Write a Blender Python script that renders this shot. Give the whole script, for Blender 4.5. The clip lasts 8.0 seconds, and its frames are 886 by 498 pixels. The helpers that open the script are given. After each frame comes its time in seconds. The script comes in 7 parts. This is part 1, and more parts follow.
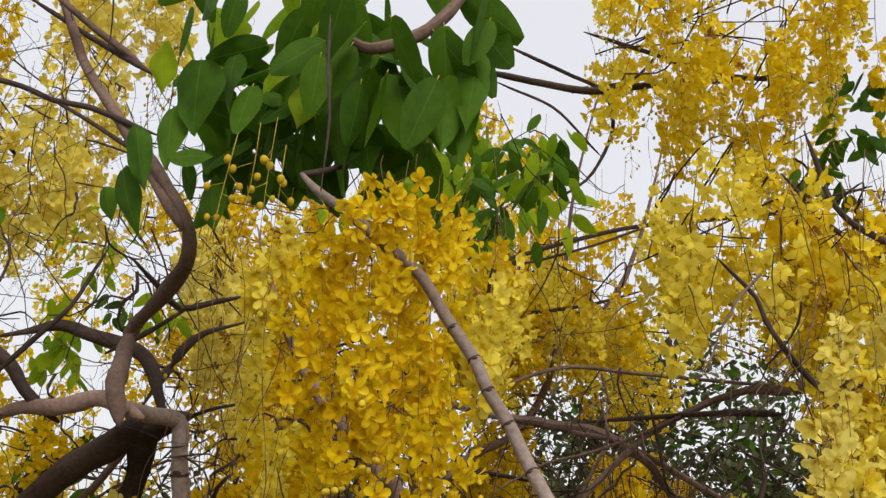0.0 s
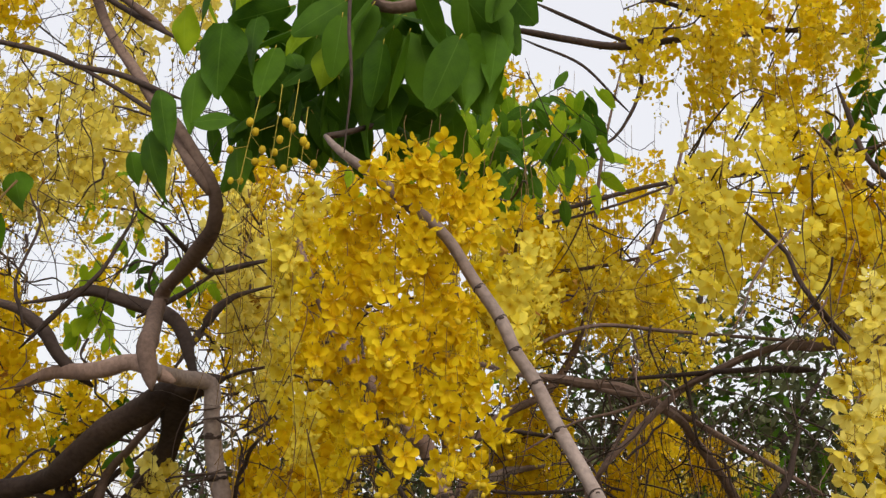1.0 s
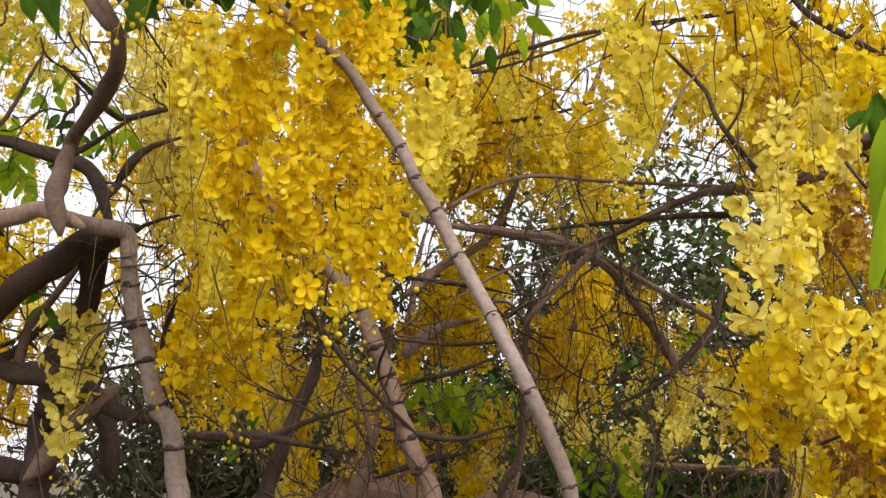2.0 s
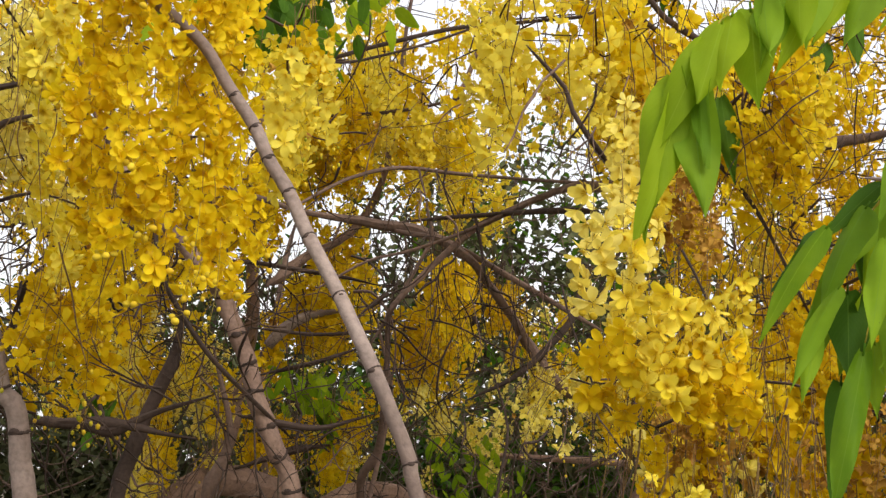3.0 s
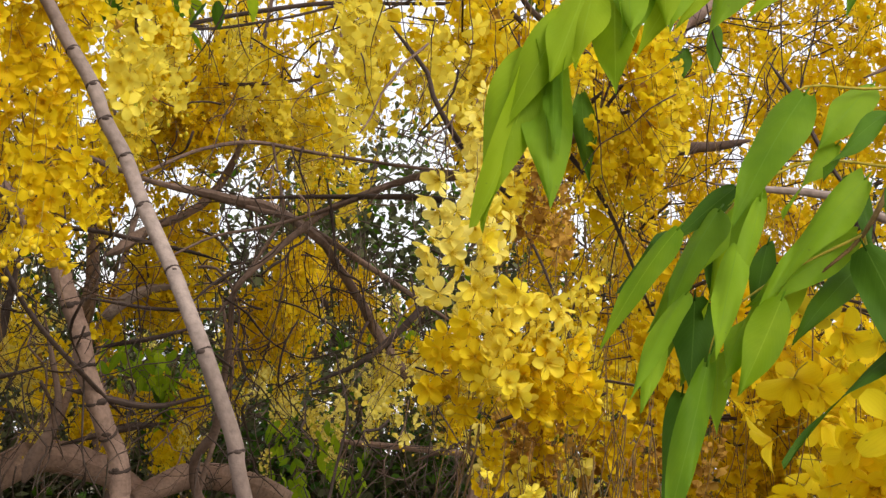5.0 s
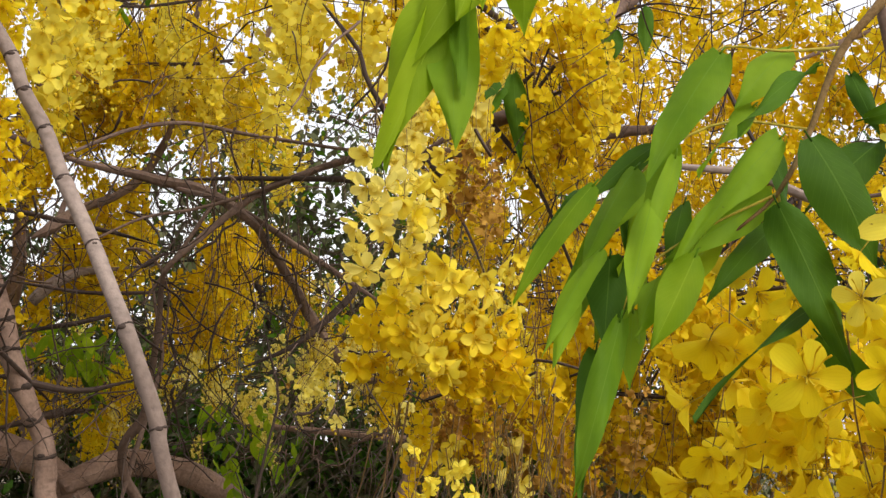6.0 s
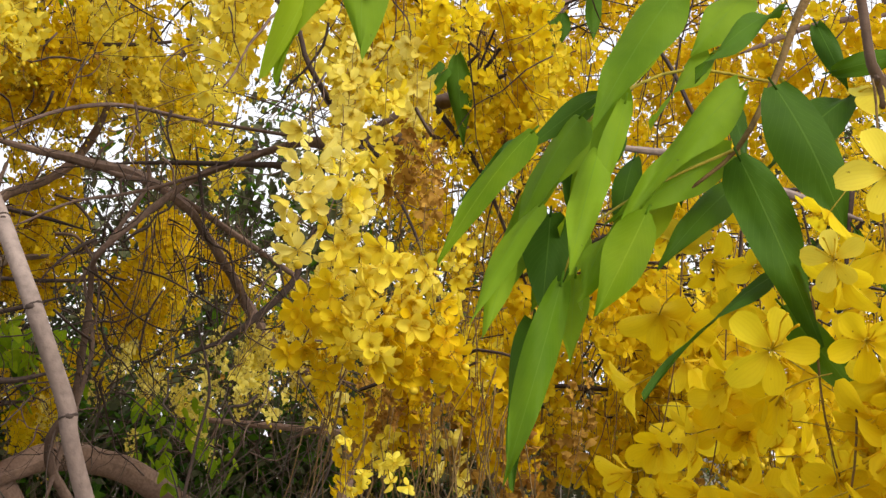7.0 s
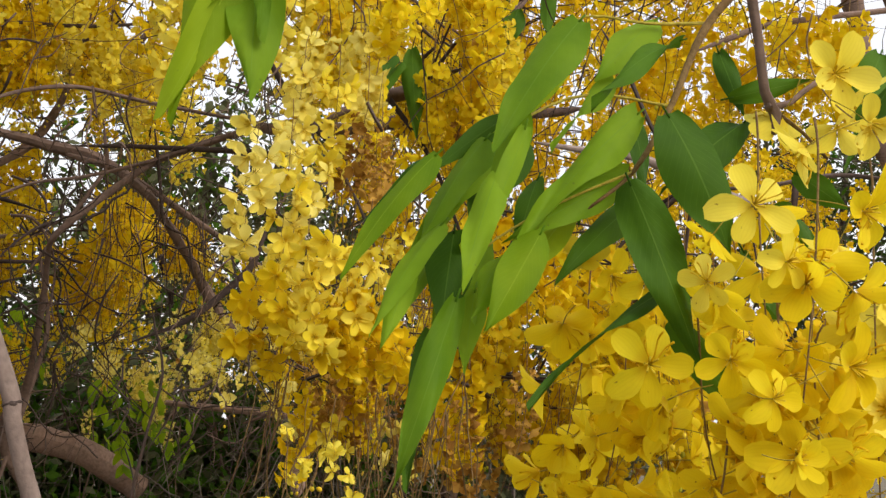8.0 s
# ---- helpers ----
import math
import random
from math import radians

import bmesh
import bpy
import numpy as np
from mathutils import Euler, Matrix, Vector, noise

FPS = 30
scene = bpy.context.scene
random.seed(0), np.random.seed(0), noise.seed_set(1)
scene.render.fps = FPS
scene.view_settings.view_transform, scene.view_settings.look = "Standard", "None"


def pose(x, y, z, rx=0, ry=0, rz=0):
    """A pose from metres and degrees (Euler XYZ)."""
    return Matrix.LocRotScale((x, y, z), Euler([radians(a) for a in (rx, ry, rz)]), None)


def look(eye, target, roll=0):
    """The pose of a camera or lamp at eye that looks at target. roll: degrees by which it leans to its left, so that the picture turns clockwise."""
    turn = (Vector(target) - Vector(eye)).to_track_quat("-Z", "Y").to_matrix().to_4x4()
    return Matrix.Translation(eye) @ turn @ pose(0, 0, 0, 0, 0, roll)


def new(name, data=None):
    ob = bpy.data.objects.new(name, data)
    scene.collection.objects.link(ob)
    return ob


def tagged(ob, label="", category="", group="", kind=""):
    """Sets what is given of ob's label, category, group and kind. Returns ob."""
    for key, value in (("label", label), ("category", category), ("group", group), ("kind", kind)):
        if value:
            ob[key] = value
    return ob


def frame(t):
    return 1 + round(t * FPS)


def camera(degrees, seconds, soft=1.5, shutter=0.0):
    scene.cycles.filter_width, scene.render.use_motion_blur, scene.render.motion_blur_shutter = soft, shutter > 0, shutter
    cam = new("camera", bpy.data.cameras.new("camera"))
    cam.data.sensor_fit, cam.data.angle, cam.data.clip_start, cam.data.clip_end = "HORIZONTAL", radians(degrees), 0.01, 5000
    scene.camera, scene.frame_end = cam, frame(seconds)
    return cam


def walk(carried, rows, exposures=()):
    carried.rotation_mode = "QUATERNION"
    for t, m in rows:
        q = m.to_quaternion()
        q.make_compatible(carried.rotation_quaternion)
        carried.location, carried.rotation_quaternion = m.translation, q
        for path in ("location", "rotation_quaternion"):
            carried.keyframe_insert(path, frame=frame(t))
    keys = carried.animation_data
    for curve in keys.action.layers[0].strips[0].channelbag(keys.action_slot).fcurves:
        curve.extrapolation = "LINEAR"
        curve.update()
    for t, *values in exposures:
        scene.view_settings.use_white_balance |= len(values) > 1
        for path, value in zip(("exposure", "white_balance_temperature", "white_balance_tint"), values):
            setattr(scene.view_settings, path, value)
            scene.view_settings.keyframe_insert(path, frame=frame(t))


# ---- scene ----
cam = camera(43.7, 8.0, soft=1.42)
PATH = [
    (0, (0.002, -0.001, 1.603), (0.003, 1.877, 2.291), 1.92),
    (0.5, (0.011, 0.017, 1.616), (-0.015, 1.902, 2.282), 2.11),
    (1, (0.012, 0.006, 1.606), (-0.042, 1.907, 2.224), 1.58),
    (1.5, (0.034, 0.028, 1.563), (-0.059, 1.976, 2.008), 0.84),
    (2, (0.096, 0.049, 1.550), (0.127, 2.010, 1.946), 0.15),
    (2.2, (0.109, 0.057, 1.558), (0.234, 2.015, 1.946), -0.29),
    (3.3, (0.135, 0.028, 1.517), (0.444, 1.965, 1.909), 0.65),
    (3.5, (0.132, 0.036, 1.521), (0.498, 1.964, 1.909), 0.96),
    (4, (0.143, 0.055, 1.519), (0.564, 1.973, 1.907), 2.07),
    (4.5, (0.158, 0.074, 1.527), (0.606, 1.986, 1.904), 2.15),
    (5, (0.158, 0.087, 1.535), (0.667, 1.986, 1.906), 2.41),
    (5.2, (0.162, 0.076, 1.529), (0.710, 1.963, 1.900), 2.29),
    (6.3, (0.186, 0.112, 1.520), (0.814, 1.978, 1.872), 2.18),
    (6.5, (0.197, 0.126, 1.521), (0.837, 1.988, 1.874), 2.36),
    (7, (0.213, 0.164, 1.514), (0.923, 2.000, 1.866), 2.24),
    (7.5, (0.218, 0.137, 1.519), (0.961, 1.963, 1.858), 2.35),
    (8, (0.227, 0.120, 1.525), (0.996, 1.937, 1.851), 3.00),
]
walk(cam, [(t, look(eye, target, roll)) for t, eye, target, roll in PATH], exposures=[(0.0, -0.33), (1.0, -0.25), (1.5, -0.06), (2.0, 0.1), (4.5, 0.12), (6.5, 0.08), (7.0, 0.15), (8.0, 0.0)])

# ---- sky and light ----
SUN_EL, SUN_ROT = 37.0, 156.0
world = bpy.data.worlds.new("overcast_sky")
scene.world = world
world.use_nodes = True
wn, wl = world.node_tree.nodes, world.node_tree.links
sky = wn.new("ShaderNodeTexSky")
sky.sky_type, sky.sun_disc = "NISHITA", False
sky.sun_elevation, sky.sun_rotation = radians(SUN_EL), radians(SUN_ROT)
sky.dust_density, sky.air_density = 5.0, 1.5
veil = wn.new("ShaderNodeMix")
veil.data_type = "RGBA"
veil.inputs[0].default_value = 0.72
veil.inputs[7].default_value = (9.15, 9.0, 9.3, 1)
wl.new(sky.outputs[0], veil.inputs[6])
back = wn["Background"]
back.inputs[1].default_value = 0.143
wl.new(veil.outputs[2], back.inputs[0])
sun = new("sun", bpy.data.lights.new("sun", "SUN"))
sun.data.energy, sun.data.angle, sun.data.color = 2.6, radians(38), (1.0, 0.96, 0.88)
el, az = radians(SUN_EL), radians(SUN_ROT)
sun_from = Vector((math.sin(az) * math.cos(el), math.cos(az) * math.cos(el), math.sin(el)))
sun.matrix_world = look(sun_from * 30, (0, 0, 0))


# ---- materials ----
def material(name):
    m = bpy.data.materials.new(name)
    m.use_nodes = True
    return m, m.node_tree.nodes, m.node_tree.links, m.node_tree.nodes["Principled BSDF"]


def ramp(n, stops):
    r = n.new("ShaderNodeValToRGB")
    while len(r.color_ramp.elements) < len(stops):
        r.color_ramp.elements.new(0.5)
    for e, (at, col) in zip(r.color_ramp.elements, stops):
        e.position, e.color = at, (*col, 1)
    return r


def noise_tex(n, l, scale, detail=4.0, coords="Object"):
    c = n.new("ShaderNodeTexCoord")
    t = n.new("ShaderNodeTexNoise")
    t.inputs["Scale"].default_value, t.inputs["Detail"].default_value = scale, detail
    l.new(c.outputs[coords], t.inputs["Vector"])
    return t


def mixed(n, l, a, b, fac, mode="MIX"):
    x = n.new("ShaderNodeMix")
    x.data_type, x.blend_type = "RGBA", mode
    for sock, v in ((x.inputs[0], fac), (x.inputs[6], a), (x.inputs[7], b)):
        if isinstance(v, (int, float)):
            sock.default_value = v
        elif isinstance(v, tuple):
            sock.default_value = (*v, 1)
        else:
            l.new(v, sock)
    return x.outputs[2]


def thin(name, low, high, through_light, rough, tip=None, spots=(0.25, 0.1, 0.02), veins=False):
    """Petal or leaf: light passes through. low and high: the colours that the pieces vary between."""
    m, n, l, p = material(name)
    geo = n.new("ShaderNodeNewGeometry")
    info = n.new("ShaderNodeObjectInfo")
    add = n.new("ShaderNodeMath")
    add.operation = "ADD"
    l.new(geo.outputs["Random Per Island"], add.inputs[0])
    l.new(info.outputs["Random"], add.inputs[1])
    half = n.new("ShaderNodeMath")
    half.operation = "MULTIPLY"
    half.inputs[1].default_value = 0.5
    l.new(add.outputs[0], half.inputs[0])
    patch = n.new("ShaderNodeTexNoise")
    patch.inputs["Scale"].default_value, patch.inputs["Detail"].default_value = 38.0 if veins else 24.0, 3.0
    l.new(geo.outputs["Position"], patch.inputs["Vector"])
    sway = n.new("ShaderNodeMath")
    sway.operation = "MULTIPLY_ADD"
    sway.inputs[1].default_value, sway.inputs[2].default_value = 0.55, -0.275
    l.new(patch.outputs[0], sway.inputs[0])
    tone = n.new("ShaderNodeMath")
    tone.operation = "ADD"
    l.new(half.outputs[0], tone.inputs[0])
    l.new(sway.outputs[0], tone.inputs[1])
    base = ramp(n, [(0.15, low), (0.85, high)])
    l.new(tone.outputs[0], base.inputs[0])
    grain = noise_tex(n, l, 60.0, 5.0)
    dirt = ramp(n, [(0.0, (0.5, 0.5, 0.5)), (0.4, (0.94, 0.94, 0.94)), (0.65, (1, 1, 1))])
    l.new(grain.outputs[0], dirt.inputs[0])
    col = mixed(n, l, base.outputs[0], dirt.outputs[0], 0.5, "MULTIPLY")
    uv = n.new("ShaderNodeTexCoord")
    sep = n.new("ShaderNodeSeparateXYZ")
    l.new(uv.outputs["UV"], sep.inputs[0])
    bump = n.new("ShaderNodeBump")
    bump.inputs["Strength"].default_value = 0.25 if veins else 0.04
    if veins:
        off = n.new("ShaderNodeMath")
        off.operation = "SUBTRACT"
        off.inputs[1].default_value = 0.5
        l.new(sep.outputs[0], off.inputs[0])
        ab = n.new("ShaderNodeMath")
        ab.operation = "ABSOLUTE"
        l.new(off.outputs[0], ab.inputs[0])
        rib = ramp(n, [(0.008, (0.42, 0.42, 0.42)), (0.022, (0, 0, 0))])
        l.new(ab.outputs[0], rib.inputs[0])
        lean = n.new("ShaderNodeMath")
        lean.operation = "MULTIPLY_ADD"
        lean.inputs[1].default_value = -0.55
        l.new(ab.outputs[0], lean.inputs[0])
        l.new(sep.outputs[1], lean.inputs[2])
        wav = n.new("ShaderNodeMath")
        wav.operation = "SINE"
        mul = n.new("ShaderNodeMath")
        mul.operation = "MULTIPLY"
        mul.inputs[1].default_value = 95.0
        l.new(lean.outputs[0], mul.inputs[0])
        l.new(mul.outputs[0], wav.inputs[0])
        side = ramp(n, [(0.88, (0, 0, 0)), (1.0, (0.11, 0.11, 0.11))])
        l.new(wav.outputs[0], side.inputs[0])
        both = mixed(n, l, rib.outputs[0], side.outputs[0], 1.0, "ADD")
        col = mixed(n, l, col, tip or high, both)
        l.new(both, bump.inputs["Height"])
    else:
        if tip:
            fade = ramp(n, [(0.0, (1, 1, 1)), (0.35, (0, 0, 0))])
            l.new(sep.outputs[1], fade.inputs[0])
            col = mixed(n, l, col, tip, fade.outputs[0])
        wv = n.new("ShaderNodeTexWave")
        wv.inputs["Scale"].default_value, wv.inputs["Distortion"].default_value = 2.2, 5.0
        l.new(uv.outputs["UV"], wv.inputs["Vector"])
        l.new(wv.outputs[1], bump.inputs["Height"])
        line = ramp(n, [(0.0, (0.90, 0.86, 0.80)), (0.5, (1, 1, 1))])
        l.new(wv.outputs[1], line.inputs[0])
        col = mixed(n, l, col, line.outputs[0], 0.3, "MULTIPLY")
    bump.inputs["Distance"].default_value = 0.002
    blot = noise_tex(n, l, 190.0, 2.0)
    mark = ramp(n, [(0.73, (0, 0, 0)), (0.80, (0.7, 0.7, 0.7))])
    l.new(blot.outputs[0], mark.inputs[0])
    col = mixed(n, l, col, spots, mark.outputs[0])
    l.new(col, p.inputs["Base Color"])
    l.new(bump.outputs[0], p.inputs["Normal"])
    p.inputs["Roughness"].default_value = rough
    p.inputs["Specular IOR Level"].default_value = 0.12 if veins else 0.1
    tr = n.new("ShaderNodeBsdfTranslucent")
    l.new(col, tr.inputs[0])
    mx = n.new("ShaderNodeMixShader")
    mx.inputs[0].default_value = through_light
    l.new(p.outputs[0], mx.inputs[1])
    l.new(tr.outputs[0], mx.inputs[2])
    l.new(mx.outputs[0], n["Material Output"].inputs[0])
    return m


def bark(name, low, high, scar, scale=14.0):
    m, n, l, p = material(name)
    big, fine = noise_tex(n, l, scale * 0.35, 3.0), noise_tex(n, l, scale * 6, 6.0)
    a = ramp(n, [(0.32, low), (0.68, high)])
    l.new(big.outputs[0], a.inputs[0])
    b = ramp(n, [(0.3, (0.55, 0.55, 0.55)), (0.6, (1, 1, 1))])
    l.new(fine.outputs[0], b.inputs[0])
    col = mixed(n, l, a.outputs[0], b.outputs[0], 0.7, "MULTIPLY")
    uv = n.new("ShaderNodeTexCoord")
    mp = n.new("ShaderNodeMapping")
    mp.inputs["Scale"].default_value = (9.0, 45.0, 1.0)
    l.new(uv.outputs["UV"], mp.inputs[0])
    lent = n.new("ShaderNodeTexNoise")
    lent.inputs["Scale"].default_value = 1.0
    l.new(mp.outputs[0], lent.inputs["Vector"])
    lr = ramp(n, [(0.62, (0, 0, 0)), (0.80, (0.55, 0.55, 0.55))])
    l.new(lent.outputs[0], lr.inputs[0])
    col = mixed(n, l, col, scar, lr.outputs[0])
    l.new(col, p.inputs["Base Color"])
    p.inputs["Roughness"].default_value = 0.85
    p.inputs["Specular IOR Level"].default_value = 0.2
    bump = n.new("ShaderNodeBump")
    bump.inputs["Strength"].default_value, bump.inputs["Distance"].default_value = 0.6, 0.004
    l.new(fine.outputs[0], bump.inputs["Height"])
    l.new(bump.outputs[0], p.inputs["Normal"])
    return m


PETAL_PALE = thin("pale_petal", (0.85, 0.68, 0.03), (0.91, 0.79, 0.12), 0.46, 0.6, tip=(0.78, 0.56, 0.03))
PETAL_LEMON = thin("lemon_petal", (0.84, 0.62, 0.006), (0.91, 0.75, 0.025), 0.52, 0.6, tip=(0.77, 0.52, 0.012))
PETAL_YELLOW = thin("yellow_petal", (0.77, 0.54, 0.006), (0.87, 0.69, 0.022), 0.46, 0.6, tip=(0.76, 0.47, 0.008))
PETAL_DEEP = thin("deep_yellow_petal", (0.72, 0.475, 0.004), (0.84, 0.63, 0.011), 0.46, 0.6, tip=(0.68, 0.38, 0.005))
PETAL_CREAM = thin("cream_petal", (0.82, 0.68, 0.09), (0.90, 0.80, 0.22), 0.46, 0.6, tip=(0.74, 0.58, 0.08))
PETAL_DRY = thin("withered_petal", (0.26, 0.12, 0.02), (0.56, 0.33, 0.06), 0.25, 0.7)
BUD = thin("bud_skin", (0.62, 0.40, 0.015), (0.72, 0.55, 0.04), 0.15, 0.45)
BUD_RIPE = thin("closed_bud_skin", (0.40, 0.27, 0.012), (0.60, 0.43, 0.025), 0.15, 0.55)
GREEN_BUD = thin("green_bud_skin", (0.30, 0.33, 0.02), (0.55, 0.47, 0.03), 0.15, 0.45)
LEAF = thin("leaf_green", (0.026, 0.075, 0.005), (0.085, 0.185, 0.008), 0.38, 0.6, tip=(0.13, 0.24, 0.03), spots=(0.07, 0.09, 0.02), veins=True)
LEAF_FRESH = thin("young_leaf_green", (0.12, 0.25, 0.007), (0.35, 0.48, 0.013), 0.56, 0.6, tip=(0.36, 0.50, 0.04), spots=(0.12, 0.16, 0.03), veins=True)
LEAF_MID = thin("mid_leaf_green", (0.10, 0.22, 0.010), (0.30, 0.47, 0.022), 0.55, 0.55, tip=(0.20, 0.36, 0.04), spots=(0.10, 0.13, 0.03), veins=True)
LEAF_DARK = thin("dark_leaf_green", (0.048, 0.055, 0.023), (0.115, 0.122, 0.055), 0.25, 0.6, spots=(0.05, 0.05, 0.02))
PEDICEL = bark("green_yellow_pedicel", (0.34, 0.27, 0.03), (0.48, 0.38, 0.06), (0.25, 0.17, 0.03), 40)
STALK = bark("stalk_skin", (0.15, 0.085, 0.035), (0.24, 0.16, 0.06), (0.09, 0.05, 0.025), 30)
BARK_PALE = bark("pale_smooth_bark", (0.195, 0.142, 0.120), (0.325, 0.255, 0.222), (0.12, 0.08, 0.065))
BARK_SCAR = bark("leaf_scar_bark", (0.030, 0.020, 0.017), (0.085, 0.060, 0.050), (0.05, 0.03, 0.025))
BARK_GREY = bark("grey_twig_bark", (0.075, 0.062, 0.048), (0.165, 0.138, 0.11), (0.06, 0.05, 0.04))
BARK_BROWN = bark("brown_bark", (0.115, 0.074, 0.057), (0.225, 0.150, 0.118), (0.07, 0.045, 0.035))
# Lighter copy of the brown bark: light on the wood, put into its colour.
BARK_BROWN_LIT = bark("lit_brown_bark", (0.20, 0.128, 0.100), (0.36, 0.245, 0.195), (0.09, 0.055, 0.045))
# Dark twig bark, darkened further so shaded limbs hold their shade in colour.
BARK_DARK_SHADED = bark("dark_bark", (0.040, 0.027, 0.022), (0.092, 0.063, 0.052), (0.03, 0.02, 0.018))


# ---- geometry helpers ----
class Geo:
    """Gathers vertices, faces, materials and UVs for one mesh."""

    def __init__(self):
        self.v, self.f, self.m, self.uv, self.count = [], [], [], [], 0

    def add(self, v, f, mat, uv=None):
        v = np.asarray(v, float)
        self.v.append(v)
        self.f += [tuple(i + self.count for i in face) for face in f]
        self.m += [mat] * len(f)
        self.uv.append(np.zeros((len(v), 2)) if uv is None else np.asarray(uv, float))
        self.count += len(v)

    def join(self, other, m):
        a = np.array(m)
        v = np.concatenate(other.v) @ a[:3, :3].T + a[:3, 3]
        self.v.append(v)
        self.f += [tuple(i + self.count for i in face) for face in other.f]
        self.m += other.m
        self.uv.append(np.concatenate(other.uv))
        self.count += len(v)

    def mesh(self, name, mats, smooth=True):
        me = bpy.data.meshes.new(name)
        me.from_pydata(np.concatenate(self.v).tolist(), [], self.f)
        for mat in mats:
            me.materials.append(mat)
        me.polygons.foreach_set("material_index", self.m)
        me.polygons.foreach_set("use_smooth", [smooth] * len(self.f))
        layer = me.uv_layers.new(name="UVMap")
        idx = np.zeros(len(me.loops), int)
        me.loops.foreach_get("vertex_index", idx)
        layer.data.foreach_set("uv", np.concatenate(self.uv)[idx].ravel())
        me.update()
        return me


def thing(name, label, category, at=(0, 0, 0), group="", kind=""):
    ob = new(name)
    ob.location = at
    ob.empty_display_size = 0.1
    return tagged(ob, label, category, group, kind)


def part(name, me, parent, m=None, label="", kind=""):
    """Links a mesh as one part; m is its pose in the world (things are never turned)."""
    ob = new(name, me)
    ob.parent = parent
    base = Vector((0, 0, 0))
    up = parent
    while up is not None:
        base += Vector(up.location)
        up = up.parent
    ob.matrix_basis = Matrix.Translation(-base) @ (m if m is not None else Matrix.Identity(4))
    return tagged(ob, label, "", "", kind)


def spline(points, step):
    """A smooth line through points of x, y, z, radius."""
    p = np.array(points, float)
    p = np.vstack([2 * p[0] - p[1], p, 2 * p[-1] - p[-2]])
    out = []
    for i in range(1, len(p) - 2):
        a, b, c, d = p[i - 1 : i + 3]
        k = max(2, int(np.linalg.norm((c - b)[:3]) / step))
        for t in np.arange(k) / k:
            out.append(0.5 * (2 * b + (c - a) * t + (2 * a - 5 * b + 4 * c - d) * t**2 + (3 * b - a - 3 * c + d) * t**3))
    return np.array(out + [p[-2]])


def tube(geo, points, mat, sides=8, step=0.03, rough=0.06, knots=0.0, seed=0):
    """A branch: a round, slightly uneven tube through points of x, y, z, radius, with knots every so many metres."""
    rnd = np.random.RandomState(seed)
    s = spline(points, step)
    c, r = s[:, :3], np.maximum(s[:, 3], 0.0004)
    run = np.concatenate([[0], np.cumsum(np.linalg.norm(np.diff(c, axis=0), axis=1))])
    if rough:
        w = np.cumsum(rnd.normal(0, 1, (len(c), 3)), axis=0)
        w -= np.linspace(0, 1, len(c))[:, None] * w[-1]
        w = np.stack([np.convolve(np.pad(a, 2, "edge"), np.ones(5) / 5, "valid") for a in w.T], 1)
        c = c + w * rough * r[:, None] * 0.9
    d = np.gradient(c, axis=0)
    d /= np.linalg.norm(d, axis=1)[:, None] + 1e-9
    side = np.cross(d, (0.31, 0.17, 0.94))
    side /= np.linalg.norm(side, axis=1)[:, None] + 1e-9
    other = np.cross(d, side)
    wob = np.convolve(rnd.normal(0, 1, len(r) + 8), np.ones(9) / 9, "valid")
    r = r * (1 + wob * rough * 1.6)
    if knots:
        at = np.cumsum(rnd.uniform(0.7, 1.3, 60) * knots)
        for k in at[at < run[-1]]:
            r = r * (1 + 0.06 * np.exp(-(((run - k) / 0.008) ** 2)))
    ang = np.arange(sides + 1) / sides * 2 * math.pi
    ring = np.cos(ang)[None, :, None] * side[:, None] + np.sin(ang)[None, :, None] * other[:, None]
    lump = 1 + rough * np.tile(rnd.normal(0, 0.6, sides + 1), (len(c), 1))
    lump[:, -1] = lump[:, 0]
    v = c[:, None] + ring * (r[:, None] * lump)[:, :, None]
    uv = np.stack(np.broadcast_arrays(ang[None] / 6.283 * 0.3, run[:, None]), -1)
    n, q = len(c), sides + 1
    f = [(i * q + j, i * q + j + 1, (i + 1) * q + j + 1, (i + 1) * q + j) for i in range(n - 1) for j in range(sides)]
    f.append(tuple(range(sides - 1, -1, -1)))
    f.append(tuple((n - 1) * q + j for j in range(sides)))
    geo.add(v.reshape(-1, 3), f, mat, uv.reshape(-1, 2))
    return c, r, d


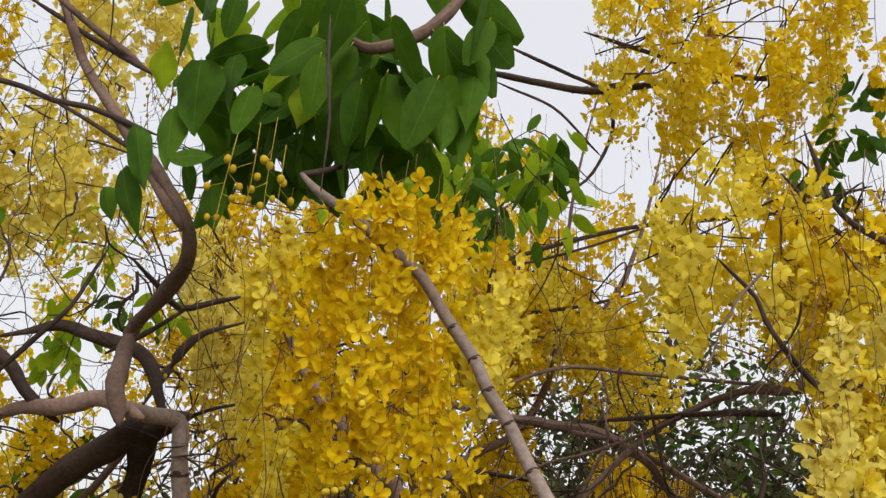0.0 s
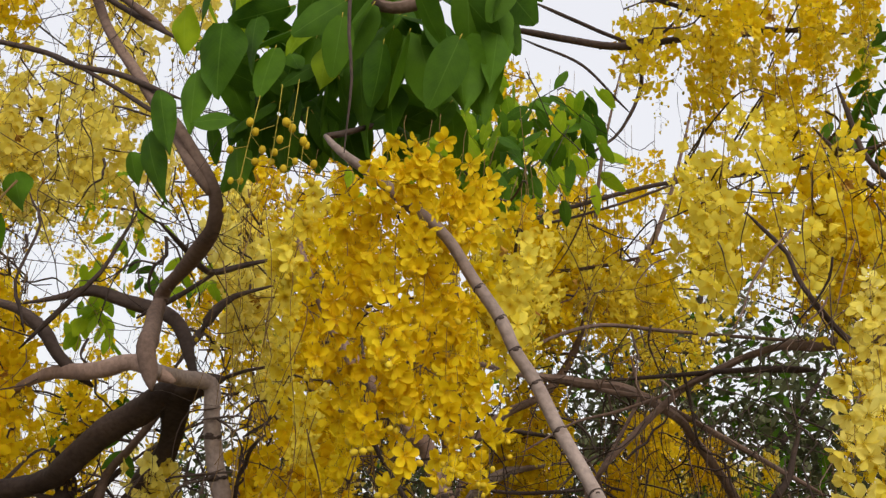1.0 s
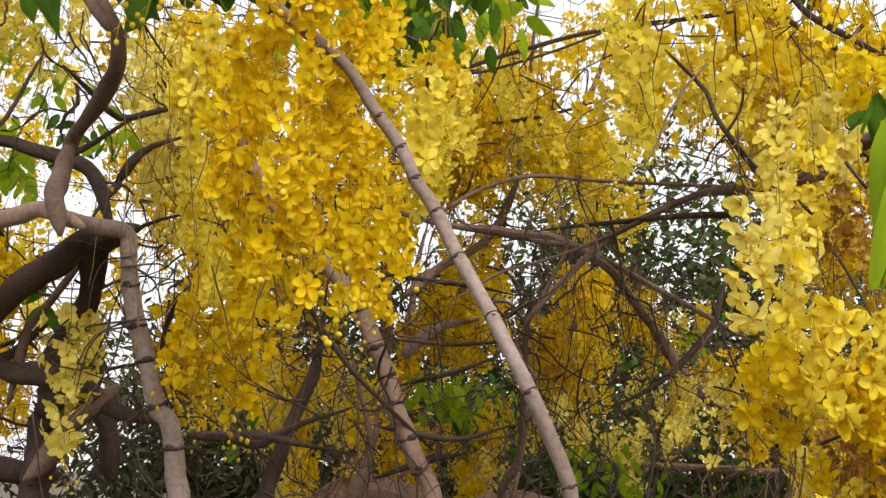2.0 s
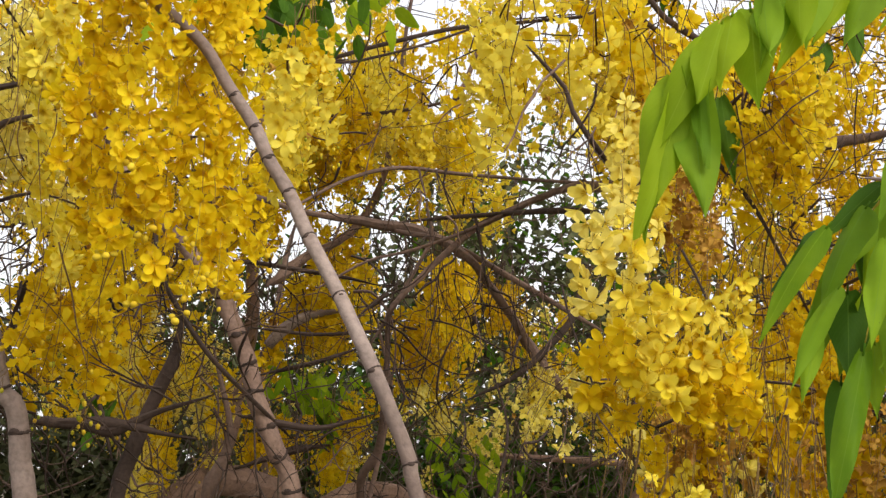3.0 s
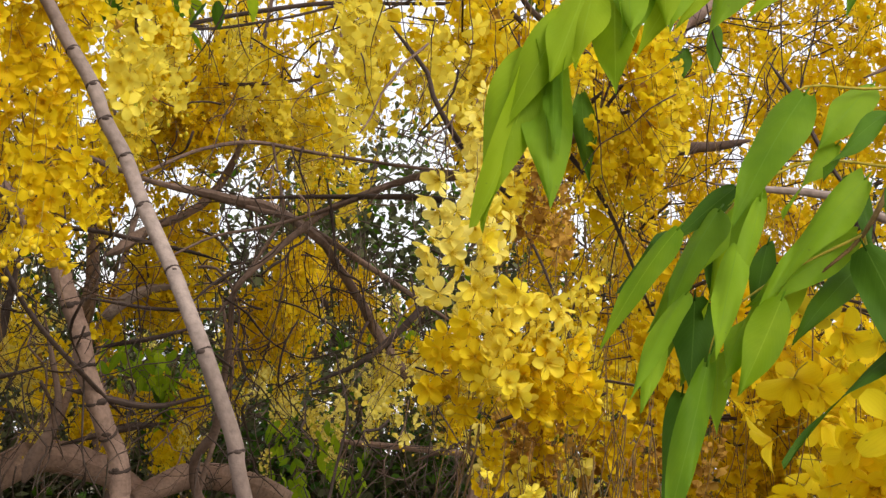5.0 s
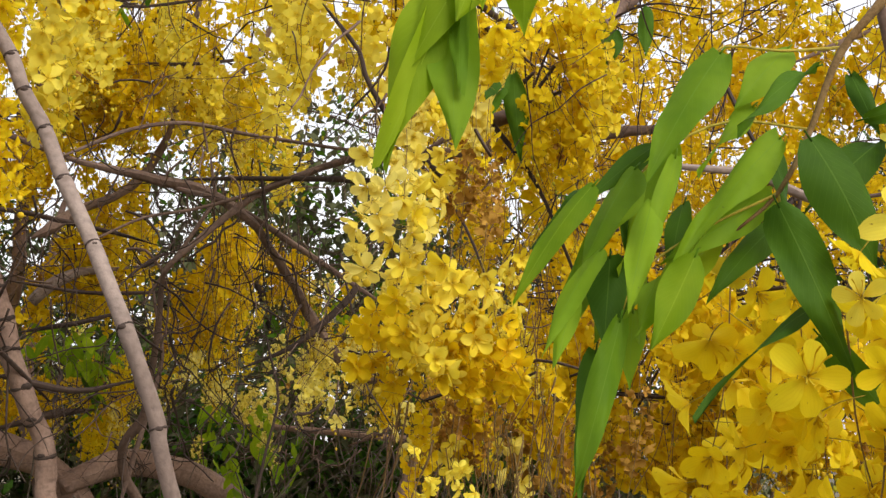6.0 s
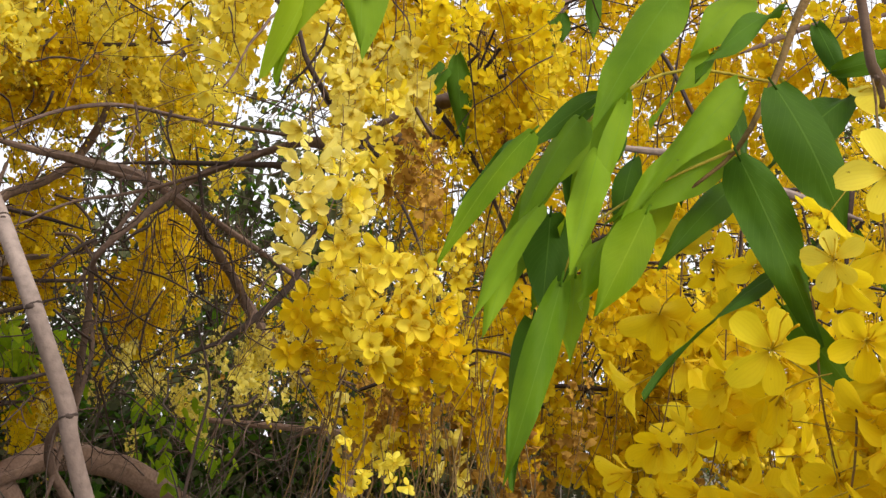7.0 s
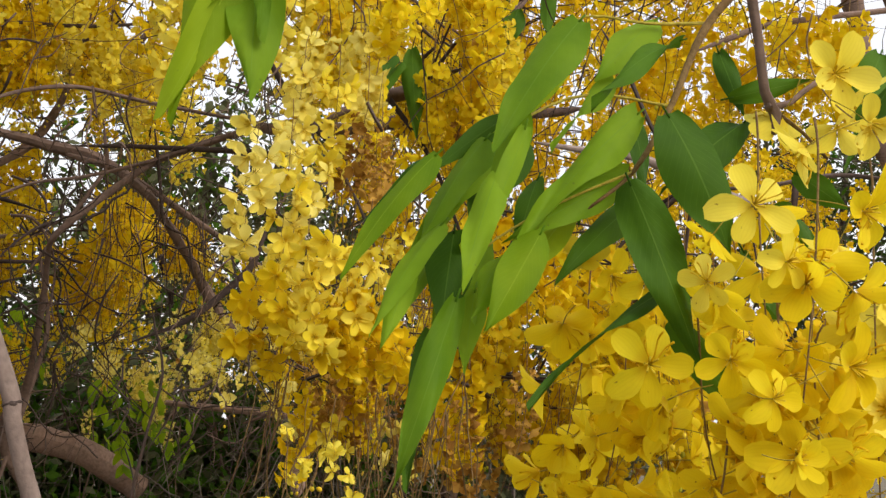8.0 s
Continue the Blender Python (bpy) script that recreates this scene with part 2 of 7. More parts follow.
def blade(geo, m, length, width, mat, rows=4, cup=0.25, fold=0.0, droop=0.2, point=0.9, cols=2, wave=0.0, seed=0, twist=0.0):
    """A petal or leaf along +y of m: cupped or folded across, drooping along."""
    rnd = np.random.RandomState(seed)
    ph = rnd.uniform(0, 6)
    v, uv = [], []
    for i in range(rows + 1):
        t = i / rows
        if point > 1:
            t = t ** 0.72
            a = (t - 0.62) / (0.62 if t < 0.62 else 0.415)
            w = width * 0.5 * max(0.1, math.sqrt(max(0.0, 1 - a * a)) * (0.5 + 0.5 * t / 0.62 if t < 0.62 else 1))
        elif point < 0:
            w = width * 0.5 * (math.sin(math.pi * min(1, t * 0.97 + 0.02) ** -point) ** (0.6 + 0.6 * t) * (1 + 0.05 * math.sin(11 * t + ph)) + 0.012)
        else:
            w = width * 0.5 * (math.sin(math.pi * min(1, t * 0.94 + 0.03) ** point) ** 0.75 + 0.03)
        for j in range(cols + 1):
            u = j / cols * 2 - 1
            z = cup * width * (abs(u) ** 2) * math.sin(math.pi * t) + fold * abs(u) * w - droop * length * t * t
            z += wave * length * math.sin(7 * t + 2.4 * u + ph) * abs(u) + twist * u * w * (t - 0.25)
            v.append((u * w, length * t, z))
            uv.append(((u + 1) / 2, t))
    q = cols + 1
    f = [(i * q + j, i * q + j + 1, (i + 1) * q + j + 1, (i + 1) * q + j) for i in range(rows) for j in range(cols)]
    a = np.array(m)
    geo.add(np.array(v) @ a[:3, :3].T + a[:3, 3], f, mat, uv)


def ball(geo, centre, r, mat, stretch=1.25, seg=6, rings=4):
    v, uv = [], []
    for i in range(rings + 1):
        th = math.pi * i / rings
        for j in range(seg):
            a = 2 * math.pi * j / seg
            v.append((r * math.sin(th) * math.cos(a) + centre[0], r * math.sin(th) * math.sin(a) + centre[1], -r * stretch * math.cos(th) + centre[2]))
            uv.append((j / seg, i / rings))
    f = [(i * seg + j, i * seg + (j + 1) % seg, (i + 1) * seg + (j + 1) % seg, (i + 1) * seg + j) for i in range(rings) for j in range(seg)]
    geo.add(v, f, mat, uv)


# ---- flowers ----
# Materials of a raceme, by slot: petal, stalk, bud, green bud, withered.
def flower(seed, size=0.05, fine=False, coarse=False):
    """One five-petalled flower that faces +z, its stalk's end at the origin, with curved stamens."""
    rnd = np.random.RandomState(seed)
    g = Geo()
    spread = rnd.uniform(-12, 34) if rnd.rand() < 0.6 else rnd.uniform(34, 60)
    for k in range(5):
        m = pose(0, 0, 0, 0, 0, 72 * k + rnd.uniform(-10, 10)) @ pose(0, 0.002, 0, spread + rnd.uniform(-16, 16), 0, 0)
        s = size * 0.54 * rnd.uniform(0.88, 1.1)
        blade(g, m, s, s * (rnd.uniform(0.60, 0.74) if fine else rnd.uniform(0.68, 0.85)), 0, rows=7 if fine else 2 if coarse else 4, cup=rnd.uniform(0.12, 0.38), droop=rnd.uniform(-0.1, 0.22), point=1.55, cols=4 if fine else 1 if coarse else 2, wave=0.03 if fine else 0.0, seed=seed * 7 + k)
    if fine:
        for k in range(3):
            a = 0.5 * k + rnd.uniform(-0.1, 0.1)
            L = size * rnd.uniform(0.28, 0.42)
            pts = [(0, 0, 0, 0.0005), (L * 0.3 * math.cos(a), L * 0.3 * math.sin(a), L * 0.35, 0.0006), (L * 0.75 * math.cos(a), L * 0.75 * math.sin(a), L * 0.3, 0.0006), (L * math.cos(a), L * math.sin(a), L * 0.65, 0.0011)]
            tube(g, pts, 0, sides=4, step=0.006, rough=0)
        for k in range(6):
            a = k * 1.05
            tube(g, [(0, 0, 0, 0.0005), (0.006 * math.cos(a), 0.006 * math.sin(a), 0.010, 0.0009)], 2, sides=4, step=0.01, rough=0)
    elif not coarse:
        tube(g, [(0, 0, 0, 0.0007), (0.004, 0, 0.012, 0.0012)], 2, sides=3, step=0.02, rough=0)
    return g


FINE = [flower(11 + i, 0.060, True) for i in range(5)]
PLAIN = [flower(31 + i, 0.058) for i in range(7)]
COARSE = [flower(51 + i, 0.052, coarse=True) for i in range(7)]


def facing(at, way, turn=0.0):
    """A pose at a place whose z points along way."""
    q = Vector(way).normalized().to_track_quat("Z", "Y").to_matrix().to_4x4()
    return Matrix.Translation(at) @ q @ pose(0, 0, 0, 0, 0, turn)


def raceme_plan(seed, length, count, budded, bare, spread=0.8):
    """Where the flowers and buds of one hanging raceme sit: line of the stalk, and rows of kind, foot, end, way."""
    rnd = np.random.RandomState(seed)
    bend = rnd.uniform(-0.06, 0.06, 2)
    line = [(bend[0] * t * t, bend[1] * t * t, -length * t, 0.0012 * (1 - 0.55 * t)) for t in np.linspace(0, 1, 7)]
    items = []
    for k in range(count):
        t = bare + (1 - bare) * (k + rnd.uniform(0, 1)) / count
        a = 2.4 * k + rnd.uniform(-0.5, 0.5)
        foot = np.array((bend[0] * t * t, bend[1] * t * t, -length * t))
        out = spread * rnd.uniform(0.035, 0.068) * (1 - 0.4 * t)
        end = foot + (out * math.cos(a), out * math.sin(a), -rnd.uniform(0.0, 0.03))
        kind = "bud" if t > 1 - budded * rnd.uniform(0.6, 1.2) else "flower"
        way = (math.cos(a), math.sin(a), rnd.uniform(-1.3, 0.2))
        items.append((kind, t, foot, end, way, rnd.uniform(0, 360), rnd.randint(0, 1000)))
    return line, items


def raceme_mesh(name, seed, petal, length=0.36, count=34, budded=0.25, bare=0.12, dry=0.05, far=False):
    line, items = raceme_plan(seed, length, count, budded, bare)
    rnd = np.random.RandomState(seed + 5)
    g = Geo()
    rise = rnd.uniform(0.05, 0.22)
    tube(g, [(rnd.uniform(-0.03, 0.03), rnd.uniform(-0.03, 0.03), rise, 0.0012), *line], 1, sides=4, step=0.06, rough=0.1, seed=seed)
    for kind, t, foot, end, way, turn, pick in items:
        mid = (foot + end) / 2 + (0, 0, 0.006)
        tube(g, [(*foot, 0.0007), (*end, 0.0006)] if far else [(*foot, 0.0006), (*mid, 0.0005), (*end, 0.0006)], 1, sides=3, step=0.1 if far else 0.05, rough=0)
        if kind == "bud":
            ball(g, end - (0, 0, 0.004), rnd.uniform(0.0045, 0.0075) * (1.25 - 0.5 * t), 2 if rnd.rand() < 0.7 else 3, seg=5, rings=3)
        else:
            f = (COARSE if far else PLAIN)[pick % len(PLAIN)]
            if rnd.rand() < dry:
                k = Geo()
                k.join(f, Matrix.Diagonal((0.6, 0.6, 1.1, 1)))
                k.m = [4] * len(k.m)
                f = k
            g.join(f, facing(end, way, turn) @ Matrix.Scale(rnd.uniform(0.8, 1.12), 4))
    return g.mesh(name, [petal, STALK, BUD, GREEN_BUD, PETAL_DRY])


TONES = {"pale": PETAL_PALE, "yellow": PETAL_YELLOW, "deep": PETAL_DEEP, "cream": PETAL_CREAM, "lemon": PETAL_LEMON}
RACEMES = {}
for tone_no, (tone, petal) in enumerate(TONES.items()):
    RACEMES[tone] = [
        raceme_mesh("raceme", 100 + 20 * tone_no + i, petal, length=(0.26, 0.33, 0.40, 0.46, 0.36)[i], count=(24, 29, 34, 36, 22)[i], budded=(0.1, 0.25, 0.2, 0.4, 0.6)[i], dry=0.025)
        for i in range(5)
    ]
    RACEMES[tone + " far"] = [
        raceme_mesh("raceme", 300 + 20 * tone_no + i, petal, length=(0.28, 0.36, 0.44, 0.40)[i], count=(24, 30, 36, 28)[i], budded=(0.05, 0.2, 0.2, 0.5)[i], dry=0.02, far=True)
        for i in range(4)
    ]
RACEMES["sparse"] = RACEMES["sparse far"] = [raceme_mesh("raceme", 170 + i, PETAL_CREAM, length=0.30, count=12, budded=0.3, bare=0.3, dry=0.1, far=True) for i in range(3)]
RACEMES["dry"] = RACEMES["dry far"] = [raceme_mesh("raceme", 190 + i, PETAL_DRY, length=0.3, count=24, budded=0.0, dry=0.7) for i in range(2)]


def cluster(tree, centre, size, count, tone, seed, scale=1.0, mix="", far=False):
    """Racemes that hang from twigs in a box, and the twigs; centre: the middle of the tops."""
    rnd = np.random.RandomState(seed)
    c, s = np.array(centre), np.array(size)
    heads = sorted((c + rnd.uniform(-0.5, 0.5, 3) * s for _ in range(count)), key=lambda p: round(p[2] / 0.12) * 50 + p[0])
    for i in range(0, count, 4):
        some = heads[i : i + 4]
        level, slope = np.mean([p[2] for p in some]), rnd.normal(0, 0.25)
        for p in some:
            p[2] = level + slope * (p[0] - some[0][0]) + rnd.normal(0, 0.015)
    for i in range(0, count, 4):
        some = sorted(heads[i : i + 4], key=lambda p: p[0])
        if len(some) > 1:
            pts = [(*p, 0.0035 - 0.0005 * k) for k, p in enumerate(some)]
            g = Geo()
            tube(g, pts, 0, sides=5, step=0.05, rough=0.25, seed=seed + i)
            part("twig", g.mesh("twig", [BARK_DARK_SHADED]), tree)
    wood = WOOD.get(tree.name)
    if wood and count > 4:
        near = np.array([q[:3] for q in wood])
        gaps = np.linalg.norm((near - heads[0]) * (1, 0.8, 1), axis=1) + np.where(near[:, 2] < heads[0][2] - 0.4, 0.6, 0)
        q = near[gaps.argmin()]
        mid = (q + heads[0]) / 2 + (0, 0, 0.12 * np.linalg.norm(q - heads[0]))
        g = Geo()
        tube(g, [(*q, 0.0045), (*mid, 0.0035), (*heads[0], 0.002)], 0, sides=6, step=0.05, rough=0.35, seed=seed + 77)
        part("twig", g.mesh("twig", [BARK_DARK_SHADED]), tree)
    for p in heads:
        kind = (mix if mix and rnd.rand() < 0.3 else tone) + (" far" if far else "")
        me = RACEMES[kind][rnd.randint(len(RACEMES[kind]))]
        k = scale * rnd.uniform(0.8, 1.15)
        part("raceme", me, tree, Matrix.Translation(p) @ pose(0, 0, 0, rnd.normal(0, 5), rnd.normal(0, 5), rnd.uniform(0, 360)) @ Matrix.Scale(k, 4))


def knot(stem, at, seed):
    """A dark leaf scar: a low uneven ring on a stem, with an eye on one side."""
    c, r, d = LINES[stem.name]
    k = int(np.linalg.norm(c - np.array(at), axis=1).argmin())
    rnd = np.random.RandomState(seed)
    turn = Vector(d[k]).to_track_quat("Z", "Y").to_matrix().to_4x4() @ pose(0, 0, 0, rnd.uniform(-9, 9), rnd.uniform(-9, 9), rnd.uniform(0, 360))
    m = Matrix.Translation(c[k]) @ turn
    R = r[k]
    g = Geo()
    v, f = [], []
    for i in range(18):
        a = i / 18 * 6.2832
        lift, low = rnd.uniform(1.04, 1.13), rnd.uniform(0.10, 0.24)
        for h, q in ((-low, 1.0), (-low * 0.4, lift), (low * 0.4, lift), (low, 1.0)):
            v.append((R * q * math.cos(a), R * q * math.sin(a), R * h))
        n = (i + 1) % 18 * 4
        f += [(i * 4 + q, n + q, n + q + 1, i * 4 + q + 1) for q in range(3)]
    g.add(v, f, 0)
    part("knot", g.mesh("knot", [BARK_SCAR]), stem, m)
    e = Geo()
    ball(e, (0, 0, 0), R * rnd.uniform(0.5, 0.62), 0, stretch=rnd.uniform(0.6, 0.75), seg=10, rings=6)
    out = Vector((rnd.uniform(-0.6, 0.6), -1, 0)).normalized()
    part("scar", e.mesh("scar", [BARK_SCAR]), stem, Matrix.Translation(Vector(c[k]) + out * R * 0.64))


LINES = {}
WOOD = {}


def branch(tree, name, points, mat, sides=8, rough=0.08, knots=0.0, seed=0, step=0.03):
    g = Geo()
    line = tube(g, points, 0, sides=sides, step=step, rough=rough, knots=knots, seed=seed)
    WOOD.setdefault(tree.name, []).extend(p for p in spline(points, 0.12) if p[2] > 0.8)
    ob = part(name, g.mesh(name, [mat]), tree)
    LINES[ob.name] = line
    return ob


# ---- leaves ----
def leaf_mesh(seed, mat, length=0.11, width=0.05, rows=10, cols=4):
    rnd = np.random.RandomState(seed)
    g = Geo()
    blade(g, Matrix.Identity(4), length, width, 0, rows=rows, cup=0.0, fold=rnd.uniform(-0.32, -0.15), droop=rnd.uniform(0.08, 0.28), point=0.78, cols=cols, wave=0.012, seed=seed)
    tube(g, [(0, -0.006, 0.0, 0.0009), (0, 0.004, 0.0, 0.0009)], 1, sides=5, step=0.01, rough=0)
    return g.mesh("leaflet", [mat, PEDICEL])


def along(p, q, roll):
    """A pose at p with y towards q, turned about that line."""
    y = (Vector(q) - Vector(p)).normalized()
    x = y.cross(Vector((0, 0, 1)))
    x = x.normalized() if x.length > 0.05 else Vector((1, 0, 0))
    z = x.cross(y)
    return Matrix.Translation(p) @ Matrix((x, y, z)).transposed().to_4x4() @ pose(0, 0, 0, 0, roll, 0)


def leaflet(parent, base, tip, width, roll, mat, seed, bend=0.12):
    """One leaflet from its foot to its tip, its upper side towards the open path, turned about its midrib by roll."""
    g = Geo()
    length = (Vector(tip) - Vector(base)).length
    rnd = np.random.RandomState(seed)
    blade(g, Matrix.Identity(4), length, width, 0, rows=14, cup=0.0, fold=rnd.uniform(-0.42, -0.1), droop=bend * rnd.uniform(0.3, 2.4), point=-0.7, cols=6, wave=rnd.uniform(0.02, 0.06), seed=seed, twist=rnd.uniform(-1.1, 1.1))
    tube(g, [(0, -0.005, 0.0, 0.0006), (0, 0.003, 0.0, 0.0006)], 0, sides=5, step=0.01, rough=0)
    return part("leaflet", g.mesh("leaflet", [mat, PEDICEL]), parent, facing_path(base, tip, roll))


def facing_path(p, q, roll):
    y = (Vector(q) - Vector(p)).normalized()
    z = Vector((-0.35, -1.0, 0.45))
    z = (z - y * z.dot(y)).normalized()
    return Matrix.Translation(p) @ Matrix((y.cross(z), y, z)).transposed().to_4x4() @ pose(0, 0, 0, 0, roll, 0)


LEAVES = {
    "green": [leaf_mesh(60 + i, LEAF, 0.115, 0.056) for i in range(4)],
    "fresh": [leaf_mesh(70 + i, LEAF_FRESH, 0.115, 0.052) for i in range(3)],
    "small": [leaf_mesh(80 + i, LEAF, 0.10, 0.046, 5, 2) for i in range(3)],
    "small fresh": [leaf_mesh(90 + i, LEAF_FRESH, 0.10, 0.046, 5, 2) for i in range(3)],
}


def compound_leaf(tree, base, way, length, pairs, kind, seed, scale=1.0):
    """A pinnate leaf: a drooping midrib with leaflets in pairs."""
    rnd = np.random.RandomState(seed)
    d = Vector(way).normalized()
    pts = [Vector(base) + d * length * t + Vector((0, 0, -0.35 * length * t * t)) for t in np.linspace(0, 1, 6)]
    g = Geo()
    tube(g, [(*p, 0.0022 - 0.0012 * i / 5) for i, p in enumerate(pts)], 0, sides=5, step=0.03, rough=0.05, seed=seed)
    leaf = part("leaf", g.mesh("leaf", [STALK]), tree)
    for k in range(pairs):
        t = 0.22 + 0.78 * (k + 0.5) / pairs
        i = min(4, int(t * 5))
        at = pts[i].lerp(pts[i + 1], t * 5 - i)
        fwd = (pts[i + 1] - pts[i]).normalized()
        side = fwd.cross(Vector((0, 0, 1))).normalized()
        for sgn in (-1, 1):
            out = side * sgn * 1.0 + fwd * 0.6 + Vector((0, 0, -rnd.uniform(0.0, 0.8)))
            out += Vector(rnd.normal(0, 0.15, 3))
            me = LEAVES[kind][rnd.randint(len(LEAVES[kind]))]
            part("leaflet", me, leaf, along(at, at + out, rnd.normal(0, 28)) @ Matrix.Scale(scale * rnd.uniform(0.8, 1.15), 4))
    return leaf


def leaf_mass(tree, centre, size, count, kind, seed, scale=1.0):
    """Single leaflets that hang close together, each a part."""
    rnd = np.random.RandomState(seed)
    for _ in range(count):
        p = Vector(np.array(centre) + rnd.uniform(-0.5, 0.5, 3) * np.array(size))
        d = Vector((rnd.normal(0, 0.6), rnd.normal(0, 0.35), -rnd.uniform(0.3, 1.2)))
        me = LEAVES[kind][rnd.randint(len(LEAVES[kind]))]
        part("leaflet", me, tree, facing_path(p, p + d, rnd.normal(0, 40)) @ Matrix.Scale(scale * rnd.uniform(0.75, 1.15), 4))


def leaf_cloud(tree, name, centre, size, clumps, leaves, length, mats, seed, spread=0.22, hollow=0.3):
    """A crown or bush of many small leaves in clumps, ragged at the rim."""
    rnd = np.random.RandomState(seed)
    g = Geo()
    for _ in range(clumps):
        d = rnd.normal(0, 1, 3)
        d *= (hollow + (1 - hollow) * rnd.rand() ** 0.6) * rnd.uniform(0.75, 1.15) / np.linalg.norm(d)
        c = np.array(centre) + d * np.array(size) * 0.5
        for _ in range(leaves):
            p = c + rnd.normal(0, spread, 3)
            a = rnd.uniform(0, 6.283)
            tip = p + (math.cos(a), math.sin(a), rnd.uniform(-1.3, 0.3))
            L = length * rnd.uniform(0.6, 1.2)
            blade(g, along(p, tip, rnd.normal(0, 40)), L, L * rnd.uniform(0.4, 0.6), rnd.randint(len(mats)), rows=2, cols=1, cup=0.1, fold=0.0, droop=0.15, point=0.85)
    return part(name, g.mesh(name, mats), tree, kind="stuff")


def near_raceme(tree, top, length, count, seed, petal, scale=1.0, budded=0.12):
    """A raceme close to the path: each flower and bud is a piece of its own."""
    line, items = raceme_plan(seed, length, count, budded, 0.1, 0.42)
    rnd = np.random.RandomState(seed + 3)
    m = Matrix.Translation(top) @ pose(0, 0, 0, 0, 0, rnd.uniform(0, 360))
    g = Geo()
    rise = (rnd.uniform(-0.004, 0.004), rnd.uniform(-0.004, 0.004), rnd.uniform(0.01, 0.025), 0.0006)
    tube(g, [rise, *((x, y, z, q * 0.5) for x, y, z, q in line)], 0, sides=6, step=0.03, rough=0.1, seed=seed)
    stem = part("raceme", g.mesh("raceme", [STALK]), tree, m)
    key = petal.name
    if key not in FLOWER_MESHES:
        pedicel = [(0, 0, 0, 0.0007), (0.002, 0, -0.02, 0.0005), (0.008, 0.002, -0.043, 0.0006)]
        FLOWER_MESHES[key] = []
        for f in FINE:
            whole = Geo()
            whole.join(f, Matrix.Identity(4))
            tube(whole, pedicel, 1, sides=4, step=0.02, rough=0)
            FLOWER_MESHES[key].append(whole.mesh("flower", [petal, PEDICEL, BUD]))
        b = Geo()
        tube(b, pedicel, 1, sides=4, step=0.02, rough=0)
        ball(b, (0, 0, -0.006), 0.0075, 0, seg=10, rings=7)
        FLOWER_MESHES[key + " bud"] = b.mesh("bud", [BUD, PEDICEL])
    for kind, t, foot, end, way, turn, pick in items:
        me = FLOWER_MESHES[key + " bud"] if kind == "bud" else FLOWER_MESHES[key][pick % len(FINE)]
        ob = new(kind, me)
        ob.parent = stem
        ob.matrix_basis = facing(end, way, turn) @ Matrix.Scale(scale * rnd.uniform(0.85, 1.1), 4)
    return stem


def bloom(stem, at, way, turn, petal, scale):
    """One more open flower on a raceme that is there already."""
    ob = new("flower", FLOWER_MESHES[petal.name][int(turn) % len(FINE)])
    ob.parent = stem
    ob.matrix_basis = stem.matrix_basis.inverted() @ Matrix.Translation(-stem.parent.location) @ facing(at, way, turn) @ Matrix.Scale(scale, 4)


FLOWER_MESHES = {}
bud_geo = Geo()
tube(bud_geo, [(0, 0, 0, 0.0007), (0.005, 0, -0.1, 0.0007), (0, 0, -0.2, 0.0005)], 0, sides=4, step=0.04)
for bud_no in range(9):
    bud_t = 0.25 + 0.75 * bud_no / 8
    bud_r = 0.034 * (1 - 0.6 * bud_t)
    bud_at = (bud_r * math.cos(bud_no * 2.4), bud_r * math.sin(bud_no * 2.4), -0.2 * bud_t - 0.012)
    tube(bud_geo, [(0, 0, -0.2 * bud_t, 0.0006), (*bud_at, 0.0006)], 0, sides=3, step=0.1, rough=0)
    ball(bud_geo, bud_at, 0.0058 * (1.15 - 0.5 * bud_t), 1, seg=8, rings=5)
BUD_CHAIN = bud_geo.mesh("bud_chain", [PEDICEL, BUD_RIPE])


def hanging_twigs(tree, centre, size, count, seed, length=(0.15, 0.5), thick=0.0016, mat=None, wild=(1, 1, 0.5)):
    """Thin bare twigs and flower stalks, hanging or criss-crossing, as one part."""
    rnd = np.random.RandomState(seed)
    g = Geo()
    for i in range(count):
        p = np.array(centre) + rnd.uniform(-0.5, 0.5, 3) * np.array(size)
        L = rnd.uniform(*length)
        d = rnd.normal(0, 1, 3) * wild + (0, 0, -0.9)
        d /= np.linalg.norm(d)
        r = thick * rnd.uniform(0.6, 1.6)
        kink = 0.12 + 0.28 * min(1.0, max(wild))
        pts, shoots = [(*p, r)], []
        for k in range(6):
            d = d + rnd.normal(0, kink, 3) + (0, 0, -0.08)
            d /= np.linalg.norm(d)
            p = p + d * L / 6 * rnd.uniform(0.7, 1.3)
            pts.append((*p, r * (1 - 0.11 * k)))
            if max(wild) > 0.2 and rnd.rand() < 0.3:
                shoots.append((p, d + rnd.normal(0, 0.7, 3), r * (0.7 - 0.08 * k)))
        tube(g, pts, 0, sides=4, step=0.04, rough=0.4, seed=seed + i)
        for q, e, w in shoots:
            e = e / np.linalg.norm(e) * L * rnd.uniform(0.12, 0.35)
            tube(g, [(*q, w), (*(q + e * 0.5 + rnd.normal(0, 0.06, 3) * L), w * 0.8), (*(q + e), w * 0.5)], 0, sides=4, step=0.04, rough=0.4, seed=seed + i)
    return part("brushwood", g.mesh("brushwood", [mat or BARK_DARK_SHADED]), tree, kind="stuff")


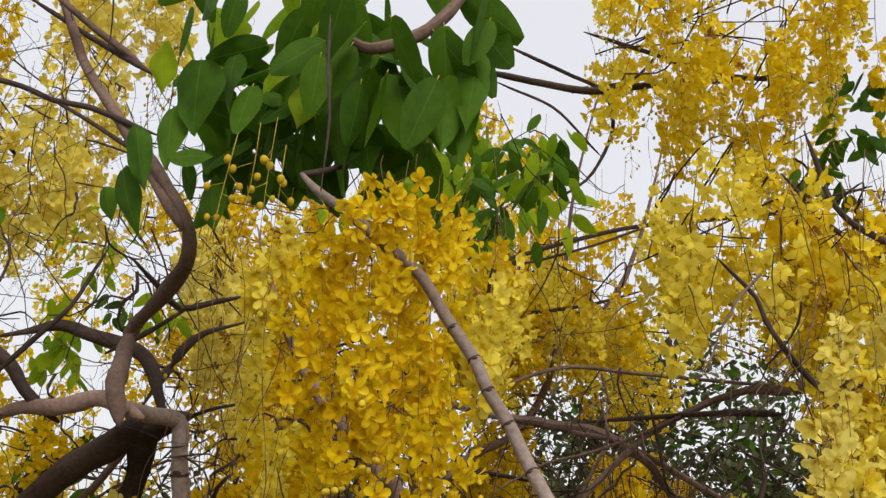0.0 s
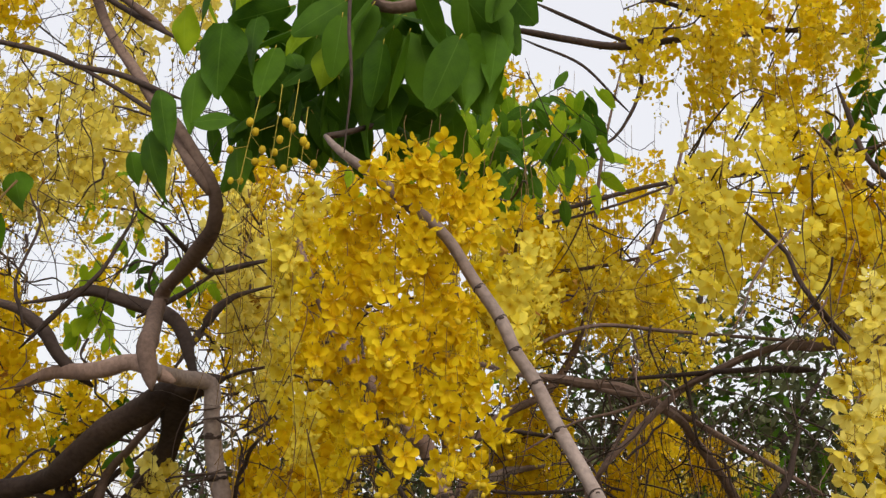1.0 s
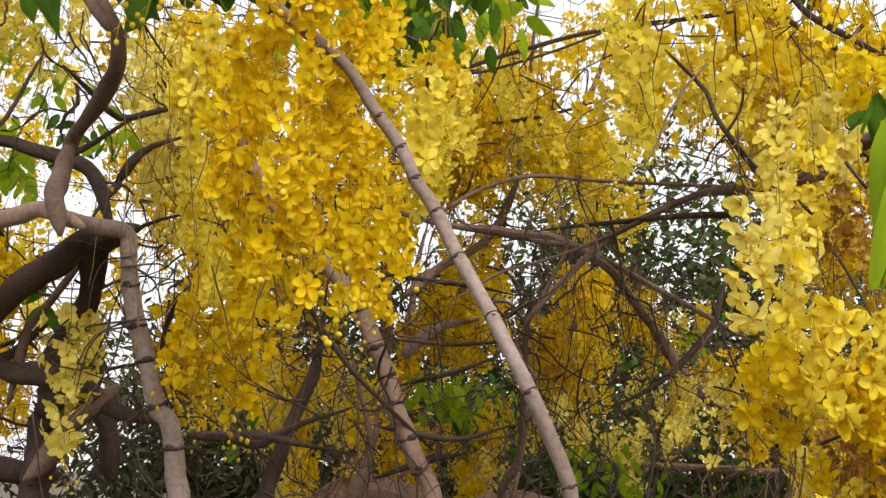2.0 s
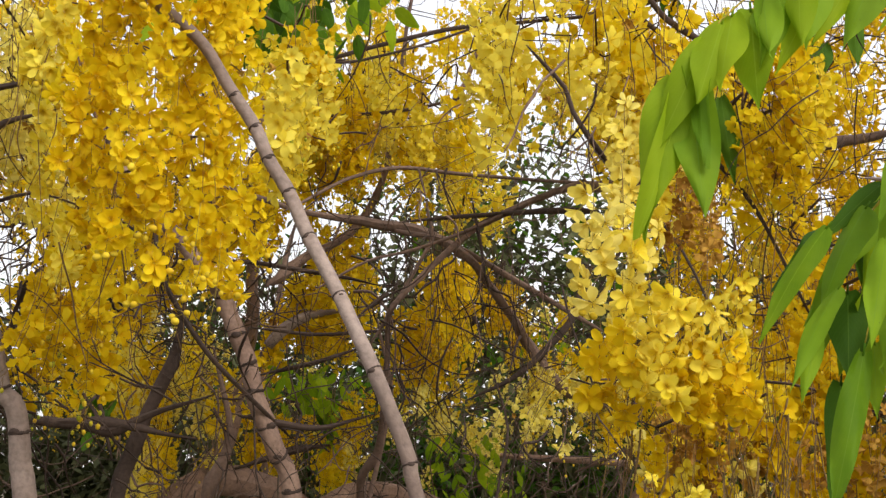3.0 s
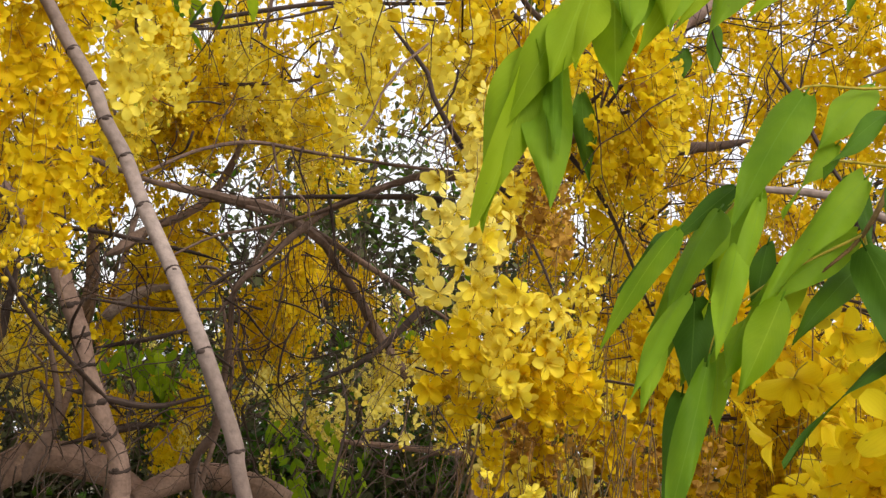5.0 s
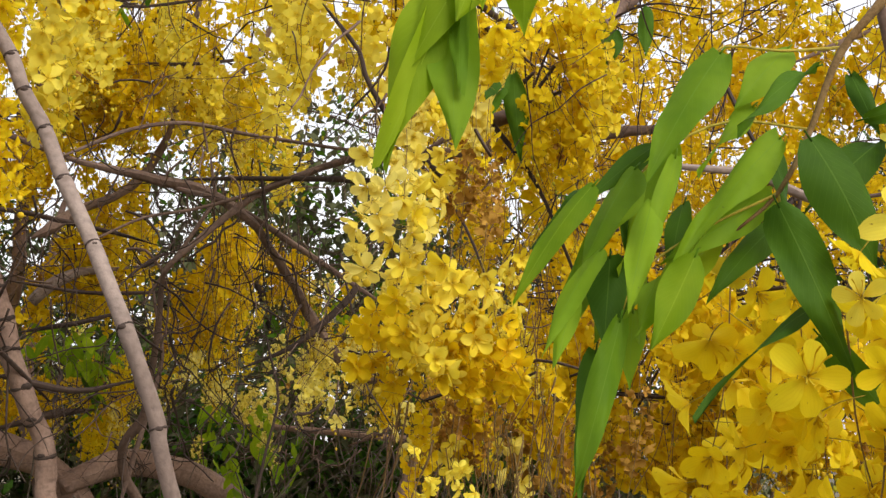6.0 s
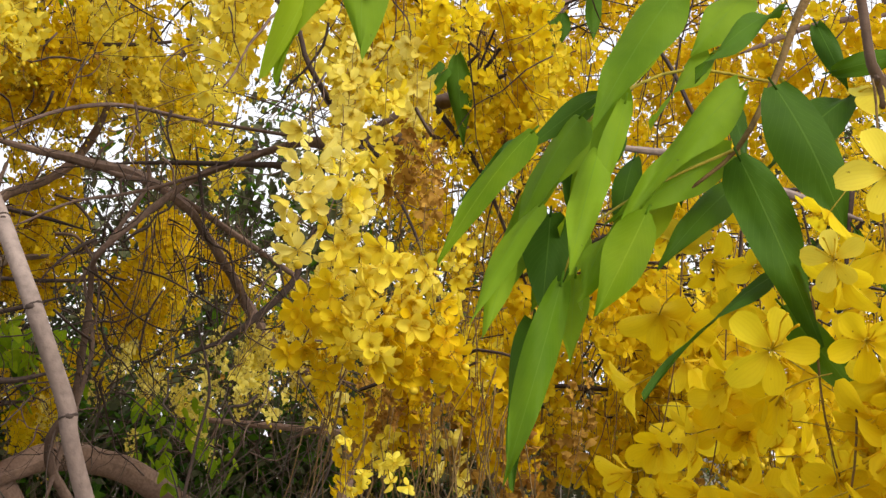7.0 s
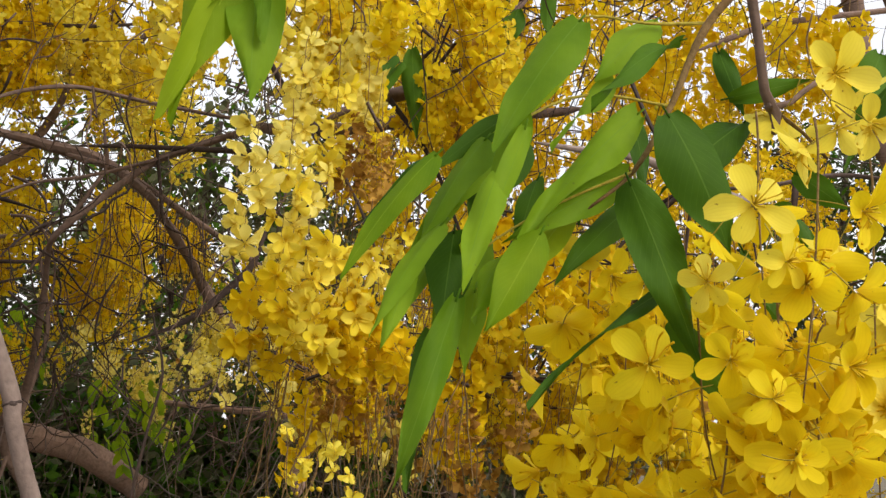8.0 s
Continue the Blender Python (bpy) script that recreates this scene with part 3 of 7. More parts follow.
# ---- ground ----
m_ground, n, l, p = material("dry_ground")
a = noise_tex(n, l, 0.4, 5.0)
b = noise_tex(n, l, 9.0, 6.0)
r = ramp(n, [(0.35, (0.10, 0.085, 0.045)), (0.6, (0.16, 0.13, 0.075)), (0.8, (0.07, 0.09, 0.03))])
l.new(a.outputs[0], r.inputs[0])
r2 = ramp(n, [(0.3, (0.5, 0.5, 0.5)), (0.65, (1, 1, 1))])
l.new(b.outputs[0], r2.inputs[0])
l.new(mixed(n, l, r.outputs[0], r2.outputs[0], 0.8, "MULTIPLY"), p.inputs["Base Color"])
p.inputs["Roughness"].default_value = 0.95
g = Geo()
rad = [0, 2, 4, 6, 9, 13, 18, 26, 40, 70, 150, 400, 1500, 4000]
v = [(0, 0, 0)]
for i, R in enumerate(rad[1:]):
    for j in range(48):
        an = j / 48 * 2 * math.pi
        x, y = R * math.cos(an), R * math.sin(an)
        v.append((x, y, 0.12 * (noise.noise((x * 0.2, y * 0.2, 3.0))) if 3 < R < 100 else 0.0))
f = [(0, 1 + j, 1 + (j + 1) % 48) for j in range(48)]
f += [(1 + i * 48 + j, 1 + (i + 1) * 48 + j, 1 + (i + 1) * 48 + (j + 1) % 48, 1 + i * 48 + (j + 1) % 48) for i in range(len(rad) - 2) for j in range(48)]
g.add(v, f, 0)
ground = new("ground", g.mesh("ground", [m_ground]))
tagged(ground, "dry earth with leaf litter under the trees", "ground", "", "structure")


slender_tree = thing("golden_shower_tree", "slender leaning golden shower tree with pale knotted stem", "tree", (0.6, 1.35, 0), "golden shower trees")
stem_pole = branch(slender_tree, "stem", [(0.849, 1.453, -0.03, 0.013), (0.606, 1.467, 0.626, 0.0118), (0.414, 1.478, 1.141, 0.0108), (0.296, 1.485, 1.469, 0.0097), (0.278, 1.492, 1.538, 0.0101), (0.258, 1.492, 1.589, 0.0101), (0.232, 1.496, 1.65, 0.0102), (0.187, 1.564, 1.759, 0.0102), (0.143, 1.612, 1.852, 0.0103), (0.111, 1.658, 1.931, 0.0103), (0.079, 1.665, 1.983, 0.0101), (0.057, 1.68, 2.036, 0.0099), (0.01, 1.703, 2.112, 0.0097), (-0.033, 1.718, 2.183, 0.0095), (-0.09, 1.703, 2.227, 0.0103), (-0.146, 1.703, 2.276, 0.0093), (-0.216, 1.725, 2.336, 0.007), (-0.247, 1.763, 2.379, 0.0043)], BARK_PALE, seed=1, sides=14, knots=0.11, step=0.012, rough=0.03)
knot(stem_pole, (0.029, 1.703, 2.084), 601)
knot(stem_pole, (0.057, 1.680, 2.036), 602)
knot(stem_pole, (0.079, 1.665, 1.983), 603)
knot(stem_pole, (0.111, 1.657, 1.931), 604)
knot(stem_pole, (0.143, 1.612, 1.852), 605)
knot(stem_pole, (0.187, 1.564, 1.759), 606)
knot(stem_pole, (0.232, 1.496, 1.650), 607)
knot(stem_pole, (0.283, 1.492, 1.531), 608)

left_tree = thing("golden_shower_tree", "golden shower tree with twisted brown limbs", "tree", (-0.562, 2.7, 0), "golden shower trees")
stem_left = branch(left_tree, "trunk", [(-0.338, 2.7, -0.05, 0.045), (-0.375, 2.662, 0.72, 0.0338), (-0.452, 2.625, 1.565, 0.0247), (-0.508, 2.61, 1.695, 0.0237), (-0.537, 2.595, 1.798, 0.0227), (-0.581, 2.58, 1.928, 0.0217), (-0.591, 2.565, 2.02, 0.0189), (-0.603, 2.565, 2.087, 0.0195), (-0.657, 2.475, 2.084, 0.0189), (-0.659, 2.287, 2.064, 0.0155)], BARK_PALE, seed=2, sides=12, knots=0.17, step=0.015)
knot(stem_left, (-0.470, 2.620, 1.606), 609)
knot(stem_left, (-0.510, 2.609, 1.702), 610)
knot(stem_left, (-0.537, 2.595, 1.798), 611)
knot(stem_left, (-0.563, 2.586, 1.876), 612)
knot(stem_left, (-0.586, 2.574, 1.967), 613)
branch(left_tree, "limb", [(-0.615, 2.306, 2.047, 0.0039), (-0.652, 2.325, 2.065, 0.0155), (-0.726, 2.362, 2.1, 0.019), (-0.797, 2.4, 2.096, 0.0193), (-0.888, 2.475, 2.099, 0.0177), (-0.99, 2.55, 2.096, 0.0148), (-1.1, 2.625, 2.069, 0.0082), (-1.193, 2.688, 2.046, 0.0025)], BARK_BROWN_LIT, seed=3, rough=0.2, sides=10, step=0.02)
branch(left_tree, "limb", [(-0.653, 2.276, 2.024, 0.0041), (-0.663, 2.287, 2.06, 0.0163), (-0.684, 2.31, 2.133, 0.0197), (-0.716, 2.475, 2.277, 0.019), (-0.627, 2.325, 2.33, 0.018), (-0.541, 2.175, 2.354, 0.0149), (-0.535, 2.138, 2.413, 0.0138), (-0.575, 2.138, 2.488, 0.0129), (-0.622, 2.138, 2.564, 0.012), (-0.646, 2.138, 2.602, 0.003)], BARK_BROWN, seed=4, sides=10, rough=0.17, step=0.02)
branch(left_tree, "branch", [(-0.534, 2.122, 2.402, 0.003), (-0.564, 2.138, 2.451, 0.012), (-0.632, 2.175, 2.563, 0.0113), (-0.759, 2.25, 2.741, 0.012), (-0.859, 2.287, 2.883, 0.0112), (-0.942, 2.325, 3.065, 0.0105), (-1.002, 2.352, 3.196, 0.0032)], BARK_BROWN, seed=5, sides=10, rough=0.17, step=0.02)
branch(left_tree, "branch", [(-0.704, 2.25, 2.855, 0.0025), (-0.743, 2.25, 2.885, 0.01), (-0.822, 2.25, 2.944, 0.0089), (-0.911, 2.25, 3.018, 0.0079), (-0.996, 2.25, 3.089, 0.0024)], BARK_BROWN, seed=6)
branch(left_tree, "branch", [(-0.657, 2.205, 2.803, 0.0023), (-0.734, 2.25, 2.864, 0.0077), (-0.861, 2.325, 2.965, 0.0069), (-0.965, 2.325, 3.033, 0.0058), (-1.033, 2.325, 3.077, 0.0017)], BARK_DARK_SHADED, seed=7)
branch(left_tree, "branch", [(-0.63, 2.183, 2.646, 0.0021), (-0.711, 2.213, 2.688, 0.0069), (-0.811, 2.25, 2.74, 0.0071), (-0.89, 2.25, 2.753, 0.0065), (-1.006, 2.325, 2.827, 0.0068), (-1.118, 2.325, 2.855, 0.0063), (-1.204, 2.325, 2.876, 0.0019)], BARK_DARK_SHADED, seed=8)
branch(left_tree, "branch", [(-0.648, 2.189, 2.591, 0.0016), (-0.705, 2.213, 2.633, 0.0053), (-0.793, 2.25, 2.698, 0.0054), (-0.876, 2.25, 2.746, 0.0049), (-0.935, 2.25, 2.78, 0.0015)], BARK_DARK_SHADED, seed=9)
branch(left_tree, "branch", [(-0.535, 2.4, 2.928, 0.0035), (-0.548, 2.4, 2.959, 0.0141), (-0.574, 2.4, 3.021, 0.0142), (-0.603, 2.4, 3.117, 0.0132), (-0.638, 2.4, 3.232, 0.004)], BARK_BROWN, seed=10, rough=0.17, sides=10, step=0.02)
# Limbs in shade: the near-black bark tone paints that shade on.
branch(left_tree, "limb", [(-1.141, 2.7, 2.313, 0.0022), (-1.04, 2.7, 2.334, 0.0074), (-0.954, 2.7, 2.352, 0.0147), (-0.88, 2.7, 2.335, 0.0183), (-0.79, 2.7, 2.312, 0.0195), (-0.712, 2.662, 2.262, 0.018), (-0.673, 2.625, 2.177, 0.0129), (-0.626, 2.581, 2.075, 0.0039)], BARK_DARK_SHADED, seed=11, rough=0.17, sides=10, step=0.02)
branch(left_tree, "branch", [(-0.724, 2.696, 2.153, 0.0022), (-0.717, 2.775, 2.22, 0.0074), (-0.71, 2.85, 2.284, 0.0128), (-0.675, 2.85, 2.344, 0.0128), (-0.624, 2.85, 2.386, 0.0077), (-0.549, 2.85, 2.41, 0.0039), (-0.497, 2.85, 2.427, 0.0012)], BARK_DARK_SHADED, seed=12)
branch(left_tree, "branch", [(-0.686, 2.31, 2.405, 0.0023), (-0.643, 2.4, 2.369, 0.0077), (-0.607, 2.475, 2.339, 0.0079), (-0.532, 2.55, 2.384, 0.0069), (-0.469, 2.613, 2.422, 0.0021)], BARK_DARK_SHADED, seed=13)
branch(left_tree, "branch", [(-0.812, 2.625, 2.264, 0.0025), (-0.754, 2.625, 2.299, 0.0083), (-0.706, 2.625, 2.328, 0.0071), (-0.645, 2.625, 2.371, 0.0048), (-0.59, 2.625, 2.41, 0.0014)], BARK_DARK_SHADED, seed=14)
branch(left_tree, "branch", [(-0.845, 2.475, 2.064, 0.0028), (-0.874, 2.475, 2.087, 0.011), (-0.931, 2.475, 2.134, 0.0133), (-0.977, 2.475, 2.194, 0.0134), (-1.041, 2.475, 2.242, 0.0101), (-1.124, 2.475, 2.262, 0.0079), (-1.206, 2.475, 2.269, 0.0045), (-1.269, 2.475, 2.274, 0.0013)], BARK_DARK_SHADED, seed=15, rough=0.17, sides=10, step=0.02)
branch(left_tree, "branch", [(-0.997, 2.4, 2.131, 0.002), (-0.941, 2.4, 2.195, 0.0065), (-0.894, 2.4, 2.248, 0.006), (-0.834, 2.4, 2.315, 0.0049), (-0.789, 2.4, 2.41, 0.0039), (-0.766, 2.4, 2.459, 0.0012)], BARK_DARK_SHADED, seed=16)
branch(left_tree, "branch", [(-0.99, 2.4, 2.169, 0.0013), (-1.009, 2.4, 2.228, 0.0044), (-1.028, 2.4, 2.288, 0.0038), (-0.989, 2.4, 2.424, 0.0033), (-1.014, 2.4, 2.479, 0.0028), (-1.03, 2.4, 2.515, 0.001)], BARK_DARK_SHADED, seed=17)
branch(left_tree, "limb", [(-0.578, 2.625, 2.12, 0.0053), (-0.616, 2.625, 2.114, 0.0211), (-0.692, 2.625, 2.102, 0.0277), (-0.816, 2.7, 2.064, 0.0318), (-0.936, 2.775, 2.0, 0.0325), (-1.031, 2.85, 1.934, 0.0333), (-1.162, 2.925, 1.898, 0.0323), (-1.252, 2.925, 1.874, 0.0305), (-1.366, 2.925, 1.791, 0.0267), (-1.423, 2.925, 1.749, 0.0067)], BARK_DARK_SHADED, seed=18, rough=0.17, sides=10, step=0.02)
branch(left_tree, "trunk", [(-0.594, 2.606, 2.116, 0.0062), (-0.627, 2.625, 2.108, 0.0245), (-0.694, 2.662, 2.093, 0.0330), (-0.755, 2.775, 2.02, 0.0342), (-0.807, 2.85, 1.936, 0.0297), (-0.881, 2.925, 1.855, 0.0339), (-0.887, 2.925, 1.737, 0.0371), (-0.906, 3.0, 1.56, 0.0410), (-0.9, 3.0, 0.72, 0.0630), (-0.9, 3.0, -0.05, 0.0735)], BARK_DARK_SHADED, seed=19, rough=0.17, sides=10, step=0.02)
branch(left_tree, "limb", [(-1.18, 2.925, 1.887, 0.0027), (-1.097, 2.925, 1.853, 0.0090), (-1.026, 2.925, 1.824, 0.0231), (-0.955, 2.925, 1.792, 0.0301), (-0.876, 2.925, 1.787, 0.0319), (-0.77, 2.925, 1.738, 0.0300), (-0.677, 2.925, 1.688, 0.0193), (-0.587, 2.925, 1.671, 0.0078), (-0.51, 2.925, 1.656, 0.0024)], BARK_DARK_SHADED, seed=20, rough=0.17, sides=10, step=0.02)
branch(left_tree, "limb", [(-1.38, 3.0, 1.601, 0.0505), (-1.209, 2.925, 1.602, 0.0510), (-1.087, 2.925, 1.586, 0.0438), (-1.009, 3.0, 1.579, 0.0395), (-0.923, 3.075, 1.548, 0.0329), (-0.88, 3.113, 1.533, 0.0083)], BARK_DARK_SHADED, seed=21, rough=0.17, sides=10, step=0.02)
branch(left_tree, "branch", [(-0.974, 2.925, 1.717, 0.0043), (-0.954, 2.925, 1.825, 0.0143), (-0.937, 2.925, 1.915, 0.0126), (-0.878, 2.888, 1.97, 0.0115), (-0.808, 2.85, 2.048, 0.0105), (-0.742, 2.814, 2.121, 0.0031)], BARK_BROWN, seed=22)
branch(left_tree, "branch", [(-0.919, 2.925, 1.527, 0.0066), (-0.878, 2.925, 1.578, 0.0262), (-0.796, 2.925, 1.68, 0.0228), (-0.725, 2.925, 1.739, 0.0211), (-0.69, 2.925, 1.769, 0.0053)], BARK_BROWN, seed=23, rough=0.17, sides=10, step=0.02)
branch(left_tree, "branch", [(-0.757, 3.15, 1.52, 0.0070), (-0.764, 3.15, 1.566, 0.0281), (-0.778, 3.15, 1.658, 0.0263), (-0.832, 3.15, 1.736, 0.0228), (-0.859, 3.15, 1.775, 0.0057)], BARK_DARK_SHADED, seed=24, rough=0.17, sides=10, step=0.02)

middle_tree = thing("golden_shower_tree", "golden shower tree with straight grey-brown stem", "tree", (0.338, 3.525, 0), "golden shower trees")
stem_mid = branch(middle_tree, "trunk", [(0.225, 3.75, -0.05, 0.0525), (0.188, 3.713, 0.63, 0.045), (0.141, 3.675, 1.415, 0.0307), (0.078, 3.637, 1.609, 0.0306), (0.018, 3.6, 1.764, 0.0304), (-0.045, 3.6, 1.94, 0.0291), (-0.106, 3.6, 2.081, 0.0277), (-0.165, 3.525, 2.146, 0.0256), (-0.248, 3.525, 2.24, 0.0249), (-0.331, 3.525, 2.325, 0.0234), (-0.415, 3.525, 2.437, 0.0212), (-0.484, 3.525, 2.56, 0.0182), (-0.556, 3.525, 2.712, 0.0137), (-0.602, 3.525, 2.858, 0.0077), (-0.634, 3.525, 2.961, 0.0023)], BARK_BROWN_LIT, seed=25, sides=12, knots=0.2, step=0.015)
knot(stem_mid, (0.126, 3.666, 1.462), 614)
knot(stem_mid, (0.092, 3.646, 1.566), 615)
knot(stem_mid, (0.054, 3.623, 1.670), 616)
knot(stem_mid, (0.018, 3.600, 1.764), 617)
knot(stem_mid, (-0.017, 3.600, 1.860), 618)
knot(stem_mid, (-0.052, 3.600, 1.957), 619)
knot(stem_mid, (-0.102, 3.600, 2.072), 620)
branch(middle_tree, "branch", [(-0.05, 3.637, 1.69, 0.0036), (0.066, 3.637, 1.671, 0.0121), (0.163, 3.637, 1.655, 0.0106), (0.235, 3.675, 1.658, 0.0093), (0.306, 3.675, 1.678, 0.0062), (0.39, 3.675, 1.702, 0.0019)], BARK_DARK_SHADED, seed=26)
# Inner boughs in the darkened bark; its colour includes the thicket's shade.
branch(middle_tree, "branch", [(-0.353, 3.578, 2.459, 0.0031), (-0.331, 3.525, 2.325, 0.007), (-0.299, 3.45, 2.134, 0.0085), (-0.232, 3.45, 1.999, 0.0085), (-0.141, 3.45, 1.867, 0.008), (-0.03, 3.525, 1.758, 0.0075), (0.039, 3.6, 1.695, 0.007), (0.122, 3.69, 1.619, 0.0032)], BARK_DARK_SHADED, seed=27)
branch(middle_tree, "limb", [(-0.247, 3.9, 2.238, 0.0012), (-0.252, 3.9, 2.181, 0.0041), (-0.267, 3.9, 2.023, 0.0115), (-0.299, 3.9, 1.867, 0.0195), (-0.372, 3.9, 1.714, 0.0242), (-0.425, 3.9, 1.564, 0.0271), (-0.466, 3.9, 1.381, 0.03), (-0.487, 3.9, 1.289, 0.0075)], BARK_DARK_SHADED, seed=28, rough=0.17, sides=10, step=0.02)
branch(middle_tree, "limb", [(-0.709, 3.75, 1.668, 0.0046), (-0.661, 3.75, 1.661, 0.0183), (-0.566, 3.75, 1.648, 0.0199), (-0.445, 3.75, 1.654, 0.0169), (-0.312, 3.75, 1.635, 0.0093), (-0.183, 3.75, 1.617, 0.0028)], BARK_DARK_SHADED, seed=29, rough=0.17, sides=10, step=0.02)
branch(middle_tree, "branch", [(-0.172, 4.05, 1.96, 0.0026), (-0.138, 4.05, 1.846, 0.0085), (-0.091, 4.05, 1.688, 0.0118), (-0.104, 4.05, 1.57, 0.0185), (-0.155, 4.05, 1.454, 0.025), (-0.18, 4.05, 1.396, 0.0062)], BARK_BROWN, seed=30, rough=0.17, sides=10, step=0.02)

arched_tree = thing("golden_shower_tree", "golden shower tree with a low arching trunk and crossing boughs", "tree", (0.0, 4.8, 0), "golden shower trees")
# Arch and its limbs in the lightened bark, painted as if lit.
branch(arched_tree, "trunk", [(-0.85, 4.6, -0.05, 0.0903), (-0.75, 4.65, 0.72, 0.0774), (-0.669, 4.700, 1.143, 0.0670), (-0.444, 4.780, 1.310, 0.0660), (-0.269, 4.850, 1.439, 0.0649), (-0.106, 4.920, 1.481, 0.0659), (0.052, 4.980, 1.436, 0.0624), (0.197, 5.050, 1.336, 0.0611), (0.315, 5.100, 1.201, 0.0617), (0.7, 5.2, 0.5, 0.0581), (1.0, 5.3, -0.05, 0.0645)], BARK_BROWN_LIT, seed=31, sides=12, rough=0.06, step=0.02)
branch(arched_tree, "limb", [(0.177, 4.980, 1.309, 0.0375), (0.265, 5.020, 1.354, 0.0505), (0.405, 5.080, 1.399, 0.0562), (0.614, 5.120, 1.395, 0.0566), (0.796, 5.150, 1.337, 0.0570), (0.990, 5.200, 1.210, 0.0575)], BARK_BROWN_LIT, seed=32, sides=12, rough=0.06, step=0.02)
branch(arched_tree, "limb", [(-0.293, 4.912, 1.448, 0.0150), (-0.254, 4.875, 1.494, 0.0270), (-0.176, 4.8, 1.587, 0.0335), (-0.127, 4.8, 1.703, 0.0303), (-0.111, 4.8, 1.82, 0.0254), (-0.047, 4.725, 1.933, 0.0185), (0.03, 4.635, 2.069, 0.0055)], BARK_BROWN_LIT, seed=34, rough=0.08, sides=10, step=0.02)
branch(arched_tree, "branch", [(-0.123, 4.861, 1.522, 0.0037), (0.015, 4.95, 1.569, 0.0122), (0.132, 5.025, 1.609, 0.016), (0.23, 5.1, 1.624, 0.009), (0.329, 5.176, 1.639, 0.0027)], BARK_DARK_SHADED, seed=35)
branch(arched_tree, "bough", [(1.639, 2.562, 2.382, 0.0032), (1.588, 2.625, 2.385, 0.0130), (1.467, 2.775, 2.391, 0.0198), (1.279, 2.925, 2.379, 0.0195), (1.135, 3.0, 2.356, 0.0179), (0.973, 3.15, 2.361, 0.0156), (0.94, 3.3, 2.388, 0.0142), (0.864, 3.45, 2.378, 0.0116), (0.699, 3.45, 2.288, 0.0104), (0.539, 3.45, 2.16, 0.0098), (0.419, 3.45, 2.028, 0.0102), (0.406, 3.525, 1.967, 0.0103), (0.406, 3.6, 1.848, 0.0105), (0.387, 3.75, 1.6, 0.0129), (0.367, 3.9, 1.396, 0.0154), (0.75, 4.2, 0.81, 0.0270), (0.825, 4.5, 0.18, 0.0360)], BARK_BROWN, seed=36, sides=10, rough=0.17, step=0.02)
branch(arched_tree, "branch", [(1.033, 3.156, 2.366, 0.0015), (0.984, 3.225, 2.386, 0.0050), (0.826, 3.45, 2.452, 0.0063), (0.643, 3.6, 2.502, 0.0077), (0.459, 3.675, 2.535, 0.0078), (0.286, 3.6, 2.472, 0.0065), (0.142, 3.525, 2.373, 0.0052), (0.073, 3.489, 2.326, 0.0016)], BARK_BROWN, seed=37)
branch(arched_tree, "branch", [(1.04, 3.262, 2.308, 0.0026), (0.995, 3.3, 2.315, 0.0102), (0.904, 3.375, 2.33, 0.0093), (0.772, 3.45, 2.333, 0.0084), (0.625, 3.45, 2.319, 0.0073), (0.525, 3.525, 2.322, 0.0053), (0.451, 3.58, 2.324, 0.0016)], BARK_DARK_SHADED, seed=38)
branch(arched_tree, "bough", [(-0.189, 3.525, 2.424, 0.0025), (-0.069, 3.525, 2.387, 0.0083), (0.055, 3.525, 2.349, 0.0094), (0.198, 3.525, 2.321, 0.0108), (0.385, 3.6, 2.311, 0.0163), (0.534, 3.6, 2.297, 0.0165), (0.638, 3.525, 2.231, 0.0161), (0.749, 3.675, 2.173, 0.0187), (0.883, 3.9, 2.073, 0.0219), (0.978, 4.05, 1.966, 0.0226), (1.066, 4.05, 1.848, 0.0206), (1.174, 4.05, 1.768, 0.0165), (1.287, 4.05, 1.745, 0.0104), (1.391, 4.05, 1.724, 0.0031)], BARK_BROWN, seed=39, rough=0.17, sides=10, step=0.02)
branch(arched_tree, "branch", [(0.365, 3.651, 2.328, 0.0027), (0.46, 3.6, 2.297, 0.0090), (0.601, 3.525, 2.251, 0.0088), (0.837, 3.675, 2.167, 0.0109), (0.953, 3.75, 2.126, 0.0104), (1.085, 3.75, 2.052, 0.0095), (1.189, 3.75, 1.994, 0.0029)], BARK_BROWN, seed=40)
branch(arched_tree, "branch", [(0.964, 3.45, 2.426, 0.0019), (0.864, 3.45, 2.378, 0.0063), (0.662, 3.45, 2.28, 0.0062), (0.483, 3.45, 2.208, 0.0057), (0.343, 3.45, 2.168, 0.0046), (0.224, 3.45, 2.099, 0.0035), (0.171, 3.45, 2.068, 0.0010)], BARK_BROWN, seed=41)
branch(arched_tree, "branch", [(0.671, 3.45, 2.385, 0.0018), (0.689, 3.45, 2.287, 0.0062), (0.704, 3.45, 2.205, 0.0052), (0.725, 3.45, 2.097, 0.0046), (0.809, 3.525, 2.075, 0.0042), (0.829, 3.525, 2.002, 0.0032), (0.844, 3.525, 1.948, 0.0010)], BARK_DARK_SHADED, seed=42)
branch(arched_tree, "branch", [(1.131, 3.75, 2.231, 0.0032), (1.095, 3.75, 2.122, 0.0102), (1.065, 3.75, 2.031, 0.0128), (0.955, 3.75, 1.909, 0.0117), (0.857, 3.75, 1.829, 0.0083), (0.751, 3.75, 1.778, 0.0049), (0.699, 3.75, 1.753, 0.0015)], BARK_DARK_SHADED, seed=43)
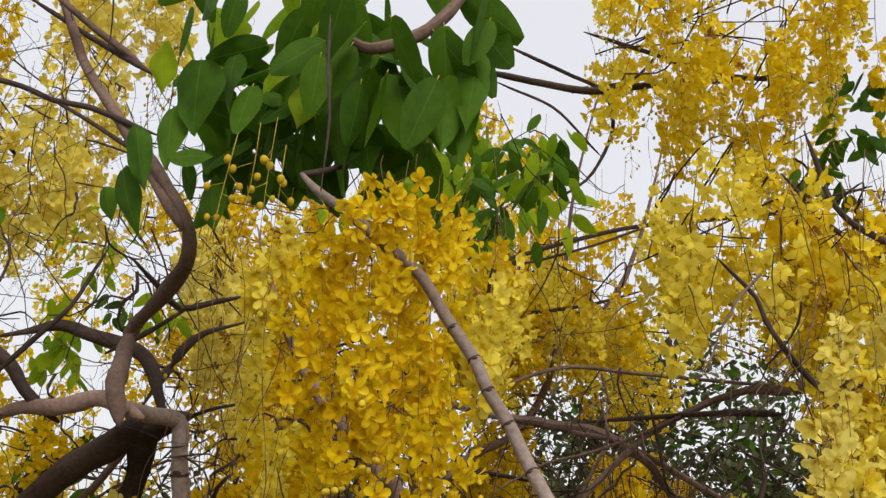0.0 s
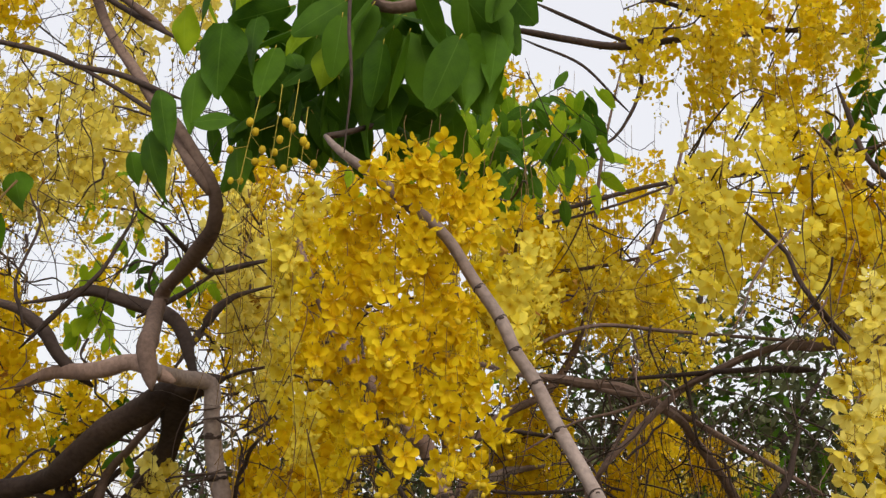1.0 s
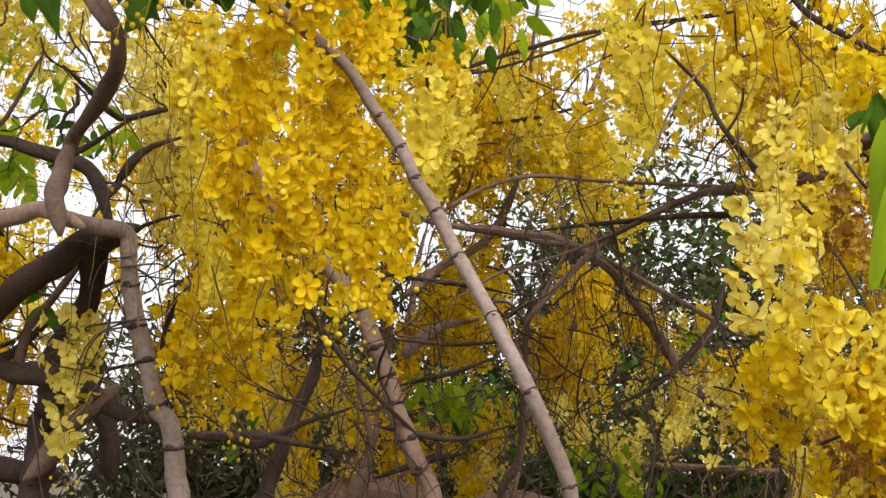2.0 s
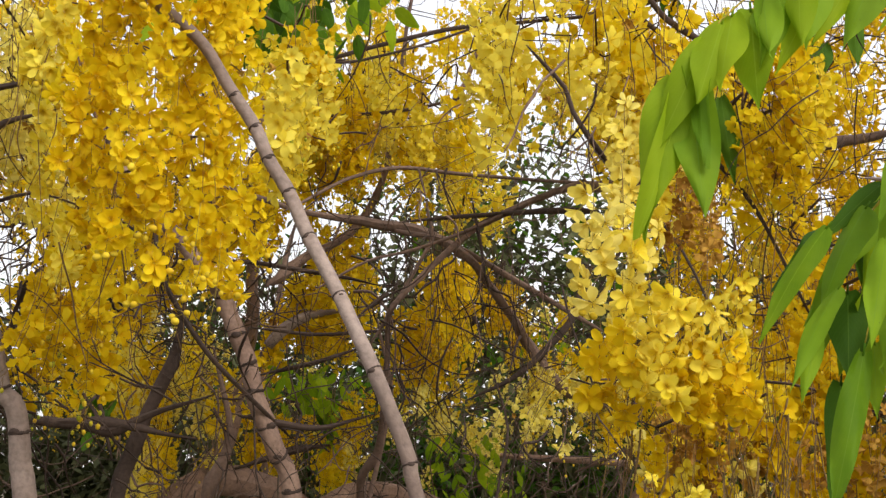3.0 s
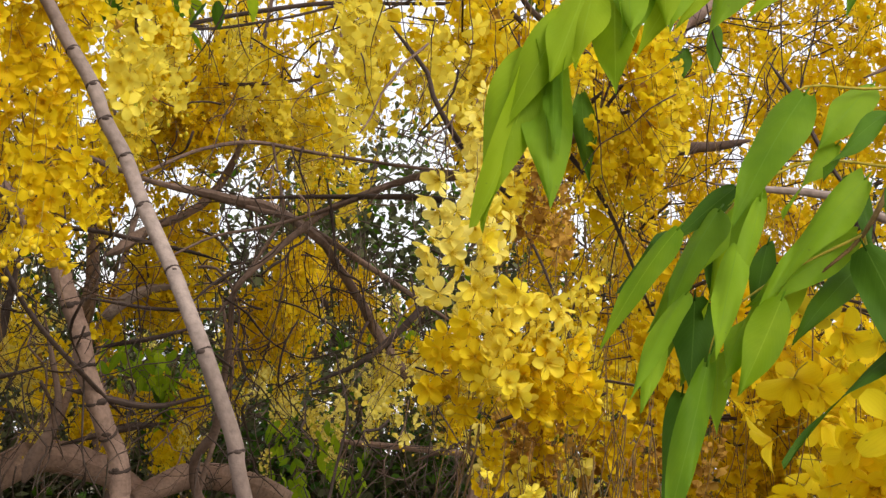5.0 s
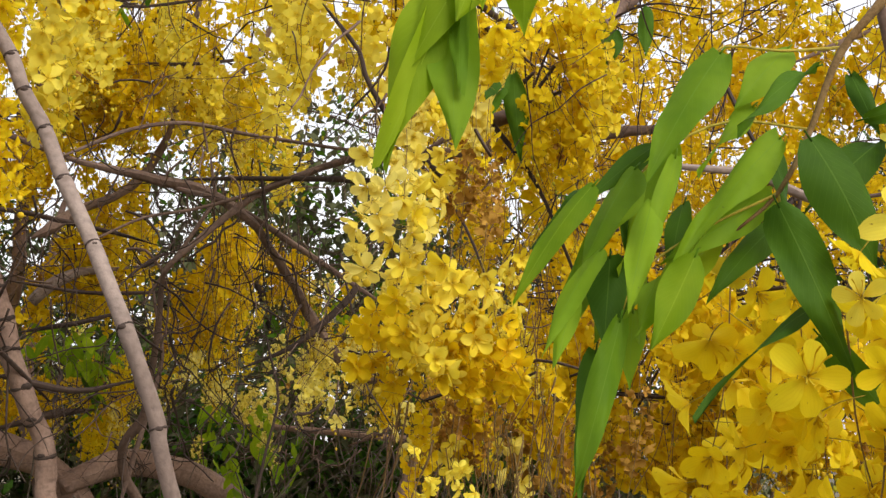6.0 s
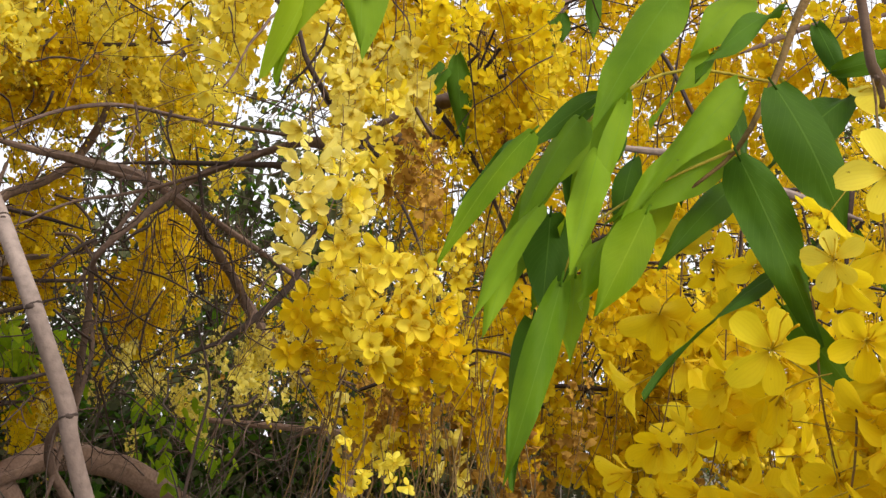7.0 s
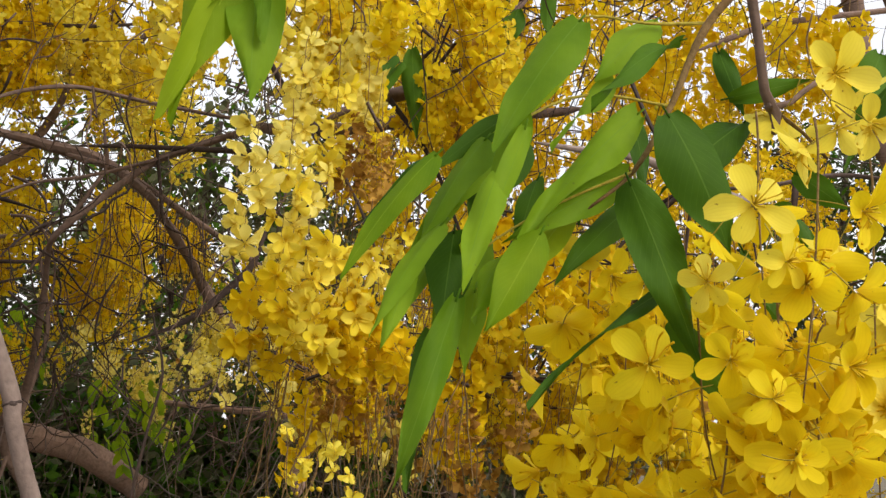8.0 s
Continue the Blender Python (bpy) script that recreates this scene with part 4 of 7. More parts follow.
branch(arched_tree, "branch", [(0.53, 3.525, 2.399, 0.0019), (0.543, 3.525, 2.327, 0.0063), (0.554, 3.525, 2.267, 0.0063), (0.528, 3.525, 2.21, 0.0063), (0.476, 3.525, 2.115, 0.0068), (0.422, 3.525, 2.021, 0.0072), (0.359, 3.525, 1.912, 0.0022)], BARK_BROWN, seed=44)
branch(arched_tree, "bough", [(0.006, 4.088, 2.184, 0.0054), (0.056, 4.125, 2.236, 0.0215), (0.155, 4.2, 2.341, 0.0209), (0.299, 4.2, 2.426, 0.0186), (0.395, 4.275, 2.572, 0.0166), (0.455, 4.275, 2.761, 0.0142), (0.498, 4.35, 3.001, 0.0119), (0.532, 4.425, 3.253, 0.0089), (0.6, 4.5, 3.651, 0.0063), (0.713, 4.5, 4.094, 0.0036), (0.747, 4.5, 4.227, 0.0010)], BARK_BROWN, seed=45, sides=10, rough=0.17, step=0.02)
branch(arched_tree, "branch", [(-0.292, 3.75, 2.212, 0.0026), (-0.141, 3.75, 2.208, 0.0086), (-0.013, 3.75, 2.205, 0.0086), (0.137, 3.75, 2.184, 0.0087), (0.291, 3.825, 2.175, 0.0067), (0.369, 3.825, 2.159, 0.0034), (0.427, 3.825, 2.147, 0.0010)], BARK_DARK_SHADED, seed=46)
branch(arched_tree, "branch", [(0.011, 4.5, 2.004, 0.0231), (0.063, 4.5, 2.063, 0.0251), (0.17, 4.5, 2.128, 0.0214), (0.281, 4.5, 2.151, 0.0098), (0.414, 4.5, 2.179, 0.0029)], BARK_PALE, seed=47)
branch(arched_tree, "limb", [(-0.064, 5.25, 3.714, 0.003), (-0.068, 5.25, 3.575, 0.0099), (-0.08, 5.25, 3.171, 0.0195), (-0.077, 5.25, 2.808, 0.0289), (-0.072, 5.25, 2.508, 0.0324), (-0.071, 5.25, 2.347, 0.0322), (-0.066, 5.25, 2.188, 0.032), (-0.063, 5.25, 1.928, 0.0336), (-0.062, 5.25, 1.798, 0.0084)], BARK_BROWN, seed=48, rough=0.17, sides=10, step=0.02)
branch(arched_tree, "branch", [(-0.054, 4.125, 2.033, 0.0018), (0.028, 4.125, 2.026, 0.0059), (0.19, 4.125, 2.012, 0.0074), (0.354, 4.125, 2.022, 0.0075), (0.437, 4.125, 2.032, 0.006), (0.52, 4.125, 2.042, 0.0018)], BARK_DARK_SHADED, seed=49)
branch(arched_tree, "branch", [(-0.024, 4.125, 1.855, 0.0026), (0.096, 4.125, 1.884, 0.0088), (0.196, 4.125, 1.908, 0.0089), (0.296, 4.125, 1.943, 0.006), (0.375, 4.125, 1.971, 0.0018)], BARK_DARK_SHADED, seed=50)
branch(arched_tree, "branch", [(0.837, 4.8, 1.594, 0.0031), (0.98, 4.8, 1.586, 0.0102), (1.27, 4.8, 1.57, 0.0138), (1.623, 4.8, 1.554, 0.0142), (1.91, 4.8, 1.578, 0.0108), (2.061, 4.8, 1.591, 0.0032)], BARK_BROWN_LIT, seed=51)
branch(arched_tree, "branch", [(1.26, 4.5, 1.516, 0.0029), (1.387, 4.5, 1.568, 0.0098), (1.575, 4.5, 1.645, 0.0083), (1.807, 4.5, 1.719, 0.0068), (1.898, 4.5, 1.748, 0.002)], BARK_BROWN, seed=52)
branch(arched_tree, "limb", [(1.416, 4.2, 1.26, 0.0076), (1.429, 4.2, 1.325, 0.0306), (1.456, 4.2, 1.455, 0.0262), (1.517, 4.2, 1.585, 0.0202), (1.57, 4.2, 1.662, 0.011), (1.634, 4.2, 1.754, 0.0033)], BARK_BROWN_LIT, seed=53, rough=0.17, sides=10, step=0.02)
branch(arched_tree, "branch", [(0.606, 2.7, 1.763, 0.001), (0.616, 2.7, 1.725, 0.0028), (0.643, 2.7, 1.622, 0.0033), (0.62, 2.7, 1.493, 0.0037), (0.602, 2.7, 1.379, 0.0037), (0.594, 2.7, 1.328, 0.0011)], BARK_DARK_SHADED, seed=54)
branch(arched_tree, "branch", [(0.405, 3.9, 2.052, 0.0017), (0.421, 3.9, 1.974, 0.0057), (0.458, 3.9, 1.798, 0.0071), (0.434, 3.9, 1.643, 0.0084), (0.386, 3.9, 1.415, 0.0097), (0.358, 3.9, 1.282, 0.0029)], BARK_BROWN, seed=55)
branch(arched_tree, "branch", [(0.591, 4.875, 2.868, 0.0028), (0.666, 4.875, 2.975, 0.0093), (0.766, 4.875, 3.118, 0.0131), (0.855, 4.875, 3.262, 0.0132), (0.918, 4.875, 3.434, 0.0105), (0.994, 4.875, 3.695, 0.0077), (1.097, 4.875, 4.114, 0.0039), (1.128, 4.875, 4.24, 0.0012)], BARK_BROWN, seed=56)
branch(arched_tree, "branch", [(0.146, 3.9, 2.776, 0.0018), (0.228, 3.9, 2.785, 0.0059), (0.39, 3.9, 2.802, 0.0067), (0.554, 3.9, 2.833, 0.006), (0.699, 3.9, 2.877, 0.0045), (0.759, 3.9, 2.895, 0.0013)], BARK_DARK_SHADED, seed=57)

right_tree = thing("golden_shower_tree", "golden shower tree with hanging flower chains over the path", "tree", (5.4, 3.75, 0), "golden shower trees")
branch(right_tree, "bough", [(5.4, 3.75, -0.05, 0.105), (5.25, 3.75, 1.45, 0.0825), (4.2, 3.975, 2.95, 0.0525), (3.871, 4.2, 4.951, 0.0413), (2.668, 3.9, 3.905, 0.0313), (1.673, 3.15, 2.864, 0.0219), (1.257, 2.475, 2.4, 0.0166), (1.012, 2.213, 2.227, 0.0143), (0.925, 2.175, 2.184, 0.0122), (0.867, 2.175, 2.15, 0.0064), (0.833, 2.213, 2.126, 0.0037), (0.802, 2.248, 2.104, 0.0011)], BARK_BROWN, seed=58, sides=12, rough=0.17, step=0.02)
branch(right_tree, "branch", [(-0.14, 3.525, 2.921, 0.0016), (-0.066, 3.525, 2.912, 0.0053), (0.043, 3.525, 2.899, 0.006), (0.146, 3.525, 2.85, 0.0073), (0.356, 3.525, 2.913, 0.0081), (0.619, 3.525, 2.99, 0.0082), (0.873, 3.525, 3.03, 0.0077), (1.152, 3.45, 3.047, 0.0069), (1.328, 3.375, 3.082, 0.0069), (1.415, 3.338, 3.099, 0.0021)], BARK_DARK_SHADED, seed=59)
branch(right_tree, "branch", [(0.081, 3.525, 2.842, 0.0012), (0.137, 3.525, 2.845, 0.004), (0.283, 3.525, 2.853, 0.0047), (0.506, 3.525, 2.923, 0.0048), (0.696, 3.525, 3.001, 0.0041), (0.753, 3.525, 3.024, 0.0012)], BARK_DARK_SHADED, seed=60)
branch(right_tree, "branch", [(0.634, 2.402, 2.489, 0.0013), (0.670, 2.402, 2.450, 0.0045), (0.724, 2.402, 2.389, 0.0056), (0.740, 2.402, 2.336, 0.0061), (0.778, 2.402, 2.272, 0.0067), (0.851, 2.465, 2.219, 0.0080), (0.906, 2.465, 2.175, 0.0091), (0.971, 2.465, 2.121, 0.0027)], BARK_DARK_SHADED, seed=61)
branch(right_tree, "branch", [(0.902, 2.7, 2.841, 0.002), (0.959, 2.7, 2.77, 0.0065), (1.022, 2.7, 2.692, 0.0071), (1.116, 2.7, 2.632, 0.0071), (1.195, 2.7, 2.583, 0.0071), (1.279, 2.7, 2.531, 0.0021)], BARK_DARK_SHADED, seed=62)
branch(right_tree, "branch", [(-0.041, 3.525, 2.813, 0.0016), (0.035, 3.525, 2.825, 0.0055), (0.187, 3.525, 2.848, 0.0062), (0.273, 3.525, 2.861, 0.0019)], BARK_DARK_SHADED, seed=63)
branch(right_tree, "branch", [(0.046, 3.675, 3.684, 0.0036), (0.213, 3.675, 3.653, 0.0121), (0.36, 3.675, 3.626, 0.0136), (0.547, 3.675, 3.606, 0.0143), (0.777, 3.675, 3.638, 0.0121), (1.049, 3.75, 3.702, 0.0092), (1.17, 3.783, 3.73, 0.0028)], BARK_DARK_SHADED, seed=64)
branch(right_tree, "branch", [(0.466, 3.675, 3.587, 0.0018), (0.547, 3.675, 3.611, 0.006), (0.695, 3.675, 3.655, 0.006), (0.782, 3.675, 3.751, 0.0053), (0.832, 3.675, 3.806, 0.0016)], BARK_DARK_SHADED, seed=65)
branch(right_tree, "branch", [(0.211, 3.675, 3.786, 0.0021), (0.298, 3.675, 3.744, 0.0069), (0.465, 3.675, 3.663, 0.0076), (0.589, 3.675, 3.595, 0.0075), (0.603, 3.6, 3.408, 0.0073), (0.518, 3.525, 3.196, 0.0056), (0.419, 3.525, 3.11, 0.0042), (0.375, 3.525, 3.071, 0.0013)], BARK_DARK_SHADED, seed=66)
branch(right_tree, "branch", [(0.177, 3.675, 3.628, 0.0013), (0.234, 3.675, 3.601, 0.0045), (0.4, 3.675, 3.522, 0.0052), (0.532, 3.675, 3.376, 0.0044), (0.573, 3.675, 3.33, 0.0013)], BARK_DARK_SHADED, seed=67)
branch(right_tree, "branch", [(0.514, 3.675, 3.853, 0.0023), (0.616, 3.675, 3.821, 0.0076), (0.803, 3.675, 3.763, 0.0091), (1.009, 3.675, 3.695, 0.0106), (1.257, 3.675, 3.675, 0.009), (1.383, 3.675, 3.665, 0.0027)], BARK_DARK_SHADED, seed=68)
branch(right_tree, "branch", [(0.974, 2.7, 2.97, 0.002), (0.997, 2.7, 2.882, 0.0065), (1.024, 2.7, 2.778, 0.0075), (1.08, 2.7, 2.704, 0.0085), (1.178, 2.7, 2.646, 0.0094), (1.291, 2.7, 2.579, 0.0028)], BARK_DARK_SHADED, seed=69)
branch(right_tree, "branch", [(1.055, 2.7, 2.777, 0.001), (1.017, 2.7, 2.777, 0.0027), (0.914, 2.7, 2.776, 0.0032), (0.815, 2.775, 2.749, 0.0027), (0.583, 2.925, 2.669, 0.0023), (0.513, 2.97, 2.645, 0.001)], BARK_DARK_SHADED, seed=70)
branch(right_tree, "branch", [(1.868, 2.4, 2.529, 0.0022), (1.961, 2.4, 2.577, 0.0075), (2.071, 2.4, 2.634, 0.0087), (2.224, 2.4, 2.688, 0.0089), (2.526, 2.4, 2.778, 0.0093), (2.819, 2.4, 2.87, 0.0109), (2.965, 2.4, 2.916, 0.0033)], BARK_BROWN, seed=71)
branch(right_tree, "branch", [(0.945, 1.5, 1.945, 0.0015), (1.015, 1.5, 1.946, 0.005), (1.133, 1.5, 1.948, 0.0066), (1.226, 1.5, 1.922, 0.0075), (1.334, 1.5, 1.903, 0.0069), (1.429, 1.5, 1.886, 0.0021)], BARK_PALE, seed=72)
branch(right_tree, "branch", [(1.497, 2.242, 2.466, 0.0016), (1.51, 2.175, 2.372, 0.0055), (1.552, 1.95, 2.057, 0.0042), (1.923, 1.95, 2.121, 0.0053), (2.065, 1.95, 2.131, 0.0054), (2.14, 1.95, 2.136, 0.0016)], BARK_DARK_SHADED, seed=73)
near_raceme(slender_tree, (-0.048, 1.720, 2.380), 0.19, 19, 535, PETAL_DEEP, scale=0.69, budded=0.12)
near_raceme(slender_tree, (-0.007, 1.800, 2.395), 0.22, 23, 536, PETAL_YELLOW, scale=0.69, budded=0.12)
near_raceme(slender_tree, (-0.073, 1.620, 2.289), 0.19, 19, 537, PETAL_YELLOW, scale=0.69, budded=0.12)
near_raceme(slender_tree, (0.030, 1.860, 2.381), 0.18, 22, 538, PETAL_YELLOW, scale=0.69, budded=0.12)
near_raceme(slender_tree, (-0.130, 1.660, 2.283), 0.23, 19, 539, PETAL_DEEP, scale=0.69, budded=0.12)
near_raceme(slender_tree, (-0.188, 1.700, 2.282), 0.19, 22, 540, PETAL_DEEP, scale=0.69, budded=0.12)
near_raceme(slender_tree, (-0.237, 1.850, 2.301), 0.2, 20, 541, PETAL_LEMON, scale=0.69, budded=0.12)
near_raceme(slender_tree, (-0.035, 1.830, 2.294), 0.23, 22, 542, PETAL_YELLOW, scale=0.69, budded=0.12)
near_raceme(slender_tree, (-0.088, 1.780, 2.253), 0.19, 19, 543, PETAL_DEEP, scale=0.69, budded=0.12)
near_raceme(slender_tree, (0.030, 1.920, 2.268), 0.23, 22, 544, PETAL_LEMON, scale=0.69, budded=0.12)
near_raceme(slender_tree, (-0.132, 1.640, 2.164), 0.23, 20, 545, PETAL_YELLOW, scale=0.69, budded=0.12)
near_raceme(slender_tree, (-0.185, 1.660, 2.135), 0.19, 22, 546, PETAL_DEEP, scale=0.69, budded=0.12)
near_raceme(slender_tree, (-0.350, 2.100, 2.288), 0.22, 22, 547, PETAL_PALE, scale=0.69, budded=0.12)
near_raceme(slender_tree, (-0.016, 1.860, 2.163), 0.19, 22, 548, PETAL_DEEP, scale=0.69, budded=0.12)
near_raceme(slender_tree, (-0.065, 1.720, 2.110), 0.22, 20, 549, PETAL_DEEP, scale=0.69, budded=0.12)
near_raceme(slender_tree, (-0.106, 1.660, 2.063), 0.19, 23, 550, PETAL_YELLOW, scale=0.69, budded=0.12)
near_raceme(slender_tree, (-0.196, 1.740, 2.074), 0.2, 22, 551, PETAL_DEEP, scale=0.69, budded=0.12)
near_raceme(slender_tree, (-0.370, 2.200, 2.174), 0.18, 22, 552, PETAL_PALE, scale=0.69, budded=0.12)
near_raceme(slender_tree, (-0.141, 1.680, 2.029), 0.21, 22, 553, PETAL_DEEP, scale=0.69, budded=0.12)
near_raceme(slender_tree, (-0.029, 1.800, 2.036), 0.23, 20, 554, PETAL_LEMON, scale=0.69, budded=0.12)
near_raceme(slender_tree, (0.023, 1.900, 2.074), 0.2, 22, 555, PETAL_LEMON, scale=0.69, budded=0.12)
near_raceme(slender_tree, (-0.075, 1.720, 1.986), 0.21, 20, 556, PETAL_YELLOW, scale=0.69, budded=0.12)
near_raceme(slender_tree, (-0.010, 1.820, 1.979), 0.19, 22, 557, PETAL_YELLOW, scale=0.69, budded=0.12)
near_raceme(slender_tree, (-0.274, 1.850, 2.374), 0.23, 19, 558, PETAL_PALE, scale=0.69, budded=0.12)
near_raceme(slender_tree, (-0.342, 1.950, 2.331), 0.18, 23, 559, PETAL_PALE, scale=0.69, budded=0.12)
near_raceme(slender_tree, (-0.304, 2.200, 2.075), 0.22, 22, 560, PETAL_PALE, scale=0.69, budded=0.12)
near_raceme(slender_tree, (-0.198, 2.100, 2.029), 0.21, 23, 561, PETAL_LEMON, scale=0.69, budded=0.12)
near_raceme(slender_tree, (-0.100, 1.600, 2.333), 0.085, 11, 562, PETAL_YELLOW, scale=0.64, budded=0.1)
near_raceme(slender_tree, (-0.060, 1.620, 2.324), 0.085, 11, 563, PETAL_YELLOW, scale=0.64, budded=0.1)
near_raceme(slender_tree, (-0.131, 1.580, 2.285), 0.085, 11, 564, PETAL_YELLOW, scale=0.64, budded=0.1)
near_raceme(slender_tree, (-0.019, 1.720, 1.830), 0.07, 8, 568, PETAL_YELLOW, scale=0.72, budded=0.7)
near_raceme(slender_tree, (-0.072, 1.720, 1.865), 0.05, 5, 569, PETAL_YELLOW, scale=0.72, budded=0.9)
cluster(slender_tree, (0.10, 2.47, 2.54), (0.15, 0.30, 0.06), 6, "pale", 78, scale=0.8, mix="yellow", far=True)
cluster(slender_tree, (0.11, 2.03, 2.31), (0.04, 0.25, 0.06), 4, "pale", 80, scale=0.75)
cluster(left_tree, (-1.19, 2.92, 2.97), (0.58, 0.50, 0.06), 24, "cream", 81, far=True)
cluster(left_tree, (-1.16, 2.55, 2.29), (0.16, 0.40, 0.26), 11, "deep", 82, mix="yellow", far=True)
cluster(left_tree, (-0.97, 2.78, 2.16), (0.05, 0.40, 0.06), 3, "yellow", 83, scale=0.8, mix="cream", far=True)
cluster(left_tree, (-1.46, 2.85, 3.63), (0.33, 0.50, 0.13), 13, "yellow", 84, far=True)
cluster(left_tree, (-0.90, 2.70, 3.60), (0.51, 0.60, 0.16), 11, "cream", 85, far=True)
cluster(left_tree, (-1.12, 3.60, 2.07), (0.45, 0.50, 0.29), 8, "deep", 87, scale=0.8, mix="cream", far=True)
cluster(left_tree, (-1.34, 3.00, 2.51), (0.11, 0.50, 0.15), 6, "yellow", 88, mix="deep", far=True)
cluster(left_tree, (-0.99, 2.92, 2.22), (0.21, 0.40, 0.06), 2, "yellow", 89, scale=0.8, mix="deep", far=True)
# Two more low limbs with shade put into the bark colour.
branch(left_tree, "limb", [(-0.982, 2.925, 2.082, 0.0067), (-1.013, 2.925, 2.036, 0.0272), (-1.074, 2.925, 1.944, 0.0305), (-1.051, 2.925, 1.854, 0.0267), (-1.101, 2.925, 1.734, 0.0230), (-1.114, 2.925, 1.632, 0.0193), (-1.13, 2.925, 1.51, 0.0057)], BARK_DARK_SHADED, seed=90, rough=0.2, sides=10, step=0.02)
branch(left_tree, "branch", [(-1.544, 3.15, 1.717, 0.0057), (-1.467, 3.15, 1.744, 0.0230), (-1.277, 3.15, 1.81, 0.0211), (-1.101, 3.15, 1.86, 0.0154), (-0.993, 3.15, 1.942, 0.0097), (-0.916, 3.15, 2.0, 0.0029)], BARK_DARK_SHADED, seed=91, rough=0.17, sides=10, step=0.02)
cluster(left_tree, (-0.62, 2.92, 2.57), (0.03, 0.50, 0.29), 7, "cream", 92, far=True)
cluster(left_tree, (-0.41, 2.70, 2.12), (0.19, 0.50, 0.06), 7, "yellow", 93, mix="deep", far=True)
cluster(left_tree, (-0.77, 2.78, 2.01), (0.03, 0.50, 0.06), 2, "cream", 94, far=True)
cluster(left_tree, (-0.67, 3.45, 2.10), (0.12, 0.40, 0.12), 6, "deep", 95, far=True)
cluster(right_tree, (1.02, 3.53, 3.79), (0.96, 0.80, 0.72), 65, "yellow", 96, mix="pale", far=True)
cluster(right_tree, (0.13, 3.53, 3.61), (0.06, 0.40, 0.06), 2, "deep", 97, far=True)
cluster(right_tree, (0.87, 2.78, 2.70), (0.52, 0.60, 0.12), 19, "pale", 98, mix="yellow", far=True)
cluster(right_tree, (1.16, 2.93, 2.82), (0.09, 0.40, 0.06), 3, "deep", 99, far=True)
cluster(arched_tree, (0.54, 4.05, 2.96), (0.35, 0.60, 0.07), 8, "yellow", 100, mix="pale", far=True)
cluster(arched_tree, (0.19, 4.05, 2.95), (0.24, 0.50, 0.12), 14, "deep", 101, far=True)
cluster(arched_tree, (0.65, 3.90, 2.84), (0.31, 0.50, 0.06), 6, "pale", 102, mix="yellow", far=True)
cluster(arched_tree, (0.70, 4.20, 2.38), (0.17, 0.40, 0.09), 10, "yellow", 103, far=True)
cluster(arched_tree, (0.21, 4.72, 2.36), (0.27, 0.50, 0.09), 12, "yellow", 104, mix="lemon", far=True)
cluster(arched_tree, (0.34, 5.55, 1.78), (0.17, 0.50, 0.10), 14, "lemon", 105, far=True)
cluster(arched_tree, (1.10, 3.90, 1.90), (0.22, 0.50, 0.06), 6, "sparse", 106, scale=0.66, far=True)
cluster(arched_tree, (0.63, 4.12, 1.90), (0.13, 0.50, 0.06), 2, "sparse", 107, scale=0.66, far=True)
cluster(right_tree, (0.82, 2.93, 2.87), (0.43, 0.60, 0.16), 17, "pale", 108, mix="yellow", far=True)
near_raceme(right_tree, (0.566, 1.600, 1.986), 0.24, 20, 492, PETAL_CREAM, scale=0.76, budded=0.08)
near_raceme(right_tree, (0.626, 1.650, 1.976), 0.24, 18, 493, PETAL_PALE, scale=0.76, budded=0.08)
near_raceme(right_tree, (0.693, 1.750, 1.953), 0.22, 17, 494, PETAL_CREAM, scale=0.76, budded=0.08)
near_raceme(right_tree, (0.687, 1.600, 1.827), 0.19, 17, 495, PETAL_PALE, scale=0.76, budded=0.08)
near_raceme(right_tree, (0.738, 1.600, 1.829), 0.19, 17, 496, PETAL_PALE, scale=0.76, budded=0.08)
near_raceme(right_tree, (0.653, 1.620, 1.802), 0.17, 16, 497, PETAL_PALE, scale=0.76, budded=0.08)
near_raceme(right_tree, (0.626, 1.650, 1.767), 0.15, 14, 498, PETAL_YELLOW, scale=0.76, budded=0.08)
near_raceme(right_tree, (0.709, 1.600, 1.740), 0.13, 14, 499, PETAL_DEEP, scale=0.76, budded=0.08)
near_raceme(right_tree, (0.773, 1.650, 1.752), 0.13, 14, 500, PETAL_DEEP, scale=0.76, budded=0.08)
near_raceme(right_tree, (0.599, 1.700, 1.750), 0.12, 12, 501, PETAL_YELLOW, scale=0.76, budded=0.08)
near_raceme(right_tree, (0.869, 1.800, 1.869), 0.2, 16, 502, PETAL_PALE, scale=0.71, budded=0.08)
near_raceme(right_tree, (0.709, 1.850, 2.204), 0.15, 14, 503, PETAL_CREAM, scale=0.71, budded=0.08)
near_raceme(right_tree, (0.791, 1.900, 2.221), 0.16, 14, 504, PETAL_CREAM, scale=0.71, budded=0.08)
near_raceme(right_tree, (0.824, 1.800, 2.278), 0.1, 12, 505, PETAL_LEMON, scale=0.71, budded=0.08)
near_raceme(right_tree, (0.896, 1.800, 2.308), 0.11, 12, 506, PETAL_LEMON, scale=0.71, budded=0.08)
near_raceme(right_tree, (0.819, 1.900, 2.179), 0.2, 13, 507, PETAL_LEMON, scale=0.71, budded=0.08)
near_raceme(right_tree, (0.656, 1.700, 1.722), 0.12, 12, 508, PETAL_DEEP, scale=0.76, budded=0.08)
near_raceme(right_tree, (0.711, 1.680, 1.708), 0.1, 10, 509, PETAL_DEEP, scale=0.76, budded=0.08)
